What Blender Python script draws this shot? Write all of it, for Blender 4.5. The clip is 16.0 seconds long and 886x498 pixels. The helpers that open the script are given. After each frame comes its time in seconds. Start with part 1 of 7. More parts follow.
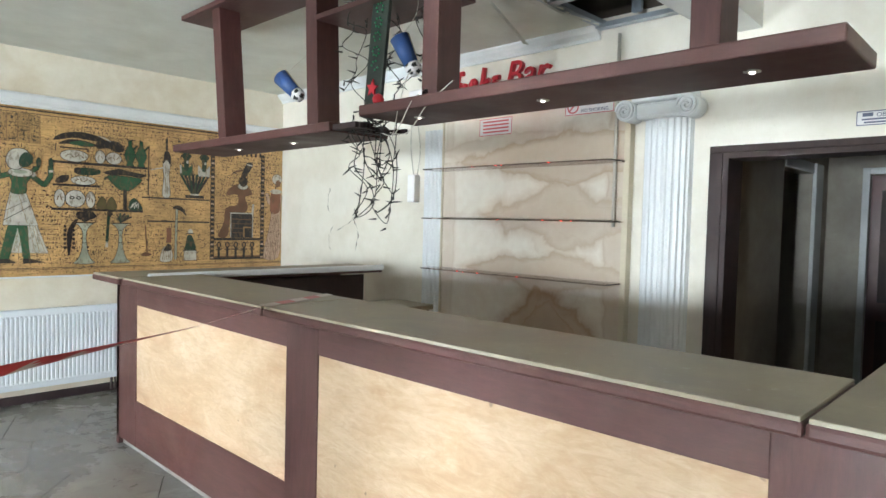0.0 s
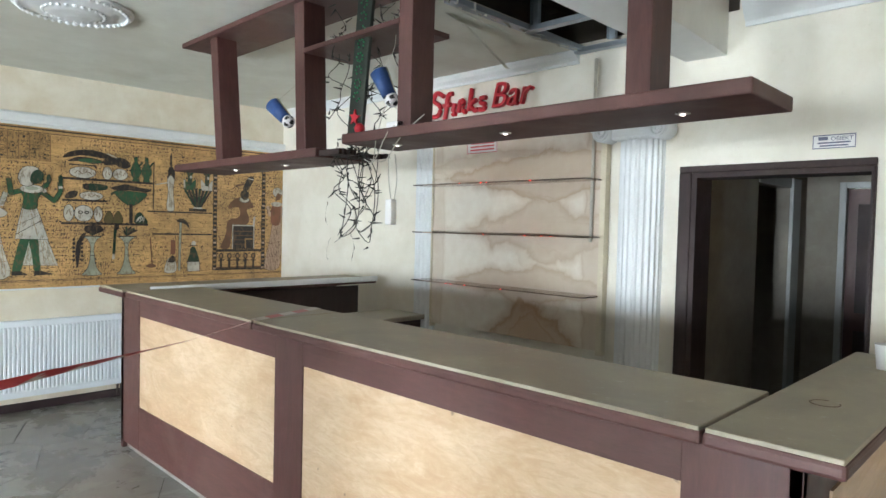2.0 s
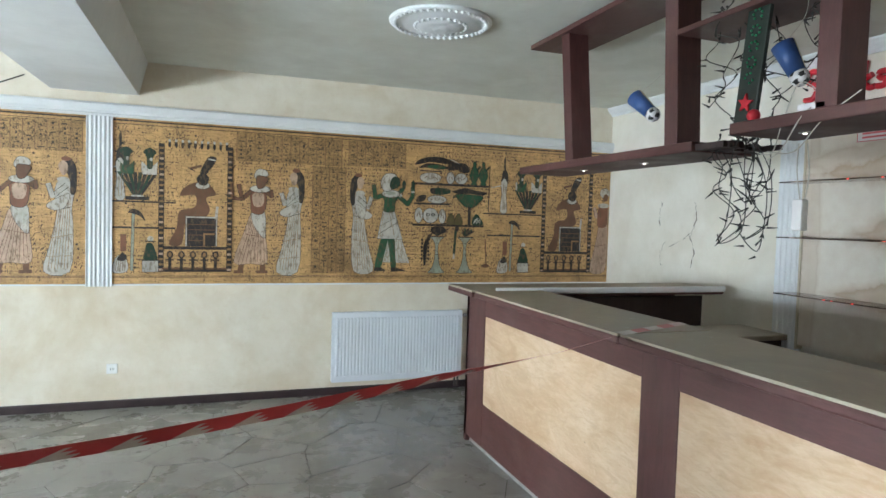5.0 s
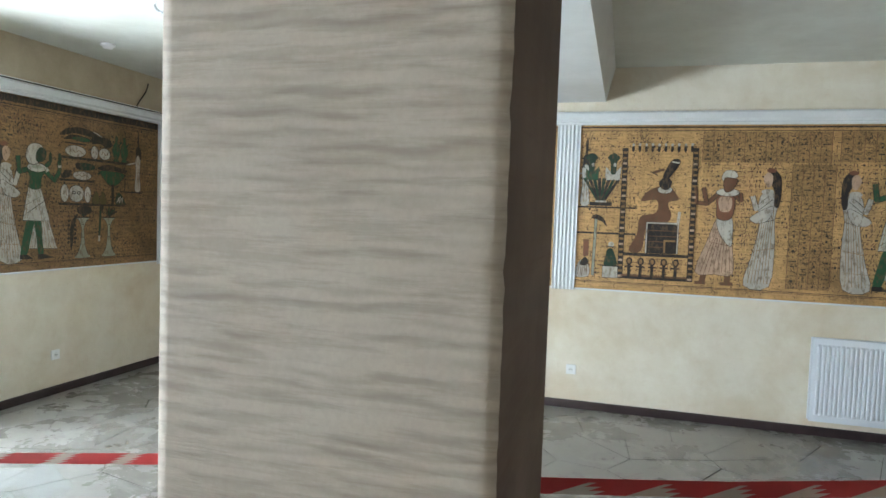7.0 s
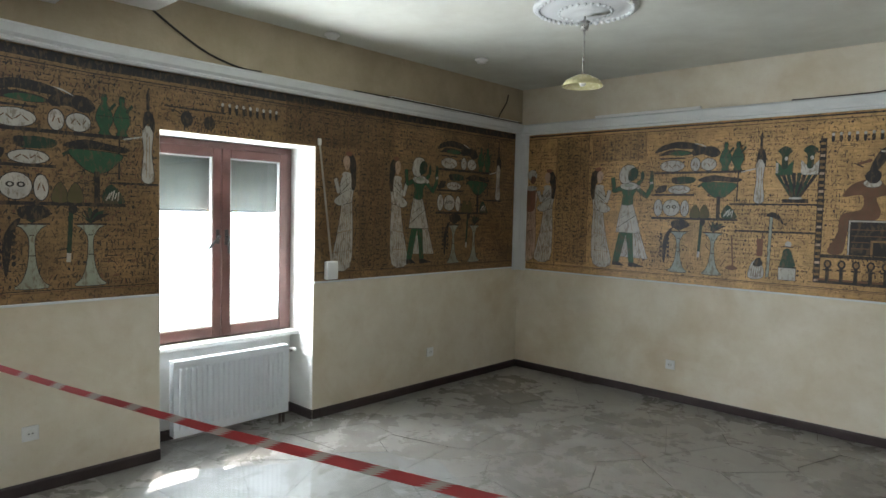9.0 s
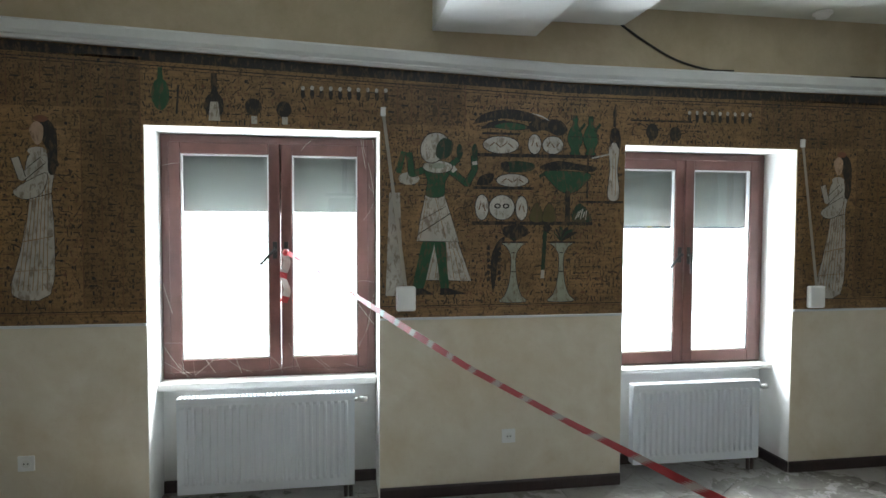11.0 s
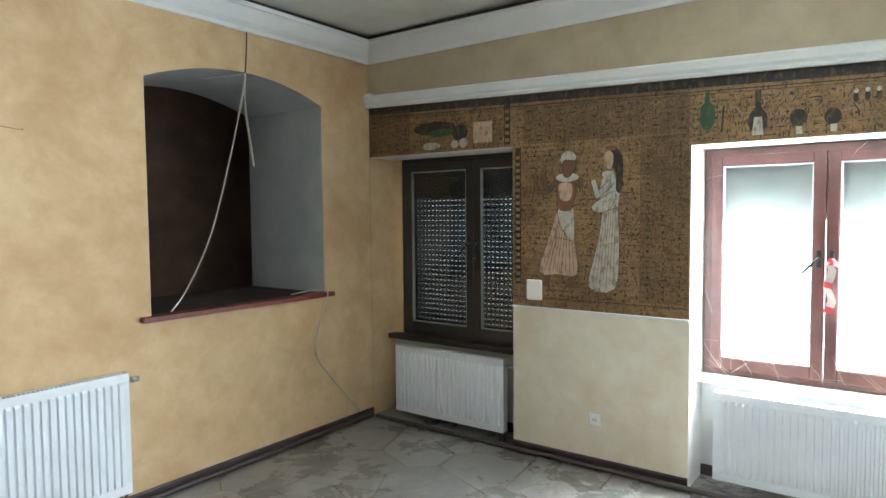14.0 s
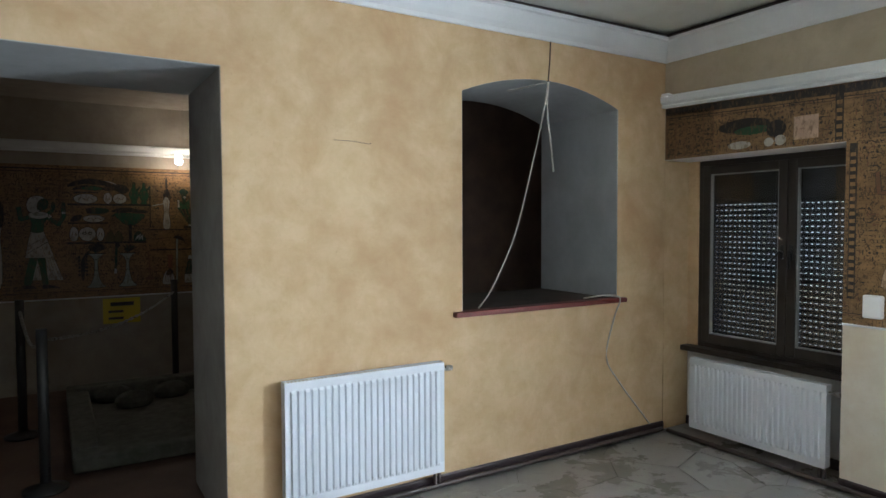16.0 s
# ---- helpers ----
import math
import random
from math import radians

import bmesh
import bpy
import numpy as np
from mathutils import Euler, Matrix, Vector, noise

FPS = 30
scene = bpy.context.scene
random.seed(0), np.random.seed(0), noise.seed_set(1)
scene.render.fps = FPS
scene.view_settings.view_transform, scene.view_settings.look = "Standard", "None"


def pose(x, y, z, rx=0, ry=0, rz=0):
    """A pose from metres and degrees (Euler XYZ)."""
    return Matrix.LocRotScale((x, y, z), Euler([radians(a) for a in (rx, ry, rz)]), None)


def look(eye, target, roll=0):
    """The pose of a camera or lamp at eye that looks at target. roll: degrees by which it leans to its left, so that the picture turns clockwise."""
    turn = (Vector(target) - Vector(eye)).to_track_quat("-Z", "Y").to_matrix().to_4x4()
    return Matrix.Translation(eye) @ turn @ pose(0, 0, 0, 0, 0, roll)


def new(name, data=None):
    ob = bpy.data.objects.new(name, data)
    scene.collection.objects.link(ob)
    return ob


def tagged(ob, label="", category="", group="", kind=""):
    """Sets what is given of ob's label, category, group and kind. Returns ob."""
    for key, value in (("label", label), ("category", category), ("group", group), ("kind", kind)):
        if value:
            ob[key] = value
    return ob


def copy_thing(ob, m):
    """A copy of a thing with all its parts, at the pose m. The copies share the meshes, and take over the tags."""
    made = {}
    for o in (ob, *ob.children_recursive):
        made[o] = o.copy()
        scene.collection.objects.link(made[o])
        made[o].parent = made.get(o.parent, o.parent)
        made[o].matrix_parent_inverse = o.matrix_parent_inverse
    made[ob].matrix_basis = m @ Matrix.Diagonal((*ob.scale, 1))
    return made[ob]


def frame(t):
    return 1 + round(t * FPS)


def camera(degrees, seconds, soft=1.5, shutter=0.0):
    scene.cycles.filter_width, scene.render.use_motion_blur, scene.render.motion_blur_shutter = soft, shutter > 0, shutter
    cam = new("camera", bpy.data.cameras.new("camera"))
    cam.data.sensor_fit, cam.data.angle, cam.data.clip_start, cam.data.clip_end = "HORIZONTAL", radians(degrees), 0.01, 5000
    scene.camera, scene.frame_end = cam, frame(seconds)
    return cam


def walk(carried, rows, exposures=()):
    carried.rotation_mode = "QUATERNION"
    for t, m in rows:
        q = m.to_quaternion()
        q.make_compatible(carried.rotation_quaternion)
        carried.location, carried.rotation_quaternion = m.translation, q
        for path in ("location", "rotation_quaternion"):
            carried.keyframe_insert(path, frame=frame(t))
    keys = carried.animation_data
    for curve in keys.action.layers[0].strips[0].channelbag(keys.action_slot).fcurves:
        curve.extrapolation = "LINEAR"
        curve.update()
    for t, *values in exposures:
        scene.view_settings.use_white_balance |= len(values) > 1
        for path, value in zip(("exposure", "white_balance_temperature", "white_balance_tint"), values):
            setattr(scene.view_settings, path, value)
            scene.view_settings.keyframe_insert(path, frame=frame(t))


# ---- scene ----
cam = camera(69.5, 16.0)
PATH = [
    (0, (-0.022, 0.305, 1.545), (1.421, 1.687, 1.465), 1.5),
    (0.5, (-0.034, 0.238, 1.569), (1.403, 1.627, 1.495), 1.4),
    (1, (-0.06, 0.141, 1.589), (1.373, 1.534, 1.516), 1.4),
    (1.5, (-0.069, 0.077, 1.606), (1.358, 1.476, 1.536), 1.4),
    (2, (-0.068, 0.05, 1.623), (1.356, 1.453, 1.556), 1.4),
    (2.5, (-0.078, 0.046, 1.624), (1.338, 1.456, 1.559), 1.3),
    (3, (-0.123, 0.08, 1.628), (1.29, 1.494, 1.564), 1.3),
    (3.2, (-0.134, 0.109, 1.626), (1.275, 1.527, 1.561), 1.4),
    (5.3, (-0.222, 0.538, 1.629), (0.273, 2.474, 1.535), 1.8),
    (5.5, (-0.269, 0.583, 1.621), (0.127, 2.541, 1.526), 1.9),
    (6, (-0.416, 0.673, 1.6), (-0.226, 2.662, 1.516), 1.9),
    (6.5, (-0.525, 0.726, 1.589), (-0.672, 2.719, 1.501), 1.8),
    (7, (-0.623, 0.803, 1.596), (-1.165, 2.725, 1.491), 2.0),
    (7.5, (-0.72, 0.901, 1.599), (-1.628, 2.679, 1.481), 1.9),
    (8, (-0.822, 0.917, 1.599), (-1.959, 2.557, 1.471), 1.8),
    (8.5, (-1.013, 0.913, 1.605), (-2.25, 2.479, 1.484), 1.6),
    (9, (-1.181, 0.887, 1.589), (-2.54, 2.351, 1.473), 1.4),
    (9.5, (-1.367, 0.916, 1.583), (-2.919, 2.172, 1.47), 0.9),
    (10, (-1.504, 0.985, 1.592), (-3.281, 1.896, 1.481), 0.7),
    (10.2, (-1.547, 0.956, 1.575), (-3.382, 1.745, 1.474), 0.5),
    (12.3, (-1.372, 0.837, 1.664), (-3.344, 0.53, 1.538), 0.2),
    (12.5, (-1.31, 0.849, 1.67), (-3.266, 0.456, 1.543), 0.1),
    (13, (-1.193, 0.854, 1.682), (-3.098, 0.256, 1.557), -0.1),
    (13.5, (-1.173, 0.895, 1.706), (-2.971, 0.028, 1.584), -0.3),
    (14, (-1.162, 0.931, 1.691), (-2.777, -0.244, 1.583), -0.5),
    (14.5, (-1.145, 0.964, 1.654), (-2.587, -0.418, 1.558), -0.4),
    (15, (-1.128, 0.977, 1.651), (-2.395, -0.569, 1.564), -0.4),
    (15.5, (-1.054, 0.858, 1.663), (-2.185, -0.789, 1.577), -0.3),
    (16, (-0.943, 0.739, 1.674), (-1.986, -0.966, 1.592), -0.2),
]
# seconds, stops, white balance
EXPOSURE = [(0, 1.9, 6350, 10), (3.2, 1.69, 6350, 10), (5.5, 1.15, 6000, 9), (6.0, 0.9, 5950, 10), (6.3, 0.95, 5950, 11), (6.5, 1.85, 6000, 12), (7.0, 1.27, 6100, 9), (7.5, 0.8, 6100, 10), (8, -0.3, 6200, 10),
            (8.5, -0.15, 6450, 11), (9, 0.02, 6600, 12), (9.5, -0.2, 6600, 12), (10.2, -0.28, 6450, 12), (12.5, -0.22, 6400, 10), (13.0, 1.0, 6400, 10), (13.5, 1.3, 6350, 10), (14.0, 1.22, 6250, 10),
            (14.5, 0.82, 6050, 10), (15.0, 0.42, 6000, 11), (15.5, 0.88, 6000, 11), (16, 0.98, 5950, 13)]
walk(cam, [(t, look(e, g, r)) for t, e, g, r in PATH], EXPOSURE)

# ---- world, sun, light ----
world = bpy.data.worlds.new("sky_world")
scene.world = world
world.use_nodes = True
_wn = world.node_tree
_sky = _wn.nodes.new("ShaderNodeTexSky")
_sky.sky_type = 'NISHITA'
_sky.sun_disc = False
SUN_WAY = Vector((0.75, -0.45, -1.4)).normalized()
_sky.sun_elevation = math.asin(-SUN_WAY.z)
_sky.sun_rotation = math.atan2(-SUN_WAY.x, -SUN_WAY.y)
_bg = _wn.nodes["Background"]
_wn.links.new(_sky.outputs[0], _bg.inputs[0])
_bg.inputs[1].default_value = 0.15
sun = bpy.data.lights.new("sun", 'SUN')
sun.energy = 5.0
sun.angle = radians(0.5)
sun.color = (1.0, 0.95, 0.86)
sun_ob = new("sun", sun)
sun_ob.matrix_world = look((-10, 8, 18), Vector((-10, 8, 18)) + SUN_WAY)


def window_light(name, y0, y1, z0, z1, watts, x=-5.475):
    """Daylight standing in a window's opening, just outside the glass."""
    d = bpy.data.lights.new(name, 'AREA')
    d.shape = 'RECTANGLE'
    d.size, d.size_y = y1 - y0, z1 - z0
    d.energy = watts
    d.color = (0.86, 0.955, 1.0)
    o = new(name, d)
    e = Vector((x, (y0 + y1) / 2, (z0 + z1) / 2))
    o.matrix_world = look(e, e + Vector((1, 0, 0)))
    return o


# ---- materials ----
def nodes_of(name):
    m = bpy.data.materials.new(name)
    m.use_nodes = True
    nt = m.node_tree
    return m, nt, nt.nodes["Principled BSDF"]


def texcoord(nt, scale=(1, 1, 1), space="Object"):
    tc = nt.nodes.new("ShaderNodeTexCoord")
    mp = nt.nodes.new("ShaderNodeMapping")
    mp.inputs["Scale"].default_value = scale
    nt.links.new(tc.outputs[space], mp.inputs["Vector"])
    return mp.outputs[0]


def worldcoord(nt, scale=(1, 1, 1)):
    g = nt.nodes.new("ShaderNodeNewGeometry")
    mp = nt.nodes.new("ShaderNodeMapping")
    mp.inputs["Scale"].default_value = scale
    nt.links.new(g.outputs["Position"], mp.inputs["Vector"])
    return mp.outputs[0]


def noise_tex(nt, vec, scale, detail=5.0, rough=0.55, distort=0.0):
    n = nt.nodes.new("ShaderNodeTexNoise")
    n.inputs["Scale"].default_value = scale
    n.inputs["Detail"].default_value = detail
    n.inputs["Roughness"].default_value = rough
    n.inputs["Distortion"].default_value = distort
    nt.links.new(vec, n.inputs["Vector"])
    return n.outputs["Fac"]


def nt_color(nt, vec, scale):
    n = nt.nodes.new("ShaderNodeTexNoise")
    n.inputs["Scale"].default_value = scale
    n.inputs["Detail"].default_value = 4
    nt.links.new(vec, n.inputs["Vector"])
    return n.outputs["Color"]


def ramp(nt, fac, stops):
    r = nt.nodes.new("ShaderNodeValToRGB")
    el = r.color_ramp.elements
    while len(el) < len(stops):
        el.new(0.5)
    for e, (p, c) in zip(el, stops):
        e.position = p
        e.color = (*c, 1) if not isinstance(c, float) else (c, c, c, 1)
    nt.links.new(fac, r.inputs[0])
    return r.outputs[0]


def mixc(nt, fac, a, b, mode='MIX'):
    m = nt.nodes.new("ShaderNodeMix")
    m.data_type = 'RGBA'
    m.blend_type = mode
    for sock, v in ((m.inputs[0], fac), (m.inputs[6], a), (m.inputs[7], b)):
        if isinstance(v, (int, float)):
            sock.default_value = v
        elif isinstance(v, tuple):
            sock.default_value = (*v, 1)
        else:
            nt.links.new(v, sock)
    return m.outputs[2]


def mathn(nt, op, a, b=0.0):
    m = nt.nodes.new("ShaderNodeMath")
    m.operation = op
    for sock, v in ((m.inputs[0], a), (m.inputs[1], b)):
        if isinstance(v, (int, float)):
            sock.default_value = v
        else:
            nt.links.new(v, sock)
    return m.outputs[0]


def bump(nt, bsdf, height, strength=0.3, dist=0.01):
    b = nt.nodes.new("ShaderNodeBump")
    b.inputs["Strength"].default_value = strength
    b.inputs["Distance"].default_value = dist
    nt.links.new(height, b.inputs["Height"])
    nt.links.new(b.outputs[0], bsdf.inputs["Normal"])


def plain(name, c, rough=0.6, metal=0.0, var=0.12, scale=14.0, bumpy=0.08, spread=0.1):
    """Paint, plastic or metal with slight grime and grain."""
    m, nt, p = nodes_of(name)
    v = worldcoord(nt)
    big = noise_tex(nt, v, scale * 0.25, 4)
    small = noise_tex(nt, v, scale * 4, 3)
    lo = tuple(x * (1 - var) for x in c)
    hi = tuple(min(1, x * (1 + var)) for x in c)
    col = ramp(nt, big, [(0.3, lo), (0.7, hi)])
    nt.links.new(mixc(nt, 0.15, col, ramp(nt, small, [(0.35, lo), (0.65, hi)])), p.inputs["Base Color"])
    nt.links.new(ramp(nt, small, [(0.2, max(0.02, rough - spread)), (0.8, min(1.0, rough + spread))]), p.inputs["Roughness"])
    p.inputs["Metallic"].default_value = metal
    if bumpy:
        bump(nt, p, small, bumpy, 0.004)
    return m


def plaster(name, c1, c2, stain, amount=0.5, stretch=(1, 1, 1), scale=1.0):
    """Uneven mottled wall paint with soft brownish blotches."""
    m, nt, p = nodes_of(name)
    v = worldcoord(nt, stretch)
    a = noise_tex(nt, v, 1.3 * scale, 6, 0.62, 0.4)
    b = noise_tex(nt, v, 4.5 * scale, 7, 0.65, 0.3)
    f = noise_tex(nt, v, 60, 3)
    c = noise_tex(nt, v, 11.0 * scale, 6, 0.7, 0.8)
    base = ramp(nt, b, [(0.34, c1), (0.66, c2)])
    base = mixc(nt, ramp(nt, c, [(0.54, 0.0), (0.74, amount * 0.35)]), base, stain)
    blot = ramp(nt, a, [(0.47, 0.0), (0.70, amount)])
    col = mixc(nt, blot, base, stain)
    col = mixc(nt, ramp(nt, f, [(0.66, 0.0), (0.74, amount * 0.3)]), col, tuple(x * 0.7 for x in stain))
    nt.links.new(col, p.inputs["Base Color"])
    p.inputs["Roughness"].default_value = 0.82
    bump(nt, p, mixc(nt, 0.35, b, f), 0.18, 0.006)
    return m


M_CREAM = plaster("cream_plaster", (0.72, 0.645, 0.52), (0.80, 0.74, 0.63), (0.60, 0.48, 0.32), 0.65)
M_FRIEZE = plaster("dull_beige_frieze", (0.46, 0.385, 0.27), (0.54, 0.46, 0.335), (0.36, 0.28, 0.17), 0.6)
M_BAR = plaster("sooty_cream_plaster", (0.76, 0.72, 0.63), (0.82, 0.78, 0.70), (0.60, 0.52, 0.41), 0.45)
M_ORANGE = plaster("ochre_plaster", (0.555, 0.38, 0.205), (0.655, 0.48, 0.285), (0.44, 0.27, 0.13), 0.65, scale=1.3)
M_GREY = plaster("grey_reveal_paint", (0.44, 0.455, 0.46), (0.52, 0.535, 0.54), (0.30, 0.30, 0.29), 0.4)
# doorway sides, darker and browner than the grey of its head
M_GREYBROWN = plaster("brown_grey_doorway_paint", (0.27, 0.25, 0.23), (0.34, 0.32, 0.295), (0.19, 0.165, 0.14), 0.5)
M_WHITE = plaster("white_reveal_plaster", (0.78, 0.78, 0.76), (0.84, 0.84, 0.82), (0.60, 0.57, 0.50), 0.3)
# plaster of the rooms beyond, its colour lowered to make them dim
M_DIM = plaster("dimmed_room_plaster", (0.33, 0.295, 0.25), (0.41, 0.37, 0.315), (0.22, 0.175, 0.12), 0.5)
M_CEIL = plaster("ceiling_paint", (0.62, 0.625, 0.565), (0.70, 0.71, 0.65), (0.50, 0.47, 0.39), 0.4, scale=0.7)
M_BEAM = plaster("beam_paint", (0.72, 0.73, 0.72), (0.78, 0.79, 0.78), (0.62, 0.60, 0.55), 0.3)
M_TRIM = plain("white_moulding", (0.75, 0.77, 0.78), 0.45, var=0.06)
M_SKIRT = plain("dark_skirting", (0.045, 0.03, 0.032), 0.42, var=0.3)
M_RAD = plain("white_enamel", (0.78, 0.82, 0.87), 0.30, var=0.03, bumpy=0, spread=0.02)
M_CHROME = plain("dull_metal", (0.55, 0.54, 0.52), 0.3, 1.0, var=0.1)
M_WHITEPL = plain("white_plastic", (0.88, 0.88, 0.87), 0.4, var=0.04)
M_BLACKPL = plain("black_plastic", (0.02, 0.02, 0.02), 0.5, var=0.2)
M_BROWNPIPE = plain("dark_pipe", (0.06, 0.045, 0.04), 0.45, var=0.2)
M_RED = plain("red_letter_paint", (0.55, 0.02, 0.035), 0.35, var=0.08)
M_SHUTTER = plain("grey_shutter", (0.30, 0.33, 0.31), 0.5, var=0.1)
# darker copy of the grey shutter, holding the closed window's shadow
M_SHUTTER_DARK = plain("shadowed_shutter", (0.035, 0.034, 0.032), 0.6, var=0.2)
M_CABLE_W = plain("white_cable", (0.50, 0.47, 0.41), 0.55, var=0.1)
M_CABLE_B = plain("black_cable", (0.03, 0.028, 0.025), 0.55, var=0.2)
M_STEEL = plain("galvanised_profile", (0.42, 0.47, 0.52), 0.4, 0.8, var=0.15)
# very dark brown for the ceiling void and the arch ledge
M_VOID = plain("near_black_timber", (0.055, 0.042, 0.032), 0.9, var=0.4)
M_BLUE = plain("blue_printed_card", (0.03, 0.075, 0.22), 0.45, var=0.3)
M_CARD = plain("cream_card", (0.62, 0.55, 0.42), 0.6, var=0.1)
M_GREEN = plain("green_bulbs", (0.02, 0.22, 0.09), 0.3, var=0.3)
M_DKGREEN = plain("black_green_board", (0.012, 0.022, 0.016), 0.45, var=0.3)
M_YELLOW = plain("yellow_sign", (0.62, 0.50, 0.03), 0.5, var=0.08)
M_PAPER = plain("white_label", (0.78, 0.76, 0.76), 0.55, var=0.03)
M_PINK = plain("red_print", (0.60, 0.12, 0.14), 0.55, var=0.1)
M_INK = plain("grey_print", (0.12, 0.13, 0.20), 0.55, var=0.1)
M_GOLD = plain("tarnished_lamp_glass", (0.55, 0.50, 0.28), 0.25, var=0.15)
M_WINWOOD = plain("red_brown_window_wood", (0.115, 0.050, 0.042), 0.42, var=0.35, scale=20, bumpy=0.2)
# bead and wood of the closed window, darkened to carry its shadow
M_BEAD_DULL = plain("shadowed_bead", (0.30, 0.31, 0.30), 0.5)
M_DARKWOOD = plain("shadowed_window_wood", (0.035, 0.028, 0.024), 0.45, var=0.3)
M_TAPE_R = plain("red_tape", (0.40, 0.03, 0.035), 0.35, var=0.2)
M_TAPE_W = plain("white_tape", (0.46, 0.40, 0.375), 0.35, var=0.15)


def wood(name, dark, light, rough=0.42, stretch=(9, 1.2, 9)):
    m, nt, p = nodes_of(name)
    v = worldcoord(nt, stretch)
    g = noise_tex(nt, v, 3.0, 6, 0.6, 1.2)
    fine = noise_tex(nt, worldcoord(nt, tuple(s * 4 for s in stretch)), 8.0, 4, 0.6)
    dust = noise_tex(nt, worldcoord(nt), 2.2, 6, 0.65, 0.4)
    col = ramp(nt, g, [(0.3, dark), (0.7, light)])
    col = mixc(nt, 0.3, col, ramp(nt, fine, [(0.3, dark), (0.7, light)]))
    col = mixc(nt, ramp(nt, dust, [(0.5, 0.0), (0.8, 0.14)]), col, (0.26, 0.21, 0.18))
    nt.links.new(col, p.inputs["Base Color"])
    nt.links.new(ramp(nt, dust, [(0.3, rough), (0.75, min(1.0, rough + 0.3))]), p.inputs["Roughness"])
    bump(nt, p, fine, 0.08, 0.003)
    return m


M_MAHOG = wood("mahogany_board", (0.058, 0.021, 0.019), (0.100, 0.037, 0.033))
M_MAHOG_V = wood("mahogany_post", (0.052, 0.017, 0.015), (0.090, 0.031, 0.028), stretch=(9, 9, 1.2))
M_SILLRED = wood("red_sill_wood", (0.12, 0.022, 0.018), (0.20, 0.04, 0.032), 0.35)
M_DOORWOOD = wood("dark_door_wood", (0.020, 0.011, 0.011), (0.040, 0.020, 0.020), 0.55, stretch=(9, 9, 1.0))


def dusty_top():
    m, nt, p = nodes_of("dusty_worktop")
    v = worldcoord(nt)
    a = noise_tex(nt, v, 1.6, 7, 0.65, 0.8)
    b = noise_tex(nt, v, 22, 5, 0.7)
    col = ramp(nt, a, [(0.30, (0.20, 0.165, 0.12)), (0.52, (0.34, 0.295, 0.225)), (0.75, (0.45, 0.40, 0.32))])
    col = mixc(nt, ramp(nt, b, [(0.62, 0.0), (0.70, 0.4)]), col, (0.50, 0.47, 0.42))
    nt.links.new(col, p.inputs["Base Color"])
    nt.links.new(ramp(nt, a, [(0.3, 0.35), (0.7, 0.75)]), p.inputs["Roughness"])
    bump(nt, p, b, 0.15, 0.002)
    return m


M_TOP = dusty_top()


def tan_panel():
    m, nt, p = nodes_of("veined_tan_panel")
    a = noise_tex(nt, worldcoord(nt, (1, 0.9, 2.4)), 2.2, 9, 0.66, 0.9)
    b = noise_tex(nt, worldcoord(nt, (1, 1.2, 4.2)), 8, 7, 0.68, 1.2)
    col = ramp(nt, a, [(0.28, (0.42, 0.265, 0.150)), (0.48, (0.535, 0.375, 0.24)), (0.68, (0.63, 0.48, 0.345))])
    col = mixc(nt, ramp(nt, b, [(0.36, 0.45), (0.52, 0.0)]), col, (0.42, 0.27, 0.16))
    col = mixc(nt, ramp(nt, b, [(0.55, 0.0), (0.72, 0.4)]), col, (0.67, 0.53, 0.395))
    chips = ramp(nt, noise_tex(nt, worldcoord(nt), 11, 2), [(0.755, 0.0), (0.78, 0.8)])
    col = mixc(nt, chips, col, (0.22, 0.15, 0.10))
    nt.links.new(col, p.inputs["Base Color"])
    nt.links.new(ramp(nt, b, [(0.3, 0.42), (0.7, 0.62)]), p.inputs["Roughness"])
    bump(nt, p, b, 0.08, 0.003)
    return m


M_TAN = tan_panel()


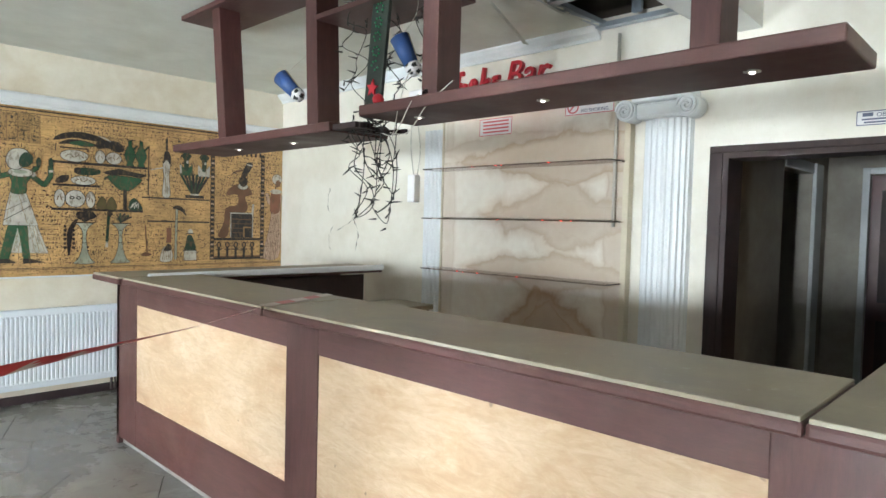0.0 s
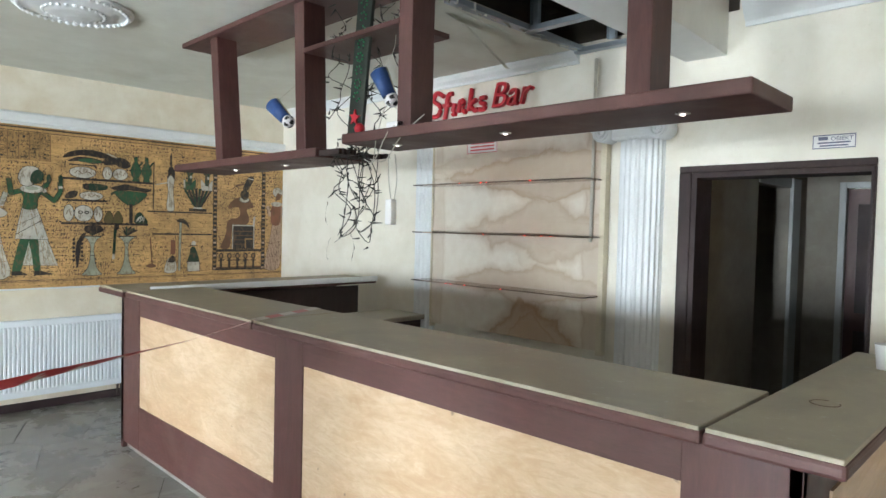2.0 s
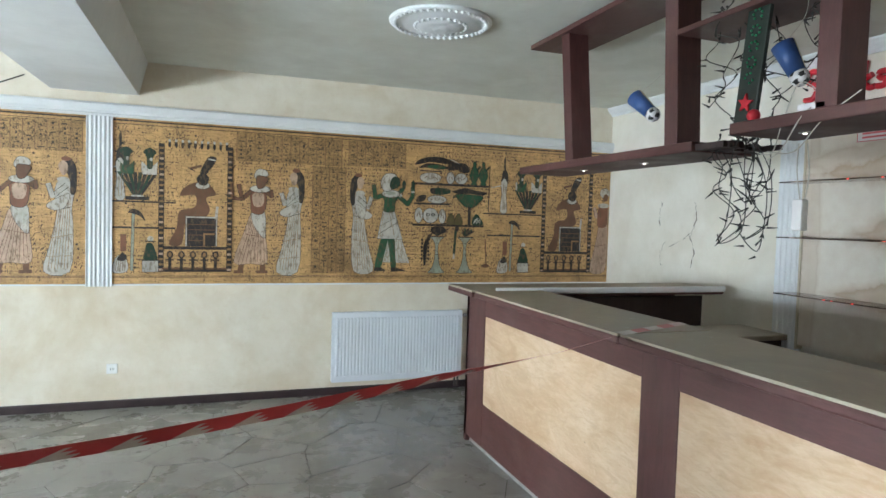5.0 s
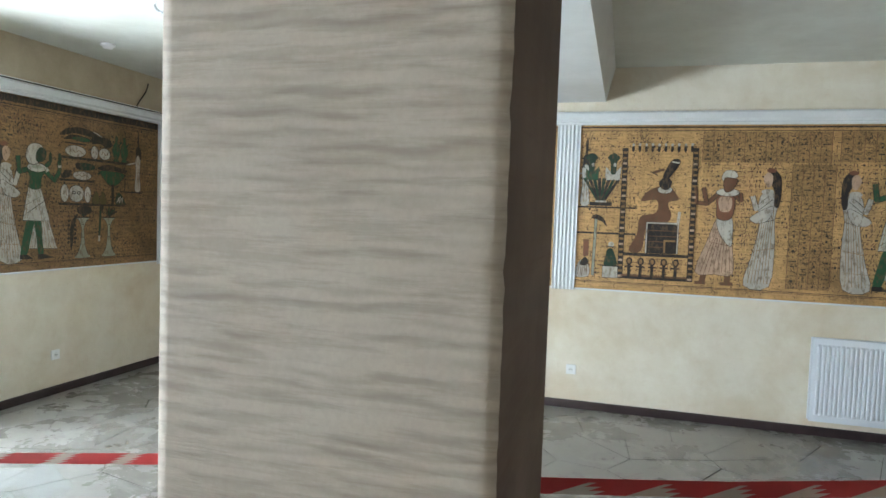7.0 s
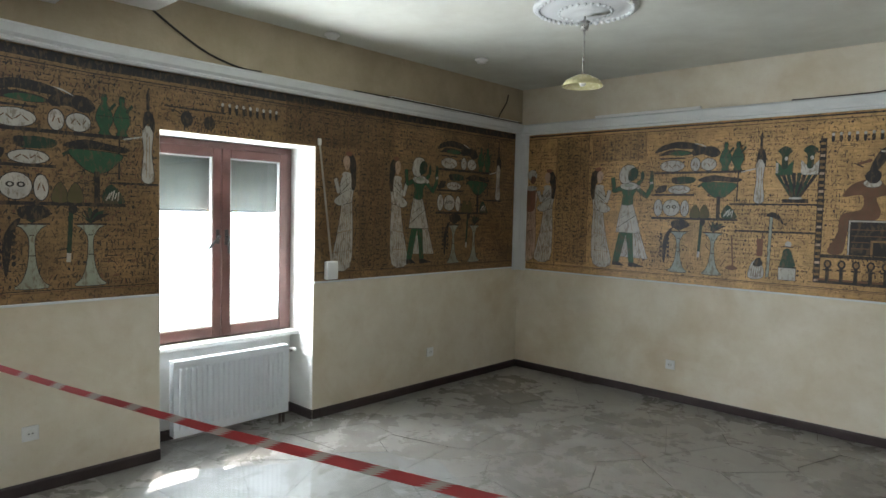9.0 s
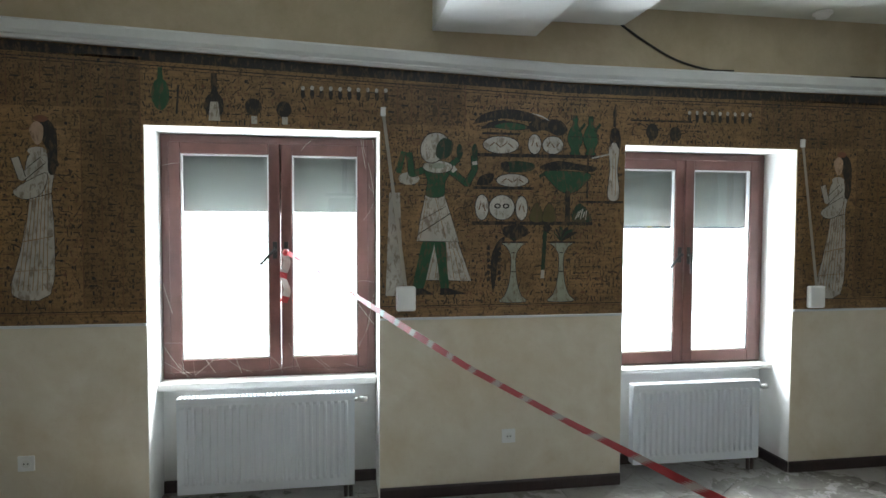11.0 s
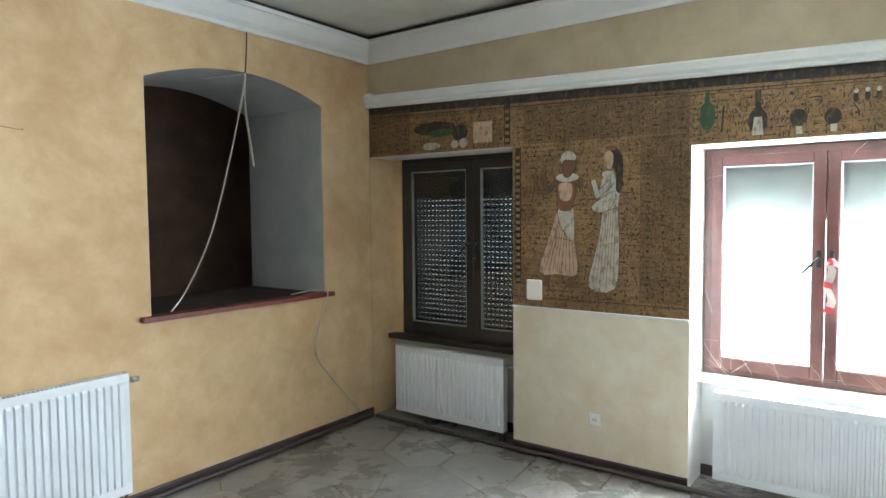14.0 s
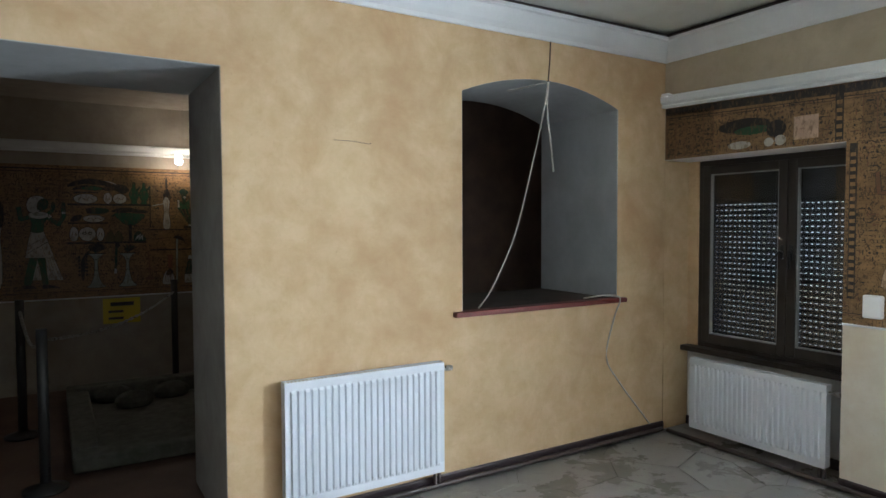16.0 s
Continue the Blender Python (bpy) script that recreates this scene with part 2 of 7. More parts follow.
def stone_floor():
    """Irregular slabs under drifted grey dust; shiny where damp or trodden."""
    m, nt, p = nodes_of("dusty_stone_slab")
    v = worldcoord(nt)
    a = noise_tex(nt, v, 0.8, 8, 0.66, 0.5)
    b = noise_tex(nt, v, 3.2, 9, 0.72, 0.35)
    c = noise_tex(nt, v, 40, 4)
    vor = nt.nodes.new("ShaderNodeTexVoronoi")
    vor.inputs["Scale"].default_value = 3.3
    vor.inputs["Randomness"].default_value = 1.0
    warp = mixc(nt, 0.18, v, nt_color(nt, v, 2.2))
    nt.links.new(warp, vor.inputs["Vector"])
    sh = nt.nodes.new("ShaderNodeSeparateColor")
    nt.links.new(vor.outputs["Color"], sh.inputs[0])
    shard = ramp(nt, sh.outputs[0], [(0.80, 0.0), (0.84, 1.0)])
    oi = nt.nodes.new("ShaderNodeObjectInfo")
    rnd = oi.outputs["Random"]
    slab = ramp(nt, rnd, [(0.0, (0.20, 0.187, 0.168)), (0.5, (0.222, 0.209, 0.19)), (0.85, (0.24, 0.227, 0.208)), (1.0, (0.28, 0.267, 0.25))])
    col = mixc(nt, 0.40, slab, ramp(nt, b, [(0.28, (0.09, 0.082, 0.072)), (0.50, (0.22, 0.207, 0.19)), (0.74, (0.36, 0.35, 0.33))]))
    col = mixc(nt, ramp(nt, a, [(0.42, 0.0), (0.70, 0.55)]), col, (0.34, 0.335, 0.325))
    scuff = noise_tex(nt, worldcoord(nt, (1, 1, 1)), 7.0, 9, 0.72, 0.5)
    col = mixc(nt, ramp(nt, scuff, [(0.53, 0.0), (0.68, 0.55)]), col, (0.12, 0.11, 0.096))
    pale = noise_tex(nt, worldcoord(nt, (1.0, 1.6, 1.0)), 2.1, 8, 0.7, 0.6)
    col = mixc(nt, ramp(nt, pale, [(0.56, 0.0), (0.63, 0.45)]), col, (0.40, 0.39, 0.37))
    lit = mathn(nt, 'MULTIPLY', shard, ramp(nt, b, [(0.48, 0.0), (0.62, 0.12)]))
    col = mixc(nt, lit, col, (0.46, 0.45, 0.43))
    nt.links.new(col, p.inputs["Base Color"])
    nt.links.new(ramp(nt, mixc(nt, 0.45, a, b), [(0.37, 0.13), (0.63, 0.46)]), p.inputs["Roughness"])
    bump(nt, p, mixc(nt, 0.25, b, c), 0.10, 0.006)
    # damp film over the slabs on the window side, with an uneven edge
    sep = nt.nodes.new("ShaderNodeSeparateXYZ")
    nt.links.new(v, sep.inputs[0])
    dx = mathn(nt, 'DIVIDE', mathn(nt, 'SUBTRACT', sep.outputs[0], -3.4), 1.9)
    dy = mathn(nt, 'DIVIDE', mathn(nt, 'SUBTRACT', sep.outputs[1], 3.0), 2.0)
    d = mathn(nt, 'ADD', mathn(nt, 'MULTIPLY', dx, dx), mathn(nt, 'MULTIPLY', dy, dy))
    d = mathn(nt, 'ADD', d, mathn(nt, 'MULTIPLY', mathn(nt, 'SUBTRACT', b, 0.5), 2.4))
    nt.links.new(ramp(nt, d, [(0.45, 1.0), (0.95, 0.0)]), p.inputs["Coat Weight"])
    nt.links.new(ramp(nt, a, [(0.35, 0.10), (0.65, 0.30)]), p.inputs["Coat Roughness"])
    p.inputs["Coat IOR"].default_value = 1.6
    return m


M_SLAB = stone_floor()
M_JOINT = plain("dirty_joint", (0.105, 0.097, 0.087), 0.9, var=0.4)


def ripple_plaster():
    """Pillar coat combed in long uneven horizontal ripples."""
    m, nt, p = nodes_of("rippled_pillar_plaster")
    sep = nt.nodes.new("ShaderNodeSeparateXYZ")
    nt.links.new(worldcoord(nt), sep.inputs[0])
    warp = noise_tex(nt, worldcoord(nt, (6.5, 6.5, 15.0)), 1.0, 2, 0.45, 0.0)
    gate = noise_tex(nt, worldcoord(nt, (5.5, 5.5, 26.0)), 1.0, 2, 0.55, 0.0)
    big = noise_tex(nt, worldcoord(nt), 2.6, 5, 0.6)
    grit = noise_tex(nt, worldcoord(nt), 110, 3)
    phase = mathn(nt, 'ADD', mathn(nt, 'MULTIPLY', sep.outputs[2], 285.0), mathn(nt, 'MULTIPLY', warp, 15.0))
    wave = mathn(nt, 'ADD', mathn(nt, 'MULTIPLY', mathn(nt, 'SINE', phase), 0.5), 0.5)
    depth = mathn(nt, 'MULTIPLY', mathn(nt, 'POWER', wave, 1.3), ramp(nt, gate, [(0.36, 0.04), (0.62, 1.0)]))
    streak = ramp(nt, noise_tex(nt, worldcoord(nt, (6.0, 6.0, 62.0)), 1.0, 4, 0.6, 0.15), [(0.46, 0.0), (0.60, 1.0)])
    depth = mathn(nt, 'ADD', mathn(nt, 'MULTIPLY', depth, 0.6), mathn(nt, 'MULTIPLY', streak, 0.45))
    # ripple hollows mixed darker: their shading is carried by the colour
    col = mixc(nt, depth, (0.535, 0.468, 0.405), (0.335, 0.28, 0.232))
    col = mixc(nt, ramp(nt, big, [(0.42, 0.0), (0.72, 0.4)]), col, (0.44, 0.37, 0.31))
    col = mixc(nt, ramp(nt, grit, [(0.40, 0.12), (0.60, 0.0)]), col, (0.30, 0.24, 0.19))
    nt.links.new(col, p.inputs["Base Color"])
    p.inputs["Roughness"].default_value = 0.85
    bump(nt, p, mathn(nt, 'SUBTRACT', mathn(nt, 'MULTIPLY', grit, 0.05), depth), 0.3, 0.006)
    return m


M_PILLAR = ripple_plaster()
# brown of the pillar's side away from the windows, its shade included
M_PILLAR_SIDE = plaster("shaded_brown_pillar_side", (0.118, 0.078, 0.056), (0.158, 0.108, 0.080), (0.08, 0.052, 0.036), 0.5)


def papyrus(name, density, tint):
    """Printed papyrus: woven strips, worn and darkened in patches, with faint signs."""
    m, nt, p = nodes_of(name)
    v = worldcoord(nt)
    strips = noise_tex(nt, worldcoord(nt, (3.5, 3.5, 34)), 2.0, 5, 0.65)
    cross = noise_tex(nt, worldcoord(nt, (60, 60, 4)), 2.0, 3, 0.6)
    blot = noise_tex(nt, v, 2.4, 9, 0.75, 0.8)
    wear = noise_tex(nt, worldcoord(nt, (1, 1, 2.5)), 9.0, 7, 0.7, 1.5)
    speck = noise_tex(nt, worldcoord(nt, (1.0, 1.0, 0.8)), 58.0, 3, 0.6, 1.2)
    col = ramp(nt, blot, [(0.30, tuple(x * 0.42 for x in tint)), (0.46, tuple(x * 0.88 for x in tint)), (0.64, tuple(x * 1.25 for x in tint))])
    col = mixc(nt, ramp(nt, strips, [(0.46, 0.0), (0.64, 0.62)]), col, tuple(x * 0.48 for x in tint))
    col = mixc(nt, ramp(nt, cross, [(0.5, 0.0), (0.75, 0.35)]), col, tuple(min(1, x * 1.6) for x in tint))
    col = mixc(nt, ramp(nt, wear, [(0.58, 0.0), (0.64, 0.42)]), col, tuple(x * 0.22 for x in tint))
    gate = ramp(nt, speck, [(0.60 - 0.12 * density, 0.0), (0.64 - 0.12 * density, 0.8)])
    col = mixc(nt, gate, col, (0.045, 0.030, 0.018))
    nt.links.new(col, p.inputs["Base Color"])
    p.inputs["Roughness"].default_value = 0.42
    bump(nt, p, mixc(nt, 0.5, strips, wear), 0.25, 0.003)
    return m


M_PAP = papyrus("papyrus_print", 0.05, (0.54, 0.325, 0.135))
M_PAPTXT = papyrus("papyrus_dense_signs", 0.5, (0.37, 0.22, 0.09))
# darker copies of the same print, with the wall's shade put into the tint
M_PAPDUSKTXT = papyrus("shaded_papyrus_dense_signs", 0.6, (0.19, 0.11, 0.048))
M_PAPDUSK = papyrus("shaded_papyrus_print", 0.4, (0.265, 0.155, 0.066))


def ink(name, c):
    """Printed colour, slightly worn through."""
    m, nt, p = nodes_of(name)
    v = worldcoord(nt)
    crack = noise_tex(nt, worldcoord(nt, (1.6, 1.6, 0.7)), 26, 6, 0.7, 0.3)
    w = ramp(nt, crack, [(0.51, 0.0), (0.60, 0.62)])
    b = noise_tex(nt, v, 9, 4)
    col = ramp(nt, b, [(0.3, tuple(x * 0.75 for x in c)), (0.7, tuple(min(1, x * 1.12) for x in c))])
    nt.links.new(mixc(nt, w, col, (0.13, 0.08, 0.042)), p.inputs["Base Color"])
    p.inputs["Roughness"].default_value = 0.45
    return m


INK = {"g": ink("print_green", (0.023, 0.092, 0.042)), "w": ink("print_white", (0.50, 0.475, 0.43)),
       "k": ink("print_black", (0.022, 0.018, 0.018)), "b": ink("print_brown", (0.16, 0.075, 0.04)),
       "p": ink("print_pink", (0.52, 0.36, 0.26)), "t": ink("print_tan", (0.30, 0.17, 0.07)),
       "r": ink("print_rust", (0.22, 0.09, 0.05)), "c": ink("print_celadon", (0.31, 0.335, 0.27)), "o": ink("print_olive", (0.10, 0.085, 0.03)),
       "d": ink("print_dark_green", (0.014, 0.045, 0.026))}


def glass_mat(name, tint, rough, spread=0.12):
    m, nt, p = nodes_of(name)
    p.inputs["Base Color"].default_value = (*tint, 1)
    p.inputs["Transmission Weight"].default_value = 1.0
    p.inputs["IOR"].default_value = 1.45
    v = worldcoord(nt)
    n = noise_tex(nt, v, 9, 6, 0.7)
    nt.links.new(ramp(nt, n, [(0.4, rough), (0.8, rough + spread)]), p.inputs["Roughness"])
    return m


M_GLASS = glass_mat("window_glass", (0.96, 0.98, 0.97), 0.0, 0.004)
M_SHELFGLASS = glass_mat("rosy_shelf_glass", (0.80, 0.66, 0.62), 0.05)
M_WATER = glass_mat("puddle_water", (0.75, 0.80, 0.84), 0.0)


def glow(name, c, strength):
    m = bpy.data.materials.new(name)
    m.use_nodes = True
    nt = m.node_tree
    nt.nodes.remove(nt.nodes["Principled BSDF"])
    e = nt.nodes.new("ShaderNodeEmission")
    e.inputs[0].default_value = (*c, 1)
    e.inputs[1].default_value = strength
    nt.links.new(e.outputs[0], nt.nodes["Material Output"].inputs[0])
    return m


M_BULB = glow("lit_bulb", (1.0, 0.86, 0.66), 30)
M_SPOT = glow("lit_downlight", (1.0, 0.95, 0.85), 1.2)
M_EDGE_GLOW = glow("red_edge_glow", (1.0, 0.05, 0.03), 3)
M_LEDSTRIP = glow("red_strip_light", (1.0, 0.12, 0.08), 2.2)


def stained_board():
    """Back board behind the shelves with brown water runs."""
    m, nt, p = nodes_of("water_stained_board")
    v = worldcoord(nt)
    n = noise_tex(nt, v, 3.4, 7, 0.58, 0.5)
    f = noise_tex(nt, v, 14, 5, 0.6)
    base = ramp(nt, f, [(0.3, (0.74, 0.67, 0.58)), (0.7, (0.80, 0.745, 0.66))])
    sep = nt.nodes.new("ShaderNodeSeparateXYZ")
    nt.links.new(v, sep.inputs[0])
    y, z = sep.outputs[1], sep.outputs[2]
    total = None
    for cy, cz, wy, wz, k in ((2.80, 0.78, 0.44, 0.40, 1.0), (2.80, 0.80, 0.24, 0.30, 0.9), (2.80, 1.22, 0.80, 0.16, 0.75), (2.80, 1.45, 0.20, 0.42, 0.35), (2.70, 1.62, 0.85, 0.24, 0.7), (2.55, 1.60, 0.50, 0.16, 0.6),
                              (2.65, 2.02, 1.10, 0.20, 0.8), (3.0, 2.10, 1.3, 0.14, 0.45), (2.32, 1.6, 0.10, 2.4, 0.6), (3.78, 1.5, 0.08, 2.0, 0.35)):
        dy = mathn(nt, 'ABSOLUTE', mathn(nt, 'DIVIDE', mathn(nt, 'SUBTRACT', y, cy), wy))
        dz = mathn(nt, 'ABSOLUTE', mathn(nt, 'DIVIDE', mathn(nt, 'SUBTRACT', z, cz), wz))
        d = mathn(nt, 'ADD', mathn(nt, 'ADD', dy, dz), mathn(nt, 'MULTIPLY', mathn(nt, 'SUBTRACT', n, 0.5), 1.15))
        st = ramp(nt, mathn(nt, 'MULTIPLY', d, 0.7), [(0.05, k * 0.85), (0.50, k * 0.70), (0.63, k), (0.70, k * 0.5), (0.90, 0.0)])
        total = st if total is None else mathn(nt, 'MAXIMUM', total, st)
    col = mixc(nt, mathn(nt, 'MULTIPLY', total, 0.9), base, (0.37, 0.23, 0.12))
    nt.links.new(col, p.inputs["Base Color"])
    p.inputs["Roughness"].default_value = 0.6
    bump(nt, p, f, 0.06, 0.003)
    return m


M_STAIN = stained_board()


# ---- mesh helpers ----
def box(bm, x0, x1, y0, y1, z0, z1, bevel=0.0, mi=0):
    vs = [bm.verts.new(c) for c in ((x0, y0, z0), (x1, y0, z0), (x1, y1, z0), (x0, y1, z0), (x0, y0, z1), (x1, y0, z1), (x1, y1, z1), (x0, y1, z1))]
    fs = [bm.faces.new([vs[i] for i in q]) for q in ((3, 2, 1, 0), (4, 5, 6, 7), (0, 1, 5, 4), (1, 2, 6, 5), (2, 3, 7, 6), (3, 0, 4, 7))]
    for f in fs:
        f.material_index = mi
    if bevel:
        es = list({e for f in fs for e in f.edges})
        bmesh.ops.bevel(bm, geom=es, offset=bevel, segments=2, affect='EDGES', profile=0.5)
    return bm


def cyl(bm, p0, p1, r0, r1=None, n=12, mi=0):
    p0, p1 = Vector(p0), Vector(p1)
    r1 = r0 if r1 is None else r1
    q = (p1 - p0).to_track_quat("Z", "Y")
    rings = []
    for c, r in ((p0, r0), (p1, r1)):
        rings.append([bm.verts.new(c + q @ Vector((r * math.cos(2 * math.pi * k / n), r * math.sin(2 * math.pi * k / n), 0))) for k in range(n)])
    fs = [bm.faces.new((rings[0][k], rings[0][(k + 1) % n], rings[1][(k + 1) % n], rings[1][k])) for k in range(n)]
    fs += [bm.faces.new(rings[0][::-1]), bm.faces.new(rings[1])]
    for f in fs:
        f.material_index = mi
        f.smooth = len(f.verts) == 4
    return bm


def lathe(bm, profile, centre, n=40, mi=0, ripple=0.0, lobes=0):
    """Revolve (r, z) pairs about the vertical through centre."""
    cx, cy, cz = centre
    rings = []
    for r, z in profile:
        rings.append([bm.verts.new((cx + r * (1 + ripple * math.cos(lobes * 2 * math.pi * k / n)) * math.cos(2 * math.pi * k / n),
                                    cy + r * (1 + ripple * math.cos(lobes * 2 * math.pi * k / n)) * math.sin(2 * math.pi * k / n), cz + z)) for k in range(n)])
    for a, b in zip(rings, rings[1:]):
        for k in range(n):
            f = bm.faces.new((a[k], a[(k + 1) % n], b[(k + 1) % n], b[k]))
            f.smooth = True
            f.material_index = mi
    for ring in (rings[0], rings[-1]):
        f = bm.faces.new(ring)
        f.material_index = mi
    return bm


def tube(bm, pts, r, n=6, mi=0):
    """A round cable through the points, smoothed."""
    P = [Vector(p) for p in pts]
    if len(P) > 2:
        Q = []
        for i in range(len(P) - 1):
            a, b, c, d = P[max(0, i - 1)], P[i], P[i + 1], P[min(len(P) - 1, i + 2)]
            for k in range(5):
                t = k / 5
                Q.append(0.5 * ((2 * b) + (c - a) * t + (2 * a - 5 * b + 4 * c - d) * t * t + (3 * b - a - 3 * c + d) * t ** 3))
        P = Q + [P[-1]]
    rings = []
    for i, p in enumerate(P):
        d = P[min(i + 1, len(P) - 1)] - P[max(i - 1, 0)]
        q = d.to_track_quat("Z", "Y")
        rings.append([bm.verts.new(p + q @ Vector((r * math.cos(2 * math.pi * k / n), r * math.sin(2 * math.pi * k / n), 0))) for k in range(n)])
    for a, b in zip(rings, rings[1:]):
        for k in range(n):
            f = bm.faces.new((a[k], a[(k + 1) % n], b[(k + 1) % n], b[k]))
            f.smooth = True
            f.material_index = mi
    bm.faces.new(rings[0][::-1])
    bm.faces.new(rings[-1])
    return bm


def sweep(bm, profile, p0, p1, out, mi=0):
    """A moulding: the profile's (depth, height) pairs run straight from p0 to p1, depth along out."""
    p0, p1, out = Vector(p0), Vector(p1), Vector(out)
    up = Vector((0, 0, 1))
    ra = [bm.verts.new(p0 + out * d + up * h) for d, h in profile]
    rb = [bm.verts.new(p1 + out * d + up * h) for d, h in profile]
    n = len(profile)
    for k in range(n):
        f = bm.faces.new((ra[k], ra[(k + 1) % n], rb[(k + 1) % n], rb[k]))
        f.material_index = mi
    bm.faces.new(ra[::-1])
    bm.faces.new(rb)
    return bm


def finish(name, bm, *mats):
    bmesh.ops.recalc_face_normals(bm, faces=bm.faces)
    me = bpy.data.meshes.new(name)
    bm.to_mesh(me)
    bm.free()
    for m in mats:
        me.materials.append(m)
    return new(name, me)


def B():
    return bmesh.new()


def part(name, bm, mats, parent, label=""):
    """Link a bmesh as one mesh under a thing or a part."""
    mats = mats if isinstance(mats, (tuple, list)) else (mats,)
    ob = finish(name, bm, *mats)
    ob.parent = parent
    if parent.type == 'EMPTY':
        ob.matrix_parent_inverse = Matrix.Translation(-parent.location)
    if label:
        ob["label"] = label
    return ob


def thing(name, label, category, group="", at=(0, 0, 0), kind=""):
    e = new(name)
    e.location = at
    e.empty_display_size = 0.1
    return tagged(e, label, category, group, kind)


def structure(name, bm, mats, label, category):
    mats = mats if isinstance(mats, (tuple, list)) else (mats,)
    return tagged(finish(name, bm, *mats), label, category, kind="structure")

# ---- structure ----
XW, XE, YS, YN = -5.12, 3.708, -2.697, 6.275      # inner faces of the room
ZC, ZS = 2.85, 3.13                                # the two ceilings
T = 0.45                                           # outer wall thickness
YB0, YB1, ZB = 1.41, 2.01, 2.655                   # beam across the room
XA0, XA1, ZA = -1.447, -0.816, 2.575               # beam along the room
WIN = [(YS, -1.332, 2.165), (-0.118, 1.119, 2.09), (2.57, 3.72, 2.05)]
DOOR_D = (0.765, 1.685, 1.985)
DOOR_C = (-1.704, -0.35, 2.49)
ARCH = (-4.595, -3.19, 1.07, 2.515, 2.655)
TC = 0.88                                          # old inner wall, very thick

bm = B()
y = YS - TC
for (a, b, t) in WIN:
    if a - y > 0.01:
        box(bm, XW - T, XW, y, a, -0.3, 3.4)
    box(bm, XW - T, XW, a, b, t, 3.4)
    y = b
box(bm, XW - T, XW, y, YN + T, -0.3, 3.4)
wall_west = structure("wall_west", bm, M_CREAM, "cream mottled window wall with deep window recesses", "wall")

bm = B()
box(bm, XW, XE + 0.3, YN, YN + T, -0.3, 3.4)
structure("wall_north", bm, M_CREAM, "cream mottled plaster wall below a long mural", "wall")

bm = B()
a, b, t = DOOR_D
box(bm, XE, XE + 0.2, YS - TC, a, -0.3, 3.4)
box(bm, XE, XE + 0.2, a, b, t, 3.4)
box(bm, XE, XE + 0.2, b, YN, -0.3, 3.4)
structure("wall_east", bm, M_BAR, "sooty cream wall behind the bar with peeling paint", "wall")

bm = B()
x0, x1, zs, za, zm = ARCH
d0, d1, dt = DOOR_C
box(bm, XW, x0, YS - TC, YS, -0.3, 3.4)
box(bm, x0, x1, YS - TC, YS, -0.3, zs)
n = 16
for k in range(n):
    ua, ub = k / n, (k + 1) / n
    ha = za + (zm - za) * (1 - (2 * ua - 1) ** 2)
    hb = za + (zm - za) * (1 - (2 * ub - 1) ** 2)
    xa, xb = x0 + (x1 - x0) * ua, x0 + (x1 - x0) * ub
    lo = [bm.verts.new(c) for c in ((xa, YS - TC, ha), (xb, YS - TC, hb), (xb, YS, hb), (xa, YS, ha))]
    hi = [bm.verts.new(c) for c in ((xa, YS - TC, 3.4), (xb, YS - TC, 3.4), (xb, YS, 3.4), (xa, YS, 3.4))]
    for q in ((lo[0], lo[1], lo[2], lo[3]), (lo[3], lo[2], hi[2], hi[3]), (lo[0], hi[0], hi[1], lo[1])):
        f = bm.faces.new(q)
        f.material_index = 1 if q[0] is lo[0] and q[3] is lo[3] else 0
box(bm, x1, d0, YS - TC, YS, -0.3, 3.4)
box(bm, d0, d1, YS - TC, YS, dt, 3.4)
box(bm, d1, XE, YS - TC, YS, -0.3, 3.4)
structure("wall_south", bm, (M_ORANGE, M_GREY), "thick ochre plaster wall with an arched opening and a doorway", "wall")

# painted linings of the two openings
for name, bx, lab in (
        ("lining_1", (x0, x0 + 0.004, YS - TC, YS - 0.004, zs, za), "grey painted side of the arched opening"),
        ("lining_2", (x1 - 0.004, x1, YS - TC, YS - 0.004, zs, za), "grey painted side of the arched opening"),
        ("lining_3", (d0, d0 + 0.004, YS - TC, YS - 0.004, 0.0, dt - 0.004), "brown-grey painted side of the doorway"),
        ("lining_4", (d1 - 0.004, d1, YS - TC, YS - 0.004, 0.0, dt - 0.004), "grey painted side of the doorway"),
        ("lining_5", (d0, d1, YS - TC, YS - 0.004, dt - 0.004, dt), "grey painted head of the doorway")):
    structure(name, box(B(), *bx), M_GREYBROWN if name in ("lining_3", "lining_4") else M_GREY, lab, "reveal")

# white window recess sides
for i, (a, b, t) in enumerate(WIN):
    bm = B()
    if i:
        box(bm, XW - 0.33, XW - 0.003, a, a + 0.004, 0.0, t - 0.004)
        box(bm, XW - 0.33, XW - 0.003, b - 0.004, b, 0.0, t - 0.004)
    box(bm, XW - 0.33, XW - 0.003, a, b, t - 0.004, t)
    structure("window_reveal_%d" % (i + 1), bm, M_WHITE, "white plastered sides of the window recess", "reveal")
    bm = B()
    if i == 0:
        box(bm, XW - T, XW - 0.29, a, a + 0.101, 0.63, t, 0, 1)
    box(bm, XW - T, XW - 0.30, a, b, -0.3, 0.63)
    structure("window_apron_%d" % (i + 1), bm, (M_WHITE, M_ORANGE), "grubby white wall below the window", "wall")

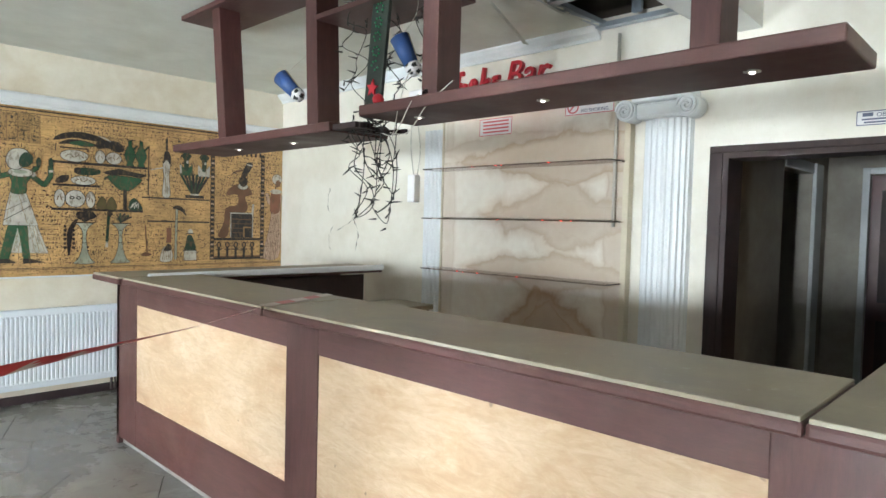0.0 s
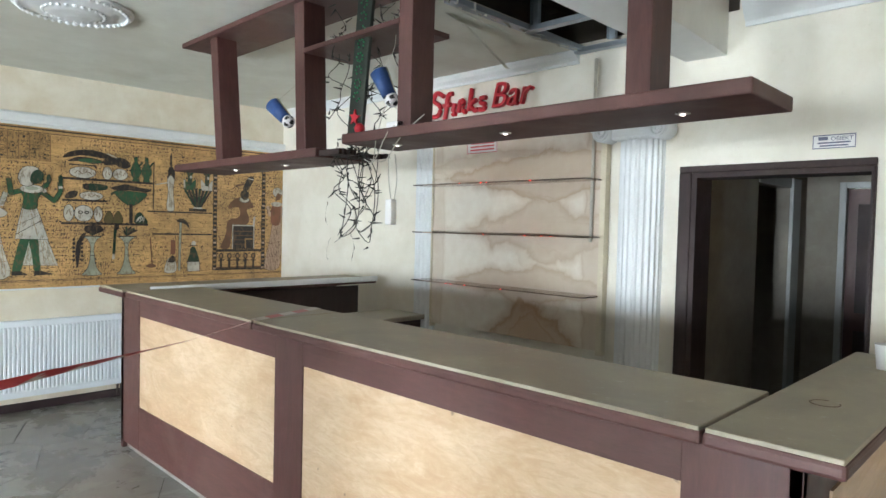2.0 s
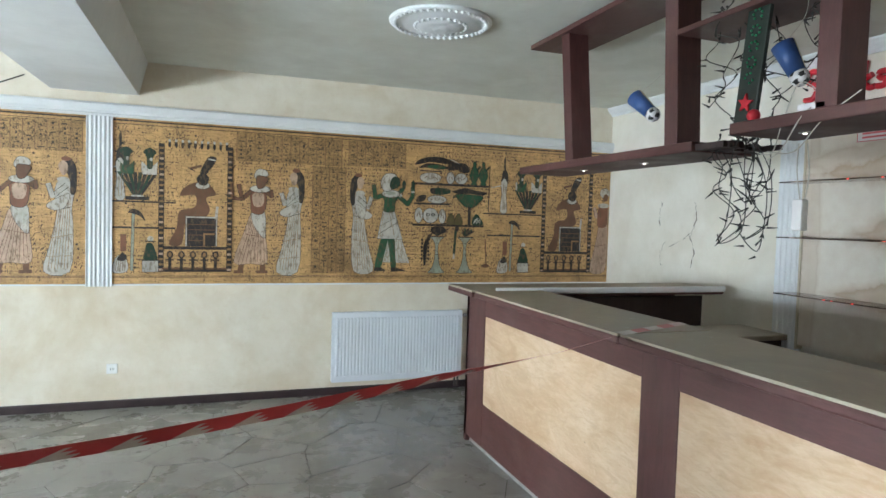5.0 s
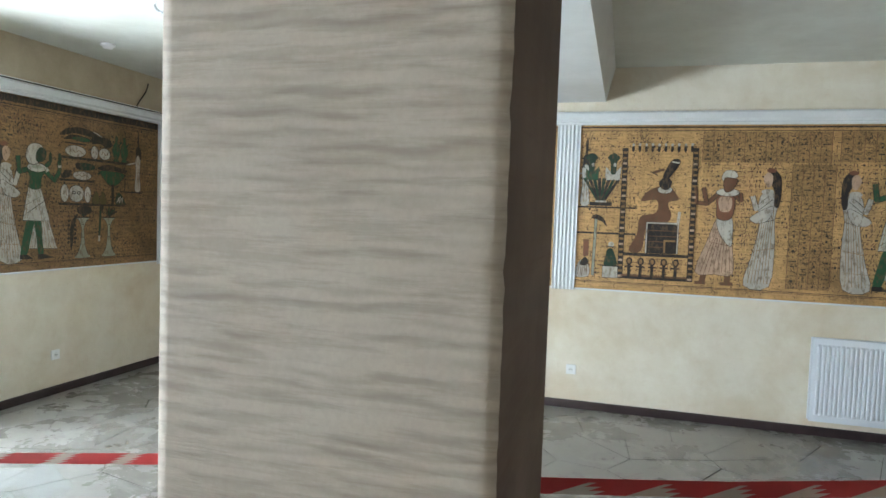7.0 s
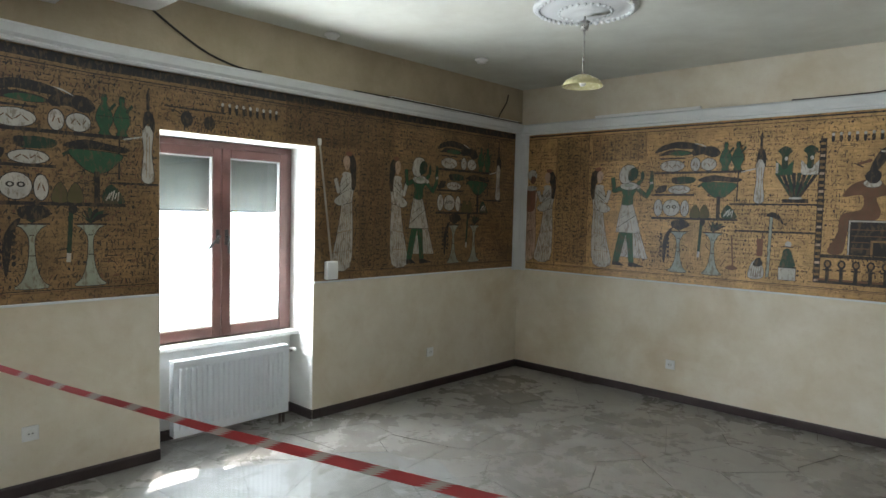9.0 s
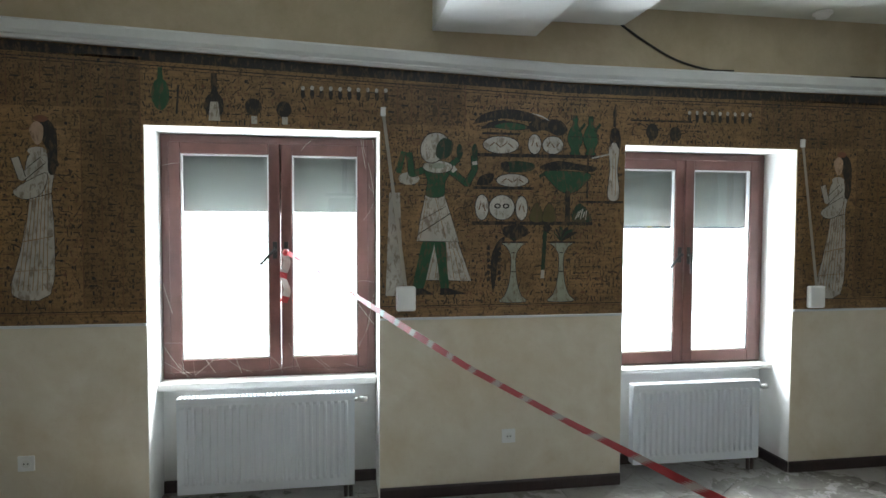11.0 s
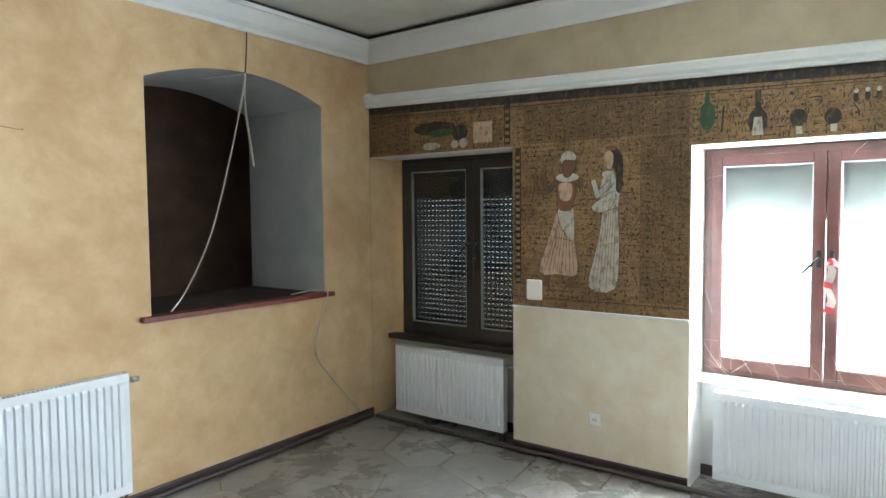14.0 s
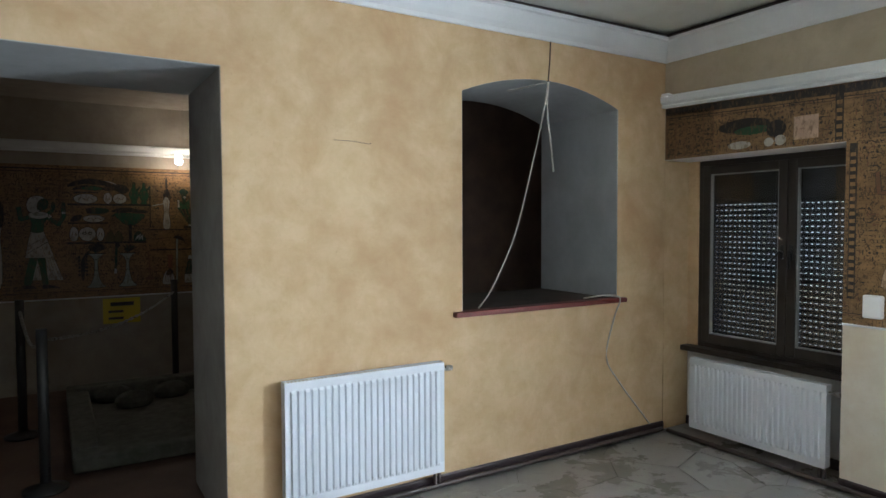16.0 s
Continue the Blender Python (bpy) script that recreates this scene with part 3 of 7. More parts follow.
# ceilings: the lower one is torn open over the bar
HX0, HX1, HY0, HY1 = 2.05, XE - 0.01, 1.75, 2.51
bm = B()
box(bm, XW - 0.1, XA0 + 0.05, YB1 - 0.05, YN + 0.1, ZC, ZC + 0.05)
box(bm, XA1 - 0.05, HX0, YB1 - 0.05, YN + 0.1, ZC, ZC + 0.05)
box(bm, HX0, HX1, HY1, YN + 0.1, ZC, ZC + 0.05)
box(bm, HX1, XE + 0.1, HY1, YN + 0.1, ZC, ZC + 0.05)
# ragged plasterboard edge round the hole
rag = random.Random(8)
xx = HX0
while xx < HX1 - 0.05:
    w = rag.uniform(0.05, 0.16)
    dep = rag.uniform(0.015, 0.07)
    q = [(xx, HY1 + 0.002), (min(xx + w, HX1), HY1 + 0.002), (xx + w * rag.uniform(0.2, 0.8), HY1 - dep)]
    lo = [bm.verts.new((a, b, ZC - (0.03 if k == 2 else 0))) for k, (a, b) in enumerate(q)]
    hi = [bm.verts.new((a, b, ZC + 0.02)) for a, b in q]
    bm.faces.new(lo)
    bm.faces.new(hi)
    for k in range(3):
        bm.faces.new((lo[k], lo[(k + 1) % 3], hi[(k + 1) % 3], hi[k]))
    xx += w * 0.8
structure("ceiling_low", bm, M_CEIL, "greenish grey plasterboard ceiling torn open above the bar", "ceiling")
bm = B()
box(bm, XW - 0.1, XE + 0.1, YS - TC, YB0 + 0.25, ZS, ZS + 0.05)
structure("ceiling_high", bm, M_CEIL, "pale grey-green painted ceiling", "ceiling")
bm = B()
box(bm, HX0 - 0.3, HX1 + 0.02, HY0 - 0.3, HY1 + 0.3, ZC + 0.42, ZC + 0.46)
box(bm, HX0 - 0.3, HX0 - 0.28, HY0 - 0.3, HY1 + 0.3, ZC + 0.05, ZC + 0.42)
box(bm, HX1 + 0.002, HX1 + 0.02, HY0 - 0.3, HY1 + 0.3, ZC + 0.05, ZC + 0.42)
box(bm, HX0 - 0.3, HX1, HY1 + 0.28, HY1 + 0.3, ZC + 0.05, ZC + 0.42)
for k in range(4):
    box(bm, HX0 - 0.2, HX1, HY0 + 0.08 + 0.28 * k, HY0 + 0.16 + 0.28 * k, ZC + 0.30, ZC + 0.42)
structure("ceiling_void", bm, M_VOID, "dark timber void above the torn ceiling", "ceiling")

bm = B()
box(bm, XW, HX0, YB0, YB1, ZB, ZS + 0.05)
# past the tear only the narrow core of the beam is left
lo = [bm.verts.new(c) for c in ((HX0, 1.425, ZB), (XE, 1.51, ZB), (XE, 1.755, ZB), (HX0, 1.76, ZB))]
hi = [bm.verts.new((v.co.x, v.co.y, ZS + 0.05)) for v in lo]
bm.faces.new(lo)
bm.faces.new(hi)
for k in range(4):
    bm.faces.new((lo[k], lo[(k + 1) % 4], hi[(k + 1) % 4], hi[k]))
structure("beam_cross", bm, M_BEAM, "white painted ceiling beam across the room", "beam")
bm = B()
v = [bm.verts.new(c) for c in ((XA0, YB1, ZA), (XA1, YB1, ZA), (XA1 + 0.07, YB1, ZC + 0.02), (XA0 - 0.22, YB1, ZC + 0.02),
                               (XA0, YN, ZA), (XA1, YN, ZA), (XA1 + 0.07, YN, ZC + 0.02), (XA0 - 0.22, YN, ZC + 0.02))]
for q in ((0, 1, 2, 3), (7, 6, 5, 4), (0, 4, 5, 1), (1, 5, 6, 2), (3, 7, 4, 0), (2, 6, 7, 3)):
    bm.faces.new([v[i] for i in q])
structure("beam_long", bm, M_BEAM, "white painted boxed beam running to the mural wall", "beam")
bm = B()
box(bm, XW, -1.3, YB1, 2.545, 2.745, ZC + 0.02)
structure("boxed_duct", bm, M_BEAM, "pale boxed duct beside the ceiling beam", "duct")

# pillar under the beams
PX0, PX1, PY0, PY1 = -1.232, -0.755, 1.538, 2.03
bm = B()
nz, nx = 260, 30
def pillar_wave(x, z):
    w = noise.noise(Vector((x * 5.0, 3.1, z * 24.0))) + 0.5 * noise.noise(Vector((x * 8.0, 7.7, z * 45.0)))
    edge = min(1.0, 8.0 * min(x - PX0, PX1 - x) / (PX1 - PX0))
    return 0.0016 * w * edge
cols = []
for i in range(nx + 1):
    xx = PX0 + (PX1 - PX0) * i / nx
    cols.append([bm.verts.new((xx, PY0 - pillar_wave(xx, ZB * k / nz), ZB * k / nz)) for k in range(nz + 1)])
for i in range(nx):
    for k in range(nz):
        f = bm.faces.new((cols[i][k], cols[i + 1][k], cols[i + 1][k + 1], cols[i][k + 1]))
        f.smooth = True
def chip(z):
    return -0.010 * max(0.0, noise.noise(Vector((1.7, 4.4, z * 23.0))) - 0.3) + 0.0015 * noise.noise(Vector((9.0, 2.0, z * 40.0)))
for v in cols[-1]:
    v.co.x += chip(v.co.z)
    v.co.y += 0.004 - chip(v.co.z) * 0.5
east = [bm.verts.new((PX1, PY1, ZB * k / nz)) for k in range(nz + 1)]
west = [bm.verts.new((PX0, PY1, ZB * k / nz)) for k in range(nz + 1)]
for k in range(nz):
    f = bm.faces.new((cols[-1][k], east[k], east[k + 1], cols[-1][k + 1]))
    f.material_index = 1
    bm.faces.new((west[k], cols[0][k], cols[0][k + 1], west[k + 1]))
    bm.faces.new((east[k], west[k], west[k + 1], east[k + 1]))
pillar = structure("pillar", bm, (M_PILLAR, M_PILLAR_SIDE), "square pillar in rippled beige plaster, side in brown darkened for shade", "pillar")

# mouldings
RAIL_RISE, RAIL_BEND = 0.17, 2.2                   # the rail climbs a little towards the ochre wall


def rail_lift(y):
    return RAIL_RISE * max(0.0, (RAIL_BEND - y) / (RAIL_BEND - YS))


TRIM_A = [(0, 2.385), (0.030, 2.385), (0.036, 2.40), (0.028, 2.41), (0.045, 2.43), (0.048, 2.475), (0.034, 2.492), (0, 2.492)]
TRIM_B = [(0, 2.400), (0.040, 2.400), (0.046, 2.414), (0.036, 2.424), (0.058, 2.44), (0.062, 2.482), (0.045, 2.497), (0, 2.497)]
structure("picture_rail_north", sweep(B(), TRIM_A, (XW, YN, 0), (XE, YN, 0), (0, -1, 0)), M_TRIM, "white moulded picture rail above the mural", "moulding")
structure("picture_rail_west", sweep(sweep(B(), TRIM_B, (XW, YS, RAIL_RISE), (XW, RAIL_BEND, 0), (1, 0, 0)), TRIM_B, (XW, RAIL_BEND, 0), (XW, YN - 0.05, 0), (1, 0, 0)), M_TRIM, "white moulded picture rail above the mural", "moulding")
CORN = [(0, 2.925), (0.018, 2.925), (0.022, 2.95), (0.05, 2.98), (0.085, 3.03), (0.10, 3.055), (0.125, 3.06), (0.125, 3.085), (0, 3.085)]
for i, (p0, p1, o) in enumerate((((XW, YB0, 0), (XW, YS, 0), (1, 0, 0)), ((XW, YS, 0), (XE, YS, 0), (0, 1, 0)), ((XE, YS, -0.13), (XE, YB0, -0.13), (-1, 0, 0)))):
    structure("cornice_%d" % (i + 1), sweep(B(), CORN, p0, p1, o), M_TRIM, "white plaster cornice", "cornice")
    # solid dark strip that stands for the shadow above the cornice
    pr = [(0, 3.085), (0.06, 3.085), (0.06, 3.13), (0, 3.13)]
    structure("cornice_shadow_strip_%d" % (i + 1), sweep(B(), pr, p0, p1, o), M_SKIRT, "dark brown strip standing for the shadow between cornice and ceiling", "strip")
CORN2 = [(0, 2.765), (0.016, 2.765), (0.02, 2.785), (0.05, 2.81), (0.07, 2.838), (0.07, 2.85), (0, 2.85)]
# band above the rail in a darker beige than the wall below
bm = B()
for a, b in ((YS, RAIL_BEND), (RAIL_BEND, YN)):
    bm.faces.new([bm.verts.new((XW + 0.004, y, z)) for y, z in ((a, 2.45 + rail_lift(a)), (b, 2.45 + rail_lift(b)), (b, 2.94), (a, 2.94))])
structure("frieze_west", bm, M_FRIEZE, "dull beige band above the picture rail", "wall band")
structure("cornice_bar", sweep(B(), CORN2, (XE, YN, 0), (XE, 2.50, 0), (-1, 0, 0)), M_TRIM, "white coving above the bar wall", "cornice")

def skirting(name, p0, p1, out):
    return structure(name, sweep(B(), [(0, 0), (0.014, 0), (0.014, 0.058), (0.008, 0.068), (0, 0.068)], p0, p1, out), M_SKIRT, "dark brown painted skirting board", "skirting")

skirting("baseboard_1", (XW, YN, 0), (XE, YN, 0), (0, -1, 0))
skirting("baseboard_2", (XW, WIN[0][1], 0), (XW, WIN[1][0], 0), (1, 0, 0))
skirting("baseboard_3", (XW, WIN[1][1], 0), (XW, WIN[2][0], 0), (1, 0, 0))
skirting("baseboard_4", (XW, WIN[2][1], 0), (XW, YN, 0), (1, 0, 0))
skirting("baseboard_5", (XW, YS, 0), (DOOR_C[0], YS, 0), (0, 1, 0))
skirting("baseboard_6", (DOOR_C[1], YS, 0), (XE, YS, 0), (0, 1, 0))
for i, (a, b, t) in enumerate(WIN):
    skirting("baseboard_%d" % (7 + i), (XW - 0.30, a, 0), (XW - 0.30, b, 0), (1, 0, 0))
skirting("baseboard_10", (XW - 0.30, WIN[2][1] - 0.004, 0), (XW, WIN[2][1] - 0.004, 0), (0, -1, 0))

# pilasters of the mural wall
def fluted(name, lab, p0, p1, out, z0, z1, flutes):
    bm = B()
    p0, p1, out = Vector(p0), Vector(p1), Vector(out)
    n = flutes * 6
    ra, rb = [], []
    for k in range(n + 1):
        u = k / n
        d = 0.022 if (k % 6) in (0, 1) else 0.022 - 0.011 * math.sin(math.pi * ((k % 6) - 1) / 5)
        c = p0.lerp(p1, u) + out * d
        ra.append(bm.verts.new(c + Vector((0, 0, z0))))
        rb.append(bm.verts.new(c + Vector((0, 0, z1))))
    for k in range(n):
        bm.faces.new((ra[k], ra[k + 1], rb[k + 1], rb[k]))
    for e in (0, n):
        q = p0.lerp(p1, e / n)
        a, b = bm.verts.new(q + Vector((0, 0, z0))), bm.verts.new(q + Vector((0, 0, z1)))
        bm.faces.new((ra[e], rb[e], b, a))
    return structure(name, bm, M_TRIM, lab, "pilaster")

fluted("pilaster_1", "white fluted strip dividing the mural", (-1.195, YN, 0), (-1.005, YN, 0), (0, -1, 0), 1.01, 2.385, 6)
fluted("pilaster_2", "white fluted corner strip", (XW + 0.004, YN, 0), (XW + 0.10, YN, 0), (0, -1, 0), 1.01, 2.385, 3)
fluted("pilaster_3", "white fluted corner strip", (XW, YN - 0.10, 0), (XW, YN - 0.03, 0), (1, 0, 0), 1.01, 2.40, 3)

# ---- outside ----
bm = B()
box(bm, -60, -5.6, -60, 60, -4.3, -4.2)
structure("ground", bm, plain("grey_street", (0.10, 0.10, 0.10), 0.9), "grey street below the windows", "ground")
M_FACADE = plaster("roughcast_facade", (0.30, 0.31, 0.33), (0.50, 0.51, 0.53), (0.24, 0.25, 0.27), 0.5, scale=3)
M_FACADE_TOP = plaster("pale_facade", (0.74, 0.74, 0.74), (0.82, 0.82, 0.81), (0.62, 0.62, 0.60), 0.4)
M_BAND = plain("yellow_band", (0.62, 0.50, 0.22), 0.8)
house = thing("house", "pale rendered house across the street", "house", at=(-17.4, 2, -4.2))
part("wall", box(B(), -18.4, -17.4, -14, 18, -4.2, -0.15), M_FACADE, house, "grey roughcast lower wall")
part("wall", box(B(), -18.4, -17.4, -14, 18, -0.15, 5.0), M_FACADE_TOP, house, "pale smooth upper wall")
part("cornice", box(B(), -17.4, -17.3, -14, 18, -0.25, -0.08), M_BAND, house, "ochre band")
M_PANE = plain("dark_panes", (0.10, 0.13, 0.18), 0.15)
for k in range(7):
    yc = -9.1 + 3.1 * k
    wnd = part("window", box(B(), -17.4, -17.36, yc - 0.42, yc + 0.42, -2.15, -0.95), M_BAND, house, "ochre framed window")
    for a in (-0.30, 0.02):
        part("pane", box(B(), -17.355, -17.345, yc + a, yc + a + 0.28, -2.02, -1.08), M_PANE, wnd)
    wnd = part("window", box(B(), -17.4, -17.36, yc - 0.42, yc + 0.42, 0.9, 2.3), M_BAND, house, "ochre framed window")
    for a in (-0.30, 0.02):
        part("pane", box(B(), -17.355, -17.345, yc + a, yc + a + 0.28, 1.03, 2.17), M_PANE, wnd)

# ---- rooms beyond ----
bm = B()
box(bm, -5.5, 1.6, -6.9, -6.7, -0.3, 3.4)
box(bm, -5.7, -5.5, -6.9, YS - TC, -0.3, 3.4)
box(bm, 1.4, 1.6, -6.7, YS - TC, -0.3, 3.4)
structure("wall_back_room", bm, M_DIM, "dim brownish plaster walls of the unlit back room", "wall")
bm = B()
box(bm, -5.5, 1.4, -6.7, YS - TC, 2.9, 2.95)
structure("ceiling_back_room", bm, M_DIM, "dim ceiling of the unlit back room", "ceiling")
structure("floor_back_room", box(B(), -5.5, 1.4, -6.7, YS - 0.02, -0.12, -0.004), plain("dark_boards", (0.10, 0.06, 0.045), 0.6, var=0.3), "dark brown floor of the back room", "floor")
structure("picture_rail_back", sweep(B(), TRIM_A, (-5.5, -6.7, 0), (1.4, -6.7, 0), (0, 1, 0)), M_TRIM, "white picture rail in the back room", "moulding")
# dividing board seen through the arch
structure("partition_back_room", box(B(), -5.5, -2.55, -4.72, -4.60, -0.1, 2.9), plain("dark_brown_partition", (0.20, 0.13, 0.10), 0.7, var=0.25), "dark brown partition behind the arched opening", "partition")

# passage behind the bar door
PB, PL = 6.066, 1.70
for i, bx in enumerate(((XE + 0.2, 4.875, PL, PL + 0.10, -0.1, 2.4), (4.875, 5.60, PL, PL + 0.10, 2.01, 2.4), (5.60, PB, PL, PL + 0.10, -0.1, 2.4), (XE + 0.2, PB, 0.10, 0.20, -0.1, 2.4),
                        (PB, PB + 0.1, 0.2, 0.58, -0.1, 2.4), (PB, PB + 0.1, 0.58, 1.40, 2.03, 2.4), (PB, PB + 0.1, 1.40, PL, -0.1, 2.4))):
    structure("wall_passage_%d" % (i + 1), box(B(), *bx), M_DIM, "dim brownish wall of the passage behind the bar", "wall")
bm = B()
box(bm, 4.6, 4.7, PL + 0.10, 3.0, -0.1, 2.4)
box(bm, 5.9, 6.0, PL + 0.10, 3.0, -0.1, 2.4)
box(bm, 4.6, 6.0, 3.0, 3.1, -0.1, 2.4)
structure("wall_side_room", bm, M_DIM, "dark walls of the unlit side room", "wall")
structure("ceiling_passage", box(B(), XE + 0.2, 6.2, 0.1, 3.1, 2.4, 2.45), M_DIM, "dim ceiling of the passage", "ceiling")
structure("floor_passage", box(B(), XE + 0.004, 6.2, 0.1, 3.1, -0.1, -0.004), M_JOINT, "dark floor of the passage", "floor")
M_PALEFRAME = plain("grey_white_frame", (0.62, 0.64, 0.64), 0.45)
bm = B()
box(bm, 5.60, 5.80, PL - 0.03, PL, 0, 2.09, 0.006)
box(bm, 4.875, 5.60, PL - 0.012, PL, 2.01, 2.09, 0.004)
structure("door_frame_2", bm, M_PALEFRAME, "greyish white door frame in the passage", "door frame")
bm = B()
box(bm, PB - 0.02, PB, 1.40, 1.45, 0, 2.08, 0.004)
box(bm, PB - 0.02, PB, 0.53, 0.58, 0, 2.08, 0.004)
box(bm, PB - 0.02, PB, 0.58, 1.40, 2.03, 2.08, 0.004)
structure("door_frame_3", bm, M_PALEFRAME, "greyish white door frame in the passage", "door frame")
leaf = structure("door_2", box(B(), PB + 0.03, PB + 0.07, 0.585, 1.395, 0.0, 2.025, 0.004), plain("red_brown_door_paint", (0.085, 0.03, 0.028), 0.4, var=0.2), "dark reddish brown closed door in the passage", "door")
for a, b in ((0.66, 0.95), (1.03, 1.32)):
    for c, d in ((0.15, 0.85), (1.0, 1.9)):
        part("panel", box(B(), PB + 0.022, PB + 0.030, a, b, c, d, 0.003), M_DOORWOOD, leaf)

# frame of the bar doorway
a, b, t = DOOR_D
bm = B()
for s0, s1, z0, z1 in ((a - 0.012, a, 0, t), (b, b + 0.075, 0, t), (a - 0.012, b + 0.075, t, t + 0.040)):
    box(bm, XE - 0.022, XE, s0, s1, z0, z1, 0.006)
for s0, s1 in ((a, a + 0.012), (b - 0.03, b)):
    box(bm, XE - 0.012, XE + 0.21, s0, s1, 0, t - 0.03)
box(bm, XE - 0.012, XE + 0.21, a, b, t - 0.03, t)
structure("door_frame_1", bm, M_DOORWOOD, "dark reddish brown wooden door frame", "door frame")

# ---- windows ----
def window(name, y0, y1, ym, z0, z1, wood_mat, lab, shut, slat_mat, lit):
    """Two casements in a frame, with a roller shutter drawn down outside to the height shut."""
    w = thing(name, lab, "window", at=(XW - 0.36, (y0 + y1) / 2, z0), kind="structure")
    xf = XW - 0.30
    fr = B()
    for q in ((y0, y0 + 0.055, z0, z1), (y1 - 0.055, y1, z0, z1), (y0 + 0.055, y1 - 0.055, z1 - 0.055, z1), (y0 + 0.055, y1 - 0.055, z0, z0 + 0.05)):
        box(fr, xf - 0.07, xf, *q, 0.004)
    part("window_frame", fr, wood_mat, w)
    for ya, yb in ((y0 + 0.045, ym - 0.002), (ym + 0.002, y1 - 0.045)):
        c = B()
        for q in ((ya, ya + 0.065, z0 + 0.04, z1 - 0.045), (yb - 0.065, yb, z0 + 0.04, z1 - 0.045), (ya + 0.065, yb - 0.065, z1 - 0.11, z1 - 0.045), (ya + 0.065, yb - 0.065, z0 + 0.04, z0 + 0.115)):
            box(c, xf - 0.045, xf + 0.018, *q, 0.006)
        cas = part("casement", c, wood_mat, w)
        bd = B()
        for q in ((ya + 0.065, ya + 0.073, z0 + 0.115, z1 - 0.11), (yb - 0.073, yb - 0.065, z0 + 0.115, z1 - 0.11), (ya + 0.073, yb - 0.073, z1 - 0.118, z1 - 0.11), (ya + 0.073, yb - 0.073, z0 + 0.115, z0 + 0.123)):
            box(bd, xf - 0.02, xf + 0.008, *q)
        part("glazing_bead", bd, M_BEAD_DULL if lit else M_TRIM, cas, "glazing bead greyed for shadow" if lit else "white glazing bead")
        g = part("pane", box(B(), xf - 0.022, xf - 0.018, ya + 0.064, yb - 0.064, z0 + 0.11, z1 - 0.105), M_GLASS, cas)
        g.visible_shadow = False
    hb = B()
    zc = z0 + 0.53 * (z1 - z0)
    box(hb, xf + 0.018, xf + 0.026, ym - 0.045, ym - 0.02, zc - 0.05, zc + 0.05, 0.003)
    cyl(hb, (xf + 0.022, ym - 0.032, zc), (xf + 0.05, ym - 0.032, zc), 0.009)
    cyl(hb, (xf + 0.05, ym - 0.028, zc + 0.008), (xf + 0.05, ym - 0.115, zc - 0.085), 0.009)
    part("handle", hb, M_BLACKPL, w, "dark window handle")
    hb = B()
    box(hb, xf + 0.018, xf + 0.026, ym + 0.02, ym + 0.045, zc - 0.06, zc + 0.05, 0.003)
    cyl(hb, (xf + 0.022, ym + 0.032, zc), (xf + 0.05, ym + 0.032, zc), 0.009)
    cyl(hb, (xf + 0.05, ym + 0.032, zc + 0.01), (xf + 0.05, ym + 0.036, zc - 0.12), 0.009)
    part("handle", hb, M_BLACKPL, w, "dark window handle")
    # shutter: slats with short light slots between them
    sh = part("shutter", box(B(), XW - T - 0.02, XW - T + 0.06, y0, y1, z1 - 0.06, z1 + 0.02), slat_mat, w)
    xs = XW - 0.41
    z = z1 - 0.06
    k = 0
    while z > shut + 0.01:
        s = B()
        zt, zb = z, max(shut, z - 0.0375)
        box(s, xs - 0.006, xs + 0.003, y0 + 0.01, y1 - 0.01, zb, zt)
        if lit and k > 5:
            yy = y0 + 0.015
            while yy < y1 - 0.02:
                box(s, xs - 0.005, xs + 0.001, yy, yy + 0.021, zb - 0.0045, zb)
                yy += 0.040
        else:
            box(s, xs - 0.005, xs + 0.001, y0 + 0.01, y1 - 0.01, zb - 0.0045, zb)
        part("slat", s, slat_mat, sh)
        z = zb - 0.0045
        k += 1
    return w

W0 = window("window_1", YS + 0.10, -1.332, -1.86, 0.665, 2.16, M_DARKWOOD, "wooden window coloured dark brown for shadow, behind a closed roller shutter", 0.60, M_SHUTTER_DARK, True)
W1 = window("window_2", -0.112, 1.113, 0.555, 0.665, 2.083, M_WINWOOD, "red-brown wooden casement window with cobwebs and half raised shutter", 1.645, M_SHUTTER, False)
W2 = window("window_3", 2.576, 3.714, 3.13, 0.625, 2.043, M_WINWOOD, "red-brown wooden casement window with half raised shutter", 1.555, M_SHUTTER, False)
for i, (a, b, t) in enumerate(WIN):
    bm = B()
    box(bm, XW - 0.30, XW - 0.175 if i else XW - 0.20, a + 0.005, b - 0.005, 0.628, 0.655 if i == 2 else 0.668, 0.005)
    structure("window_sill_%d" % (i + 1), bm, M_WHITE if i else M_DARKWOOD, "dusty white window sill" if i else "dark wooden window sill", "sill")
    if i == 0:
        structure("recess_side", box(B(), XW - 0.30, XW, YS - 0.02, YS + 0.004, 0, WIN[0][2]), M_ORANGE, "ochre plaster side of the window recess", "reveal")

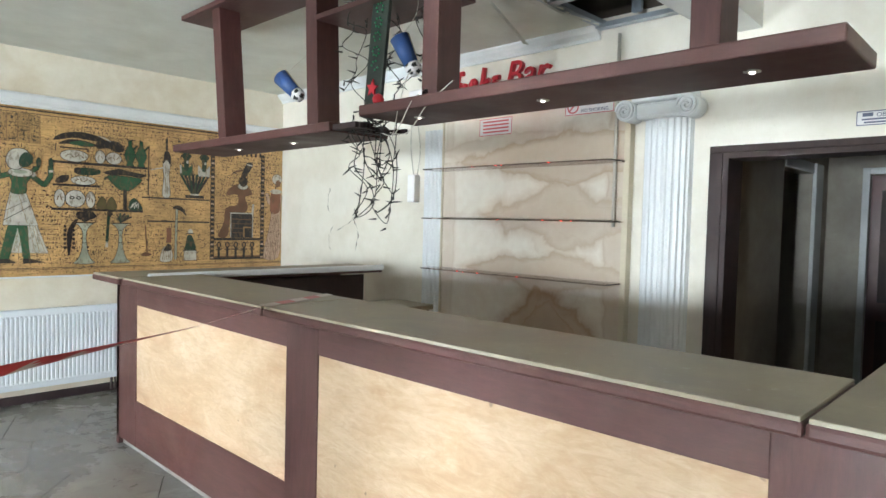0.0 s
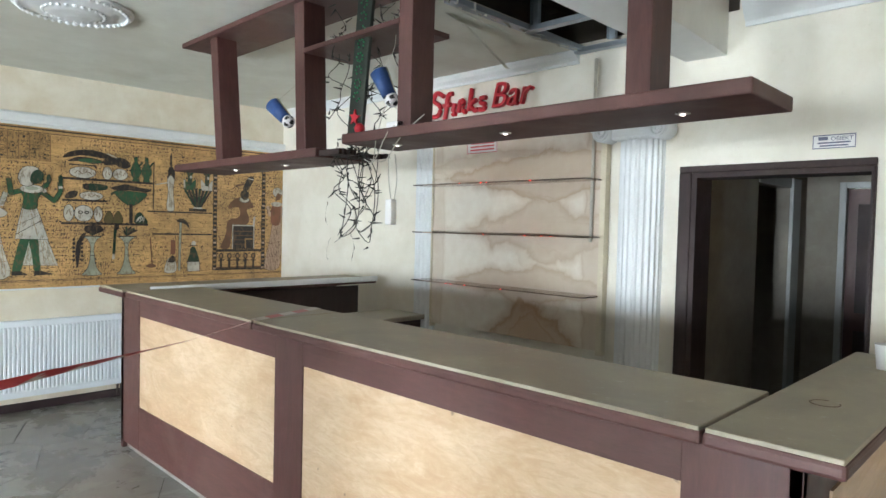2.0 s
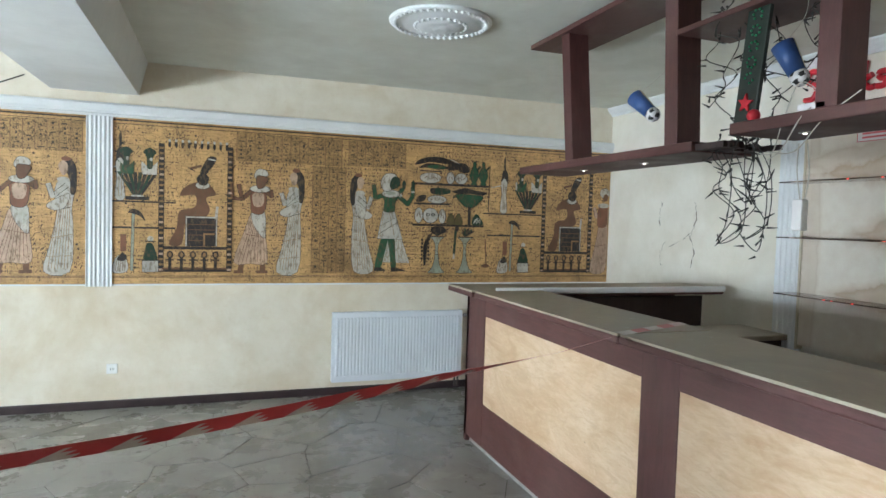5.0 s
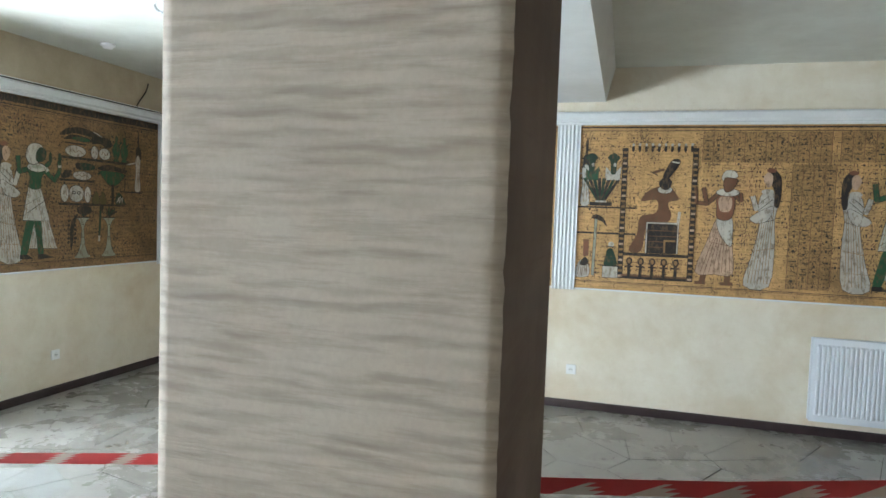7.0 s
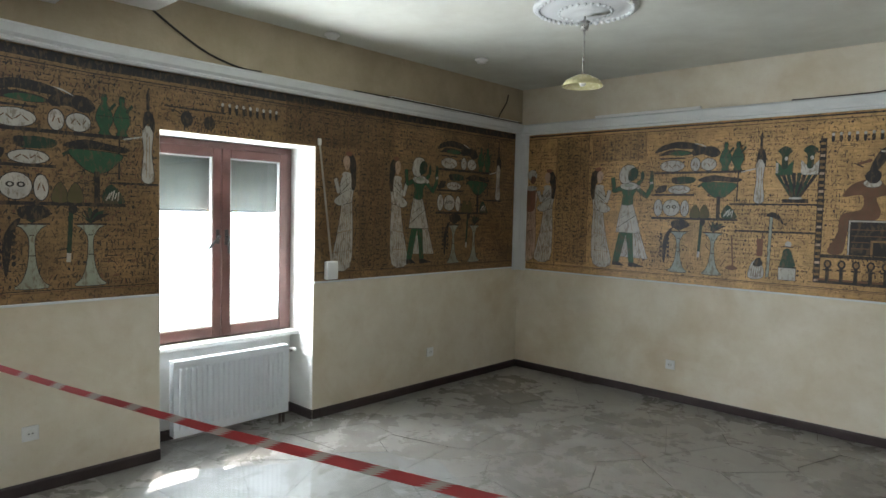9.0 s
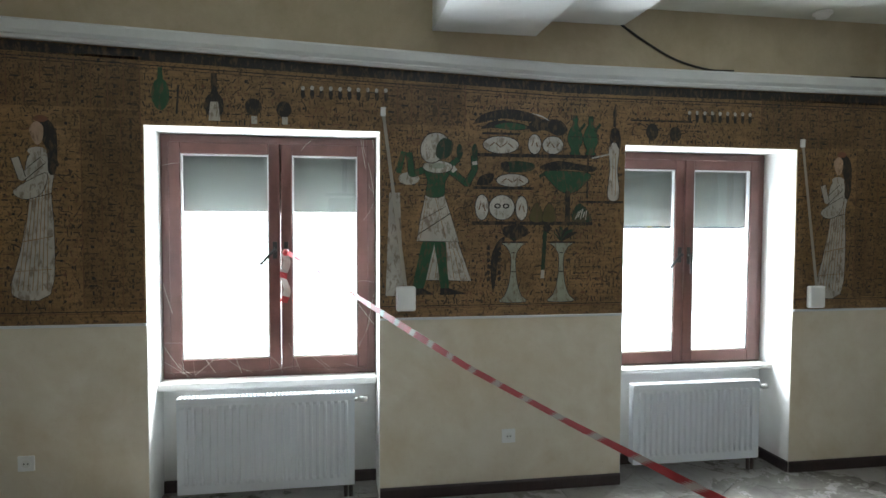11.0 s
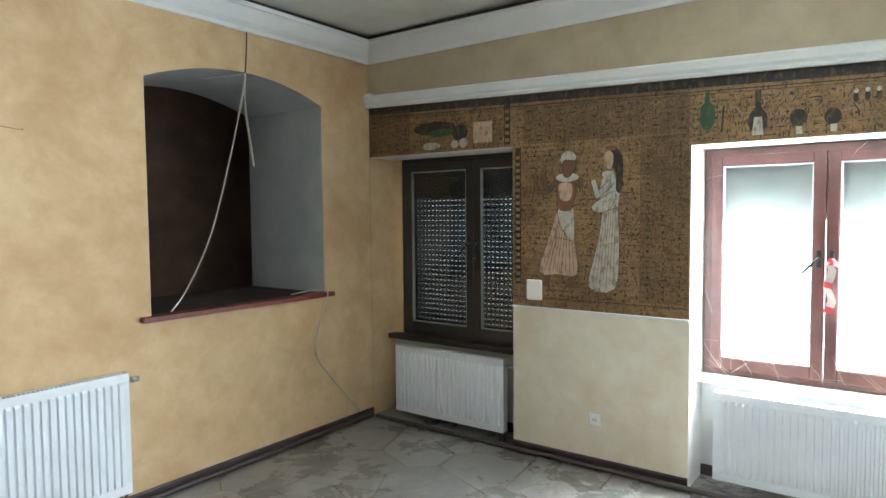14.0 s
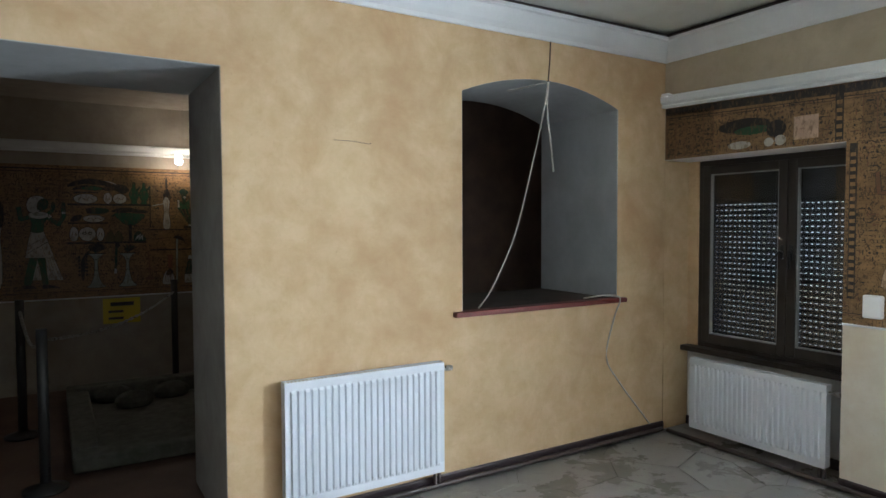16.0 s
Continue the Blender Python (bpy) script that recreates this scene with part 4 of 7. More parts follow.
# cobwebs round the bright window's frame
web = thing("cobweb", "torn white cobweb threads on the window frame", "cobweb", at=(XW - 0.28, 0.5, 0.7))
rng = random.Random(17)
for k in range(30):
    side = rng.choice("rrbbbtl")
    u, v = rng.random(), rng.uniform(0.05, 0.35)
    x = XW - 0.285 + rng.uniform(0.0, 0.05)
    if side == "b":
        a, b = (x, -0.09 + 1.15 * u, 0.70), (XW - 0.275, -0.09 + 1.15 * u + rng.uniform(-0.2, 0.2), 0.70 + v * 0.5)
    elif side == "t":
        a, b = (x, -0.06 + 1.1 * u, 2.07), (XW - 0.275, -0.06 + 1.1 * u + rng.uniform(-0.2, 0.2), 2.07 - v * 0.5)
    else:
        e = 1.10 if side == "r" else -0.10
        a, b = (x, e, 0.72 + 1.3 * u), (XW - 0.275, e + (-1 if side == "r" else 1) * v * 0.45, 0.72 + 1.3 * u + rng.uniform(-0.25, 0.25))
    mid = tuple((p + q) / 2 + rng.uniform(-0.012, 0.012) for p, q in zip(a, b))
    part("thread", tube(B(), [a, mid, b], rng.choice((0.0005, 0.0006, 0.0010)), 4), M_CABLE_W, web)

# sill of the arched opening
structure("arch_ledge", box(B(), ARCH[0] + 0.004, ARCH[1] - 0.004, YS - TC + 0.01, YS - 0.05, ARCH[2] + 0.002, ARCH[2] + 0.028), M_VOID, "dark ledge inside the arched opening", "ledge")
sl = box(B(), ARCH[0] - 0.065, ARCH[1] + 0.07, YS - 0.05, YS + 0.045, ARCH[2] - 0.002, ARCH[2] + 0.032, 0.006)
structure("arch_sill", sl, M_SILLRED, "dark red wooden sill of the arched opening", "sill")

# ---- daylight in the two open windows ----
window_light("daylight_1", -2.50, -1.40, 0.70, 2.05, 2.2, -5.60)
window_light("daylight_2", -0.02, 1.02, 0.72, 1.64, 130)
window_light("daylight_3", 2.66, 3.62, 0.69, 1.55, 120)

# ---- murals: printed paper with plain shapes in place of its pictures ----
class Mural:
    """One stretch of mural. Its shapes are laid flat on it; s runs to the right along the wall."""
    def __init__(self, name, lab, wall, s0, s1, z0, z1, rise=0.0, cuts=(), paper=None):
        paper = paper or M_PAP
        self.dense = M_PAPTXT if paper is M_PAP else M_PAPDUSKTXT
        self.wall, self.layer = wall, 0
        c = (s0 + s1) / 2
        at = {"A": (c, YN, z0), "B": (XW, c, z0), "R": (c, -6.7, z0)}[wall]
        self.root = thing(name, lab, "mural", at=at)
        for a, b, lo in cuts or ((s0, s1, z0),):
            bm = B()
            ta = z1 + (rail_lift(a) if rise else 0.0)
            tb = z1 + (rail_lift(b) if rise else 0.0)
            q = [(a, lo), (b, lo), (b, tb), (a, ta)]
            back = [bm.verts.new(self.at(s, z, 0.0)) for s, z in q]
            front = [bm.verts.new(self.at(s, z, 0.004)) for s, z in q]
            bm.faces.new(front)
            for k in range(4):
                bm.faces.new((back[k], back[(k + 1) % 4], front[(k + 1) % 4], front[k]))
            part("paper", bm, paper, self.root, "gold-brown printed papyrus paper")

    def at(self, s, z, d):
        if self.wall == "A":
            return (s, YN - d, z)
        if self.wall == "R":
            return (s, -6.7 + d, z)
        return (XW + d, s, z)

    def shapes(self, name, items, label=""):
        """items: (colour, points) laid one over the next."""
        bm, mats, index = B(), [], {}
        for i, (col, pts) in enumerate(items):
            if col not in index:
                index[col] = len(mats)
                mats.append(INK[col] if col in INK else self.dense)
            d = 0.0052 + 0.00025 * i
            f = bm.faces.new([bm.verts.new(self.at(s, z, d)) for s, z in pts])
            f.material_index = index[col]
        return part(name, bm, mats, self.root, label)


def el(cx, cz, rx, rz, n=14):
    return [(cx + rx * math.cos(2 * math.pi * k / n), cz + rz * math.sin(2 * math.pi * k / n)) for k in range(n)]


def rc(s0, s1, z0, z1):
    return [(s0, z0), (s1, z0), (s1, z1), (s0, z1)]


def tz(s, w0, w1, z0, z1, lean=0.0):
    return [(s - w0, z0), (s + w0, z0), (s + w1 + lean, z1), (s - w1 + lean, z1)]


def bar(s0, z0, s1, z1, w):
    dx, dz = s1 - s0, z1 - z0
    l = math.hypot(dx, dz)
    nx, nz = -dz / l * w / 2, dx / l * w / 2
    return [(s0 + nx, z0 + nz), (s0 - nx, z0 - nz), (s1 - nx, z1 - nz), (s1 + nx, z1 + nz)]


def sm(pts, n=4):
    """A closed smooth outline through the points."""
    out, k = [], len(pts)
    for i in range(k):
        (ax, az), (bx, bz), (cx, cz), (dx, dz) = (pts[(i + j - 1) % k] for j in range(4))
        for q in range(n):
            t = q / n
            out.append(tuple(0.5 * (2 * b_ + (c_ - a_) * t + (2 * a_ - 5 * b_ + 4 * c_ - d_) * t * t + (3 * b_ - a_ - 3 * c_ + d_) * t ** 3)
                             for a_, b_, c_, d_ in ((ax, bx, cx, dx), (az, bz, cz, dz))))
    return out


def lined(col, pts, w=0.006):
    """A printed patch with a thin black outline round it."""
    area = sum(pts[k][0] * pts[(k + 1) % len(pts)][1] - pts[(k + 1) % len(pts)][0] * pts[k][1] for k in range(len(pts)))
    sign = 1.0 if area > 0 else -1.0
    big = []
    for k in range(len(pts)):
        (ax, az), (bx, bz), (cx, cz) = pts[k - 1], pts[k], pts[(k + 1) % len(pts)]
        dx, dz = cx - ax, cz - az
        l = math.hypot(dx, dz) or 1.0
        big.append((bx + sign * dz / l * w, bz - sign * dx / l * w))
    return [("k", big), (col, pts)]


def limb(col, pts, w):
    it = []
    for (a0, b0), (a1, b1) in zip(pts, pts[1:]):
        it += lined(col, bar(a0, b0, a1, b1, w), 0.004)
    return it + [(col, el(a, b, w / 2, w / 2, 10)) for a, b in pts[1:-1]]


def turned(s, z, pts, face=1):
    return [(s + face * a, z + b) for a, b in pts]


def hatch(s, z, quad, n, col="k", w=0.003, face=1):
    """Fold lines between two edges of a patch: (top a, top b, foot a, foot b)."""
    (a0, a1), (b0, b1), (c0, c1), (d0, d1) = quad
    it = []
    for k in range(n):
        u = (k + 0.6) / n
        it.append((col, bar(s + face * (a0 + (b0 - a0) * u), z + a1 + (b1 - a1) * u, s + face * (c0 + (d0 - c0) * u), z + c1 + (d1 - c1) * u, w)))
    return it


def m_green(m, s, z=1.14):
    def P(*q):
        return turned(s, z, q)
    it = lined("w", P((-0.03, 0.56), (0.05, 0.56), (0.13, 0.30), (0.21, 0.075), (-0.09, 0.085)), 0.004)
    it += hatch(s, z, ((0.0, 0.30), (0.12, 0.30), (-0.06, 0.09), (0.20, 0.08)), 7, "t")
    it += [("g", sm(P((-0.065, 0.31), (-0.005, 0.31), (-0.035, 0.16), (-0.07, 0.03), (-0.125, 0.03), (-0.10, 0.18)))), ("g", sm(P((-0.005, 0.31), (0.055, 0.31), (0.068, 0.16), (0.08, 0.03), (0.035, 0.03), (0.015, 0.17)))),
           ("k", P((-0.13, 0.035), (-0.065, 0.035), (-0.01, 0.0), (-0.13, 0.0))), ("k", P((0.03, 0.035), (0.08, 0.035), (0.19, 0.0), (0.03, -0.005)))]
    it += lined("w", P((-0.055, 0.565), (0.05, 0.565), (0.085, 0.46), (0.135, 0.30), (-0.105, 0.305), (-0.08, 0.45)), 0.004)
    it += [("k", bar(s + 0.085, z + 0.46, s - 0.10, z + 0.34, 0.005)), ("k", bar(s + 0.06, z + 0.50, s - 0.085, z + 0.42, 0.003)), ("t", bar(s - 0.05, z + 0.55, s - 0.085, z + 0.32, 0.003)), ("t", bar(s, z + 0.55, s + 0.06, z + 0.32, 0.003))]
    it += limb("g", [(s - 0.05, z + 0.71), (s - 0.135, z + 0.68), (s - 0.15, z + 0.80)], 0.034)
    it += lined("g", sm(P((-0.05, 0.56), (0.045, 0.56), (0.055, 0.64), (0.095, 0.72), (0.02, 0.745), (-0.065, 0.72), (-0.045, 0.64))), 0.003)
    it += limb("g", [(s + 0.075, z + 0.71), (s + 0.18, z + 0.63), (s + 0.225, z + 0.71), (s + 0.222, z + 0.79)], 0.034)
    it += limb("g", [(s + 0.075, z + 0.72), (s + 0.13, z + 0.77)], 0.03)
    it += [("d", el(s + 0.225, z + 0.815, 0.018, 0.042)), ("d", el(s + 0.137, z + 0.81, 0.018, 0.045)), ("w", bar(s + 0.21, z + 0.745, s + 0.24, z + 0.75, 0.02)), ("w", bar(s + 0.09, z + 0.70, s + 0.115, z + 0.72, 0.03))]
    it += lined("w", el(s + 0.012, z + 0.722, 0.085, 0.034), 0.004) + [("c", el(s + 0.012, z + 0.728, 0.05, 0.016))]
    it += lined("w", sm(P((-0.085, 0.82), (-0.05, 0.895), (0.02, 0.91), (0.065, 0.88), (0.05, 0.80), (0.0, 0.75), (-0.06, 0.755))), 0.005)
    it += [("d", sm(P((0.01, 0.85), (0.045, 0.885), (0.088, 0.87), (0.098, 0.83), (0.08, 0.785), (0.03, 0.765), (0.0, 0.79))))]
    m.shapes("printed_shape", it, "green and white painted upright shape")


def m_robe(m, s, col="w", hair=True, z=1.14, h=0.88, lean=0.03):
    f = -1 if lean < 0 else 1
    k = h / 0.9

    def P(*q):
        return turned(s, z, [(a, b * k) for a, b in q], f)
    line = "b" if col == "p" else "t"
    it = lined(col, sm(P((-0.13, 0.0), (0.05, 0.0), (0.075, 0.30), (0.065, 0.52), (0.085, 0.66), (0.04, 0.73), (-0.03, 0.72), (-0.055, 0.62), (-0.04, 0.48), (-0.085, 0.22)), 3), 0.003)
    it += hatch(s, z, ((-0.03, 0.60 * k), (0.06, 0.60 * k), (-0.115, 0.02), (0.045, 0.02)), 7, line, 0.0035, f)
    it += [(line, bar(s - f * 0.08, z + 0.27 * k, s + f * 0.07, z + 0.30 * k, 0.004)), ("k", bar(s - f * 0.045, z + 0.49 * k, s + f * 0.065, z + 0.52 * k, 0.004)), (line, bar(s - f * 0.11, z + 0.12 * k, s + f * 0.06, z + 0.13 * k, 0.003))]
    it += limb(col, [(s + f * 0.03, z + 0.69 * k), (s - f * 0.07, z + 0.60 * k), (s - f * 0.10, z + 0.70 * k)], 0.034)
    it += lined(col, sm(P((-0.01, 0.60), (0.05, 0.62), (0.02, 0.52), (-0.06, 0.49), (-0.11, 0.53))), 0.003) if hair else []
    if hair:
        it += [("k", sm(P((0.0, 0.86), (0.05, 0.90), (0.095, 0.84), (0.10, 0.70), (0.085, 0.62), (0.055, 0.63), (0.05, 0.74)))), ("p", sm(P((-0.03, 0.84), (0.0, 0.885), (0.035, 0.86), (0.03, 0.79), (0.0, 0.77)))), ("r", el(s + f * 0.025, z + 0.90 * k, 0.035, 0.018)), ("w", el(s + f * 0.005, z + 0.735 * k, 0.045, 0.022))]
    else:
        it += [("r", sm(P((-0.05, 0.50), (0.05, 0.50), (0.065, 0.66), (0.05, 0.73), (-0.03, 0.73), (-0.055, 0.66)))), ("w", el(s + f * 0.01, z + 0.725 * k, 0.07, 0.026))]
        it += lined("w", el(s + f * 0.02, z + 0.86 * k, 0.058, 0.052), 0.003) + [("b", sm(P((0.02, 0.85), (0.06, 0.84), (0.055, 0.79), (0.02, 0.77), (0.0, 0.80))))]
    m.shapes("printed_shape", it, "pale painted robe-like shape")


def m_pair(m, s, z=1.13):
    def P(*q):
        return turned(s, z, q)
    it = [("b", bar(s - 0.12, z + 0.09, s - 0.14, z, 0.045)), ("b", bar(s + 0.05, z + 0.09, s + 0.05, z, 0.045)), ("b", rc(s - 0.19, s - 0.11, z - 0.012, z + 0.014)), ("b", rc(s, s + 0.09, z - 0.012, z + 0.014))]
    it += lined("p", sm(P((-0.19, 0.085), (-0.05, 0.075), (0.085, 0.08), (0.075, 0.28), (0.045, 0.52), (-0.045, 0.52), (-0.11, 0.34)), 3), 0.003)
    it += hatch(s, z, ((-0.03, 0.50), (0.04, 0.50), (-0.17, 0.09), (0.08, 0.09)), 8, "b", 0.0035) + [("b", bar(s - 0.10, z + 0.33, s + 0.07, z + 0.30, 0.004))]
    it += lined("w", sm(P((-0.045, 0.52), (0.055, 0.53), (0.07, 0.38), (0.06, 0.30), (0.0, 0.36), (-0.04, 0.44))), 0.003)
    it += lined("r", sm(P((-0.045, 0.52), (0.05, 0.52), (0.075, 0.68), (0.03, 0.73), (-0.06, 0.72), (-0.055, 0.62))), 0.004) + [("p", sm(P((-0.03, 0.58), (0.04, 0.58), (0.05, 0.68), (-0.04, 0.68))))]
    it += limb("b", [(s - 0.05, z + 0.71), (s - 0.13, z + 0.63), (s - 0.16, z + 0.76)], 0.028) + limb("b", [(s - 0.13, z + 0.63), (s - 0.21, z + 0.64), (s - 0.22, z + 0.76)], 0.024) + limb("b", [(s + 0.06, z + 0.71), (s + 0.12, z + 0.66), (s + 0.11, z + 0.72)], 0.026)
    it += lined("w", el(s + 0.02, z + 0.725, 0.085, 0.03), 0.003) + lined("w", sm(P((-0.03, 0.84), (0.0, 0.895), (0.06, 0.89), (0.085, 0.85), (0.04, 0.82), (0.0, 0.80))), 0.003) + lined("b", sm(P((-0.01, 0.83), (0.05, 0.835), (0.085, 0.82), (0.06, 0.76), (0.03, 0.73), (-0.005, 0.74))), 0.004)
    m.shapes("printed_shape", it, "pink and white painted upright shape")
    m_robe(m, s + 0.30, "w", True, z, 0.90, 0.03)


def loaf(cx, cz, rx, rz, marks=3):
    it = lined("w", el(cx, cz, rx, rz, 18), 0.005)
    for k in range(marks):
        u = (k + 0.5) / marks * 2 - 1
        it.append(("b", bar(cx + rx * (u * 0.7 - 0.12), cz - rz * 0.2 * (-1) ** k, cx + rx * (u * 0.7 + 0.16), cz + rz * 0.3 * (-1) ** k, 0.006)))
    return it


def m_table(m, s):
    """Rows of dishes, jars and stands."""
    def A(*q):
        return sm([(s + a, b) for a, b in q])
    it = [("k", rc(s, s + 0.76, 1.962, 1.982)), ("k", A((0.0, 2.15), (0.06, 2.205), (0.20, 2.235), (0.34, 2.215), (0.42, 2.165), (0.30, 2.17), (0.16, 2.18), (0.05, 2.155))),
          ("k", A((0.04, 2.12), (0.12, 2.165), (0.26, 2.16), (0.34, 2.13), (0.24, 2.115), (0.12, 2.125))), ("g", A((0.12, 2.135), (0.20, 2.158), (0.30, 2.145), (0.30, 2.125), (0.20, 2.118))),
          ("k", A((0.33, 2.16), (0.42, 2.185), (0.52, 2.175), (0.56, 2.12), (0.50, 2.09), (0.42, 2.12), (0.34, 2.11))), ("w", A((0.34, 2.215), (0.40, 2.195), (0.45, 2.175), (0.40, 2.205))), ("k", rc(s + 0.05, s + 0.27, 2.088, 2.10))]
    it += loaf(s + 0.16, 2.03, 0.105, 0.048, 4) + loaf(s + 0.36, 2.038, 0.038, 0.056, 2) + loaf(s + 0.47, 2.035, 0.062, 0.050, 3)
    for a in (0.605, 0.70):
        it += lined("g", A((a - 0.03, 1.985), (a + 0.03, 1.985), (a + 0.022, 2.01), (a + 0.046, 2.07), (a + 0.03, 2.13), (a + 0.012, 2.16), (a + 0.014, 2.195), (a - 0.014, 2.195), (a - 0.012, 2.16), (a - 0.03, 2.13), (a - 0.046, 2.07), (a - 0.022, 2.01)), 0.003)
        it += [("d", rc(s + a - 0.014, s + a + 0.014, 2.195, 2.21)), ("d", bar(s + a + 0.025, 2.12, s + a + 0.06, 2.165, 0.016)), ("d", rc(s + a - 0.038, s + a + 0.038, 2.085, 2.09))]
    m.shapes("printed_shape", it, "painted dishes and green jars on a black line")
    it = [("k", rc(s, s + 0.36, 1.775, 1.792)), ("k", A((0.02, 1.80), (0.05, 1.855), (0.12, 1.865), (0.10, 1.81))), ("d", A((0.16, 1.92), (0.25, 1.94), (0.36, 1.925), (0.34, 1.885), (0.20, 1.875))), ("k", A((0.16, 1.925), (0.20, 1.935), (0.21, 1.885), (0.17, 1.885)))]
    it += loaf(s + 0.23, 1.828, 0.095, 0.036, 4) + [("k", rc(s - 0.01, s + 0.72, 1.572, 1.592))]
    it += loaf(s + 0.05, 1.672, 0.038, 0.072, 2) + lined("w", el(s + 0.168, 1.672, 0.074, 0.07, 18), 0.005) + [("k", el(s + 0.142, 1.68, 0.020, 0.015)), ("k", el(s + 0.192, 1.68, 0.020, 0.015)), ("w", el(s + 0.142, 1.68, 0.010, 0.008)), ("w", el(s + 0.192, 1.68, 0.010, 0.008))] + loaf(s + 0.285, 1.668, 0.034, 0.068, 2)
    for a in (0.375, 0.452):
        it += lined("o", A((a - 0.036, 1.595), (a + 0.036, 1.595), (a + 0.034, 1.65), (a, 1.70), (a - 0.034, 1.65)), 0.003)
    it += [("k", A((0.39, 1.91), (0.50, 1.945), (0.62, 1.93), (0.74, 1.91), (0.70, 1.885), (0.56, 1.895), (0.44, 1.89)))]
    it += lined("g", A((0.42, 1.88), (0.56, 1.885), (0.70, 1.87), (0.66, 1.81), (0.60, 1.765), (0.53, 1.765), (0.47, 1.81)), 0.004)
    it += [("d", bar(s + 0.42, 1.87, s + 0.39, 1.85, 0.02)), ("k", rc(s + 0.548, s + 0.578, 1.592, 1.77)), ("d", A((0.60, 1.595), (0.71, 1.595), (0.69, 1.65), (0.64, 1.70), (0.60, 1.66)))]
    for k in range(5):
        it.append(("w", bar(s + 0.61 + 0.016 * k, 1.605 + 0.012 * (k % 2), s + 0.632 + 0.012 * k, 1.65 + 0.008 * (k % 3), 0.008)))
    m.shapes("printed_shape", it, "painted bowls and loaves on black lines")
    for a in (0.24, 0.53):
        def C(*q):
            return sm([(s + a + u, v) for u, v in q], 3)
        it = lined("c", C((-0.078, 1.125), (0.078, 1.125), (0.05, 1.16), (0.024, 1.23), (0.013, 1.33), (0.016, 1.40), (0.045, 1.45), (0.066, 1.465), (-0.066, 1.465), (-0.045, 1.45), (-0.016, 1.40), (-0.013, 1.33), (-0.024, 1.23), (-0.05, 1.16)), 0.004)
        it += [("k", bar(s + a - 0.015, 1.30, s + a + 0.015, 1.30, 0.005)), ("k", bar(s + a - 0.012, 1.41, s + a + 0.012, 1.41, 0.005)), ("k", rc(s + a - 0.085, s + a + 0.085, 1.468, 1.476))]
        for k in range(7):
            g = -1.1 + 0.36 * k
            it.append(("d" if k % 2 else "k", C((0.0, 1.475), (0.06 * math.sin(g) - 0.012, 1.51 + 0.03 * math.cos(g)), (0.115 * math.sin(g), 1.50 + 0.065 * math.cos(g)), (0.06 * math.sin(g) + 0.014, 1.50 + 0.02 * math.cos(g)))))
        if a < 0.4:
            it.append(("k", C((-0.05, 1.50), (-0.09, 1.48), (-0.135, 1.38), (-0.13, 1.22), (-0.115, 1.20), (-0.10, 1.30), (-0.085, 1.42))))
            for k in range(6):
                it += [("k", el(s + a - 0.15, 1.26 + 0.036 * k, 0.011, 0.014, 8)), ("k", el(s + a - 0.085, 1.26 + 0.036 * k, 0.011, 0.014, 8))]
            it.append(("k", C((-0.06, 1.56), (0.05, 1.57), (0.09, 1.53), (0.05, 1.50), (-0.05, 1.50))))
        else:
            it += [("d", bar(s + a - 0.10, 1.54, s + a - 0.112, 1.31, 0.024)), ("w", bar(s + a - 0.112, 1.31, s + a - 0.115, 1.26, 0.022)), ("k", el(s + a - 0.09, 1.555, 0.024, 0.026))]
        m.shapes("printed_shape", it, "painted pale stand with dark bundle")


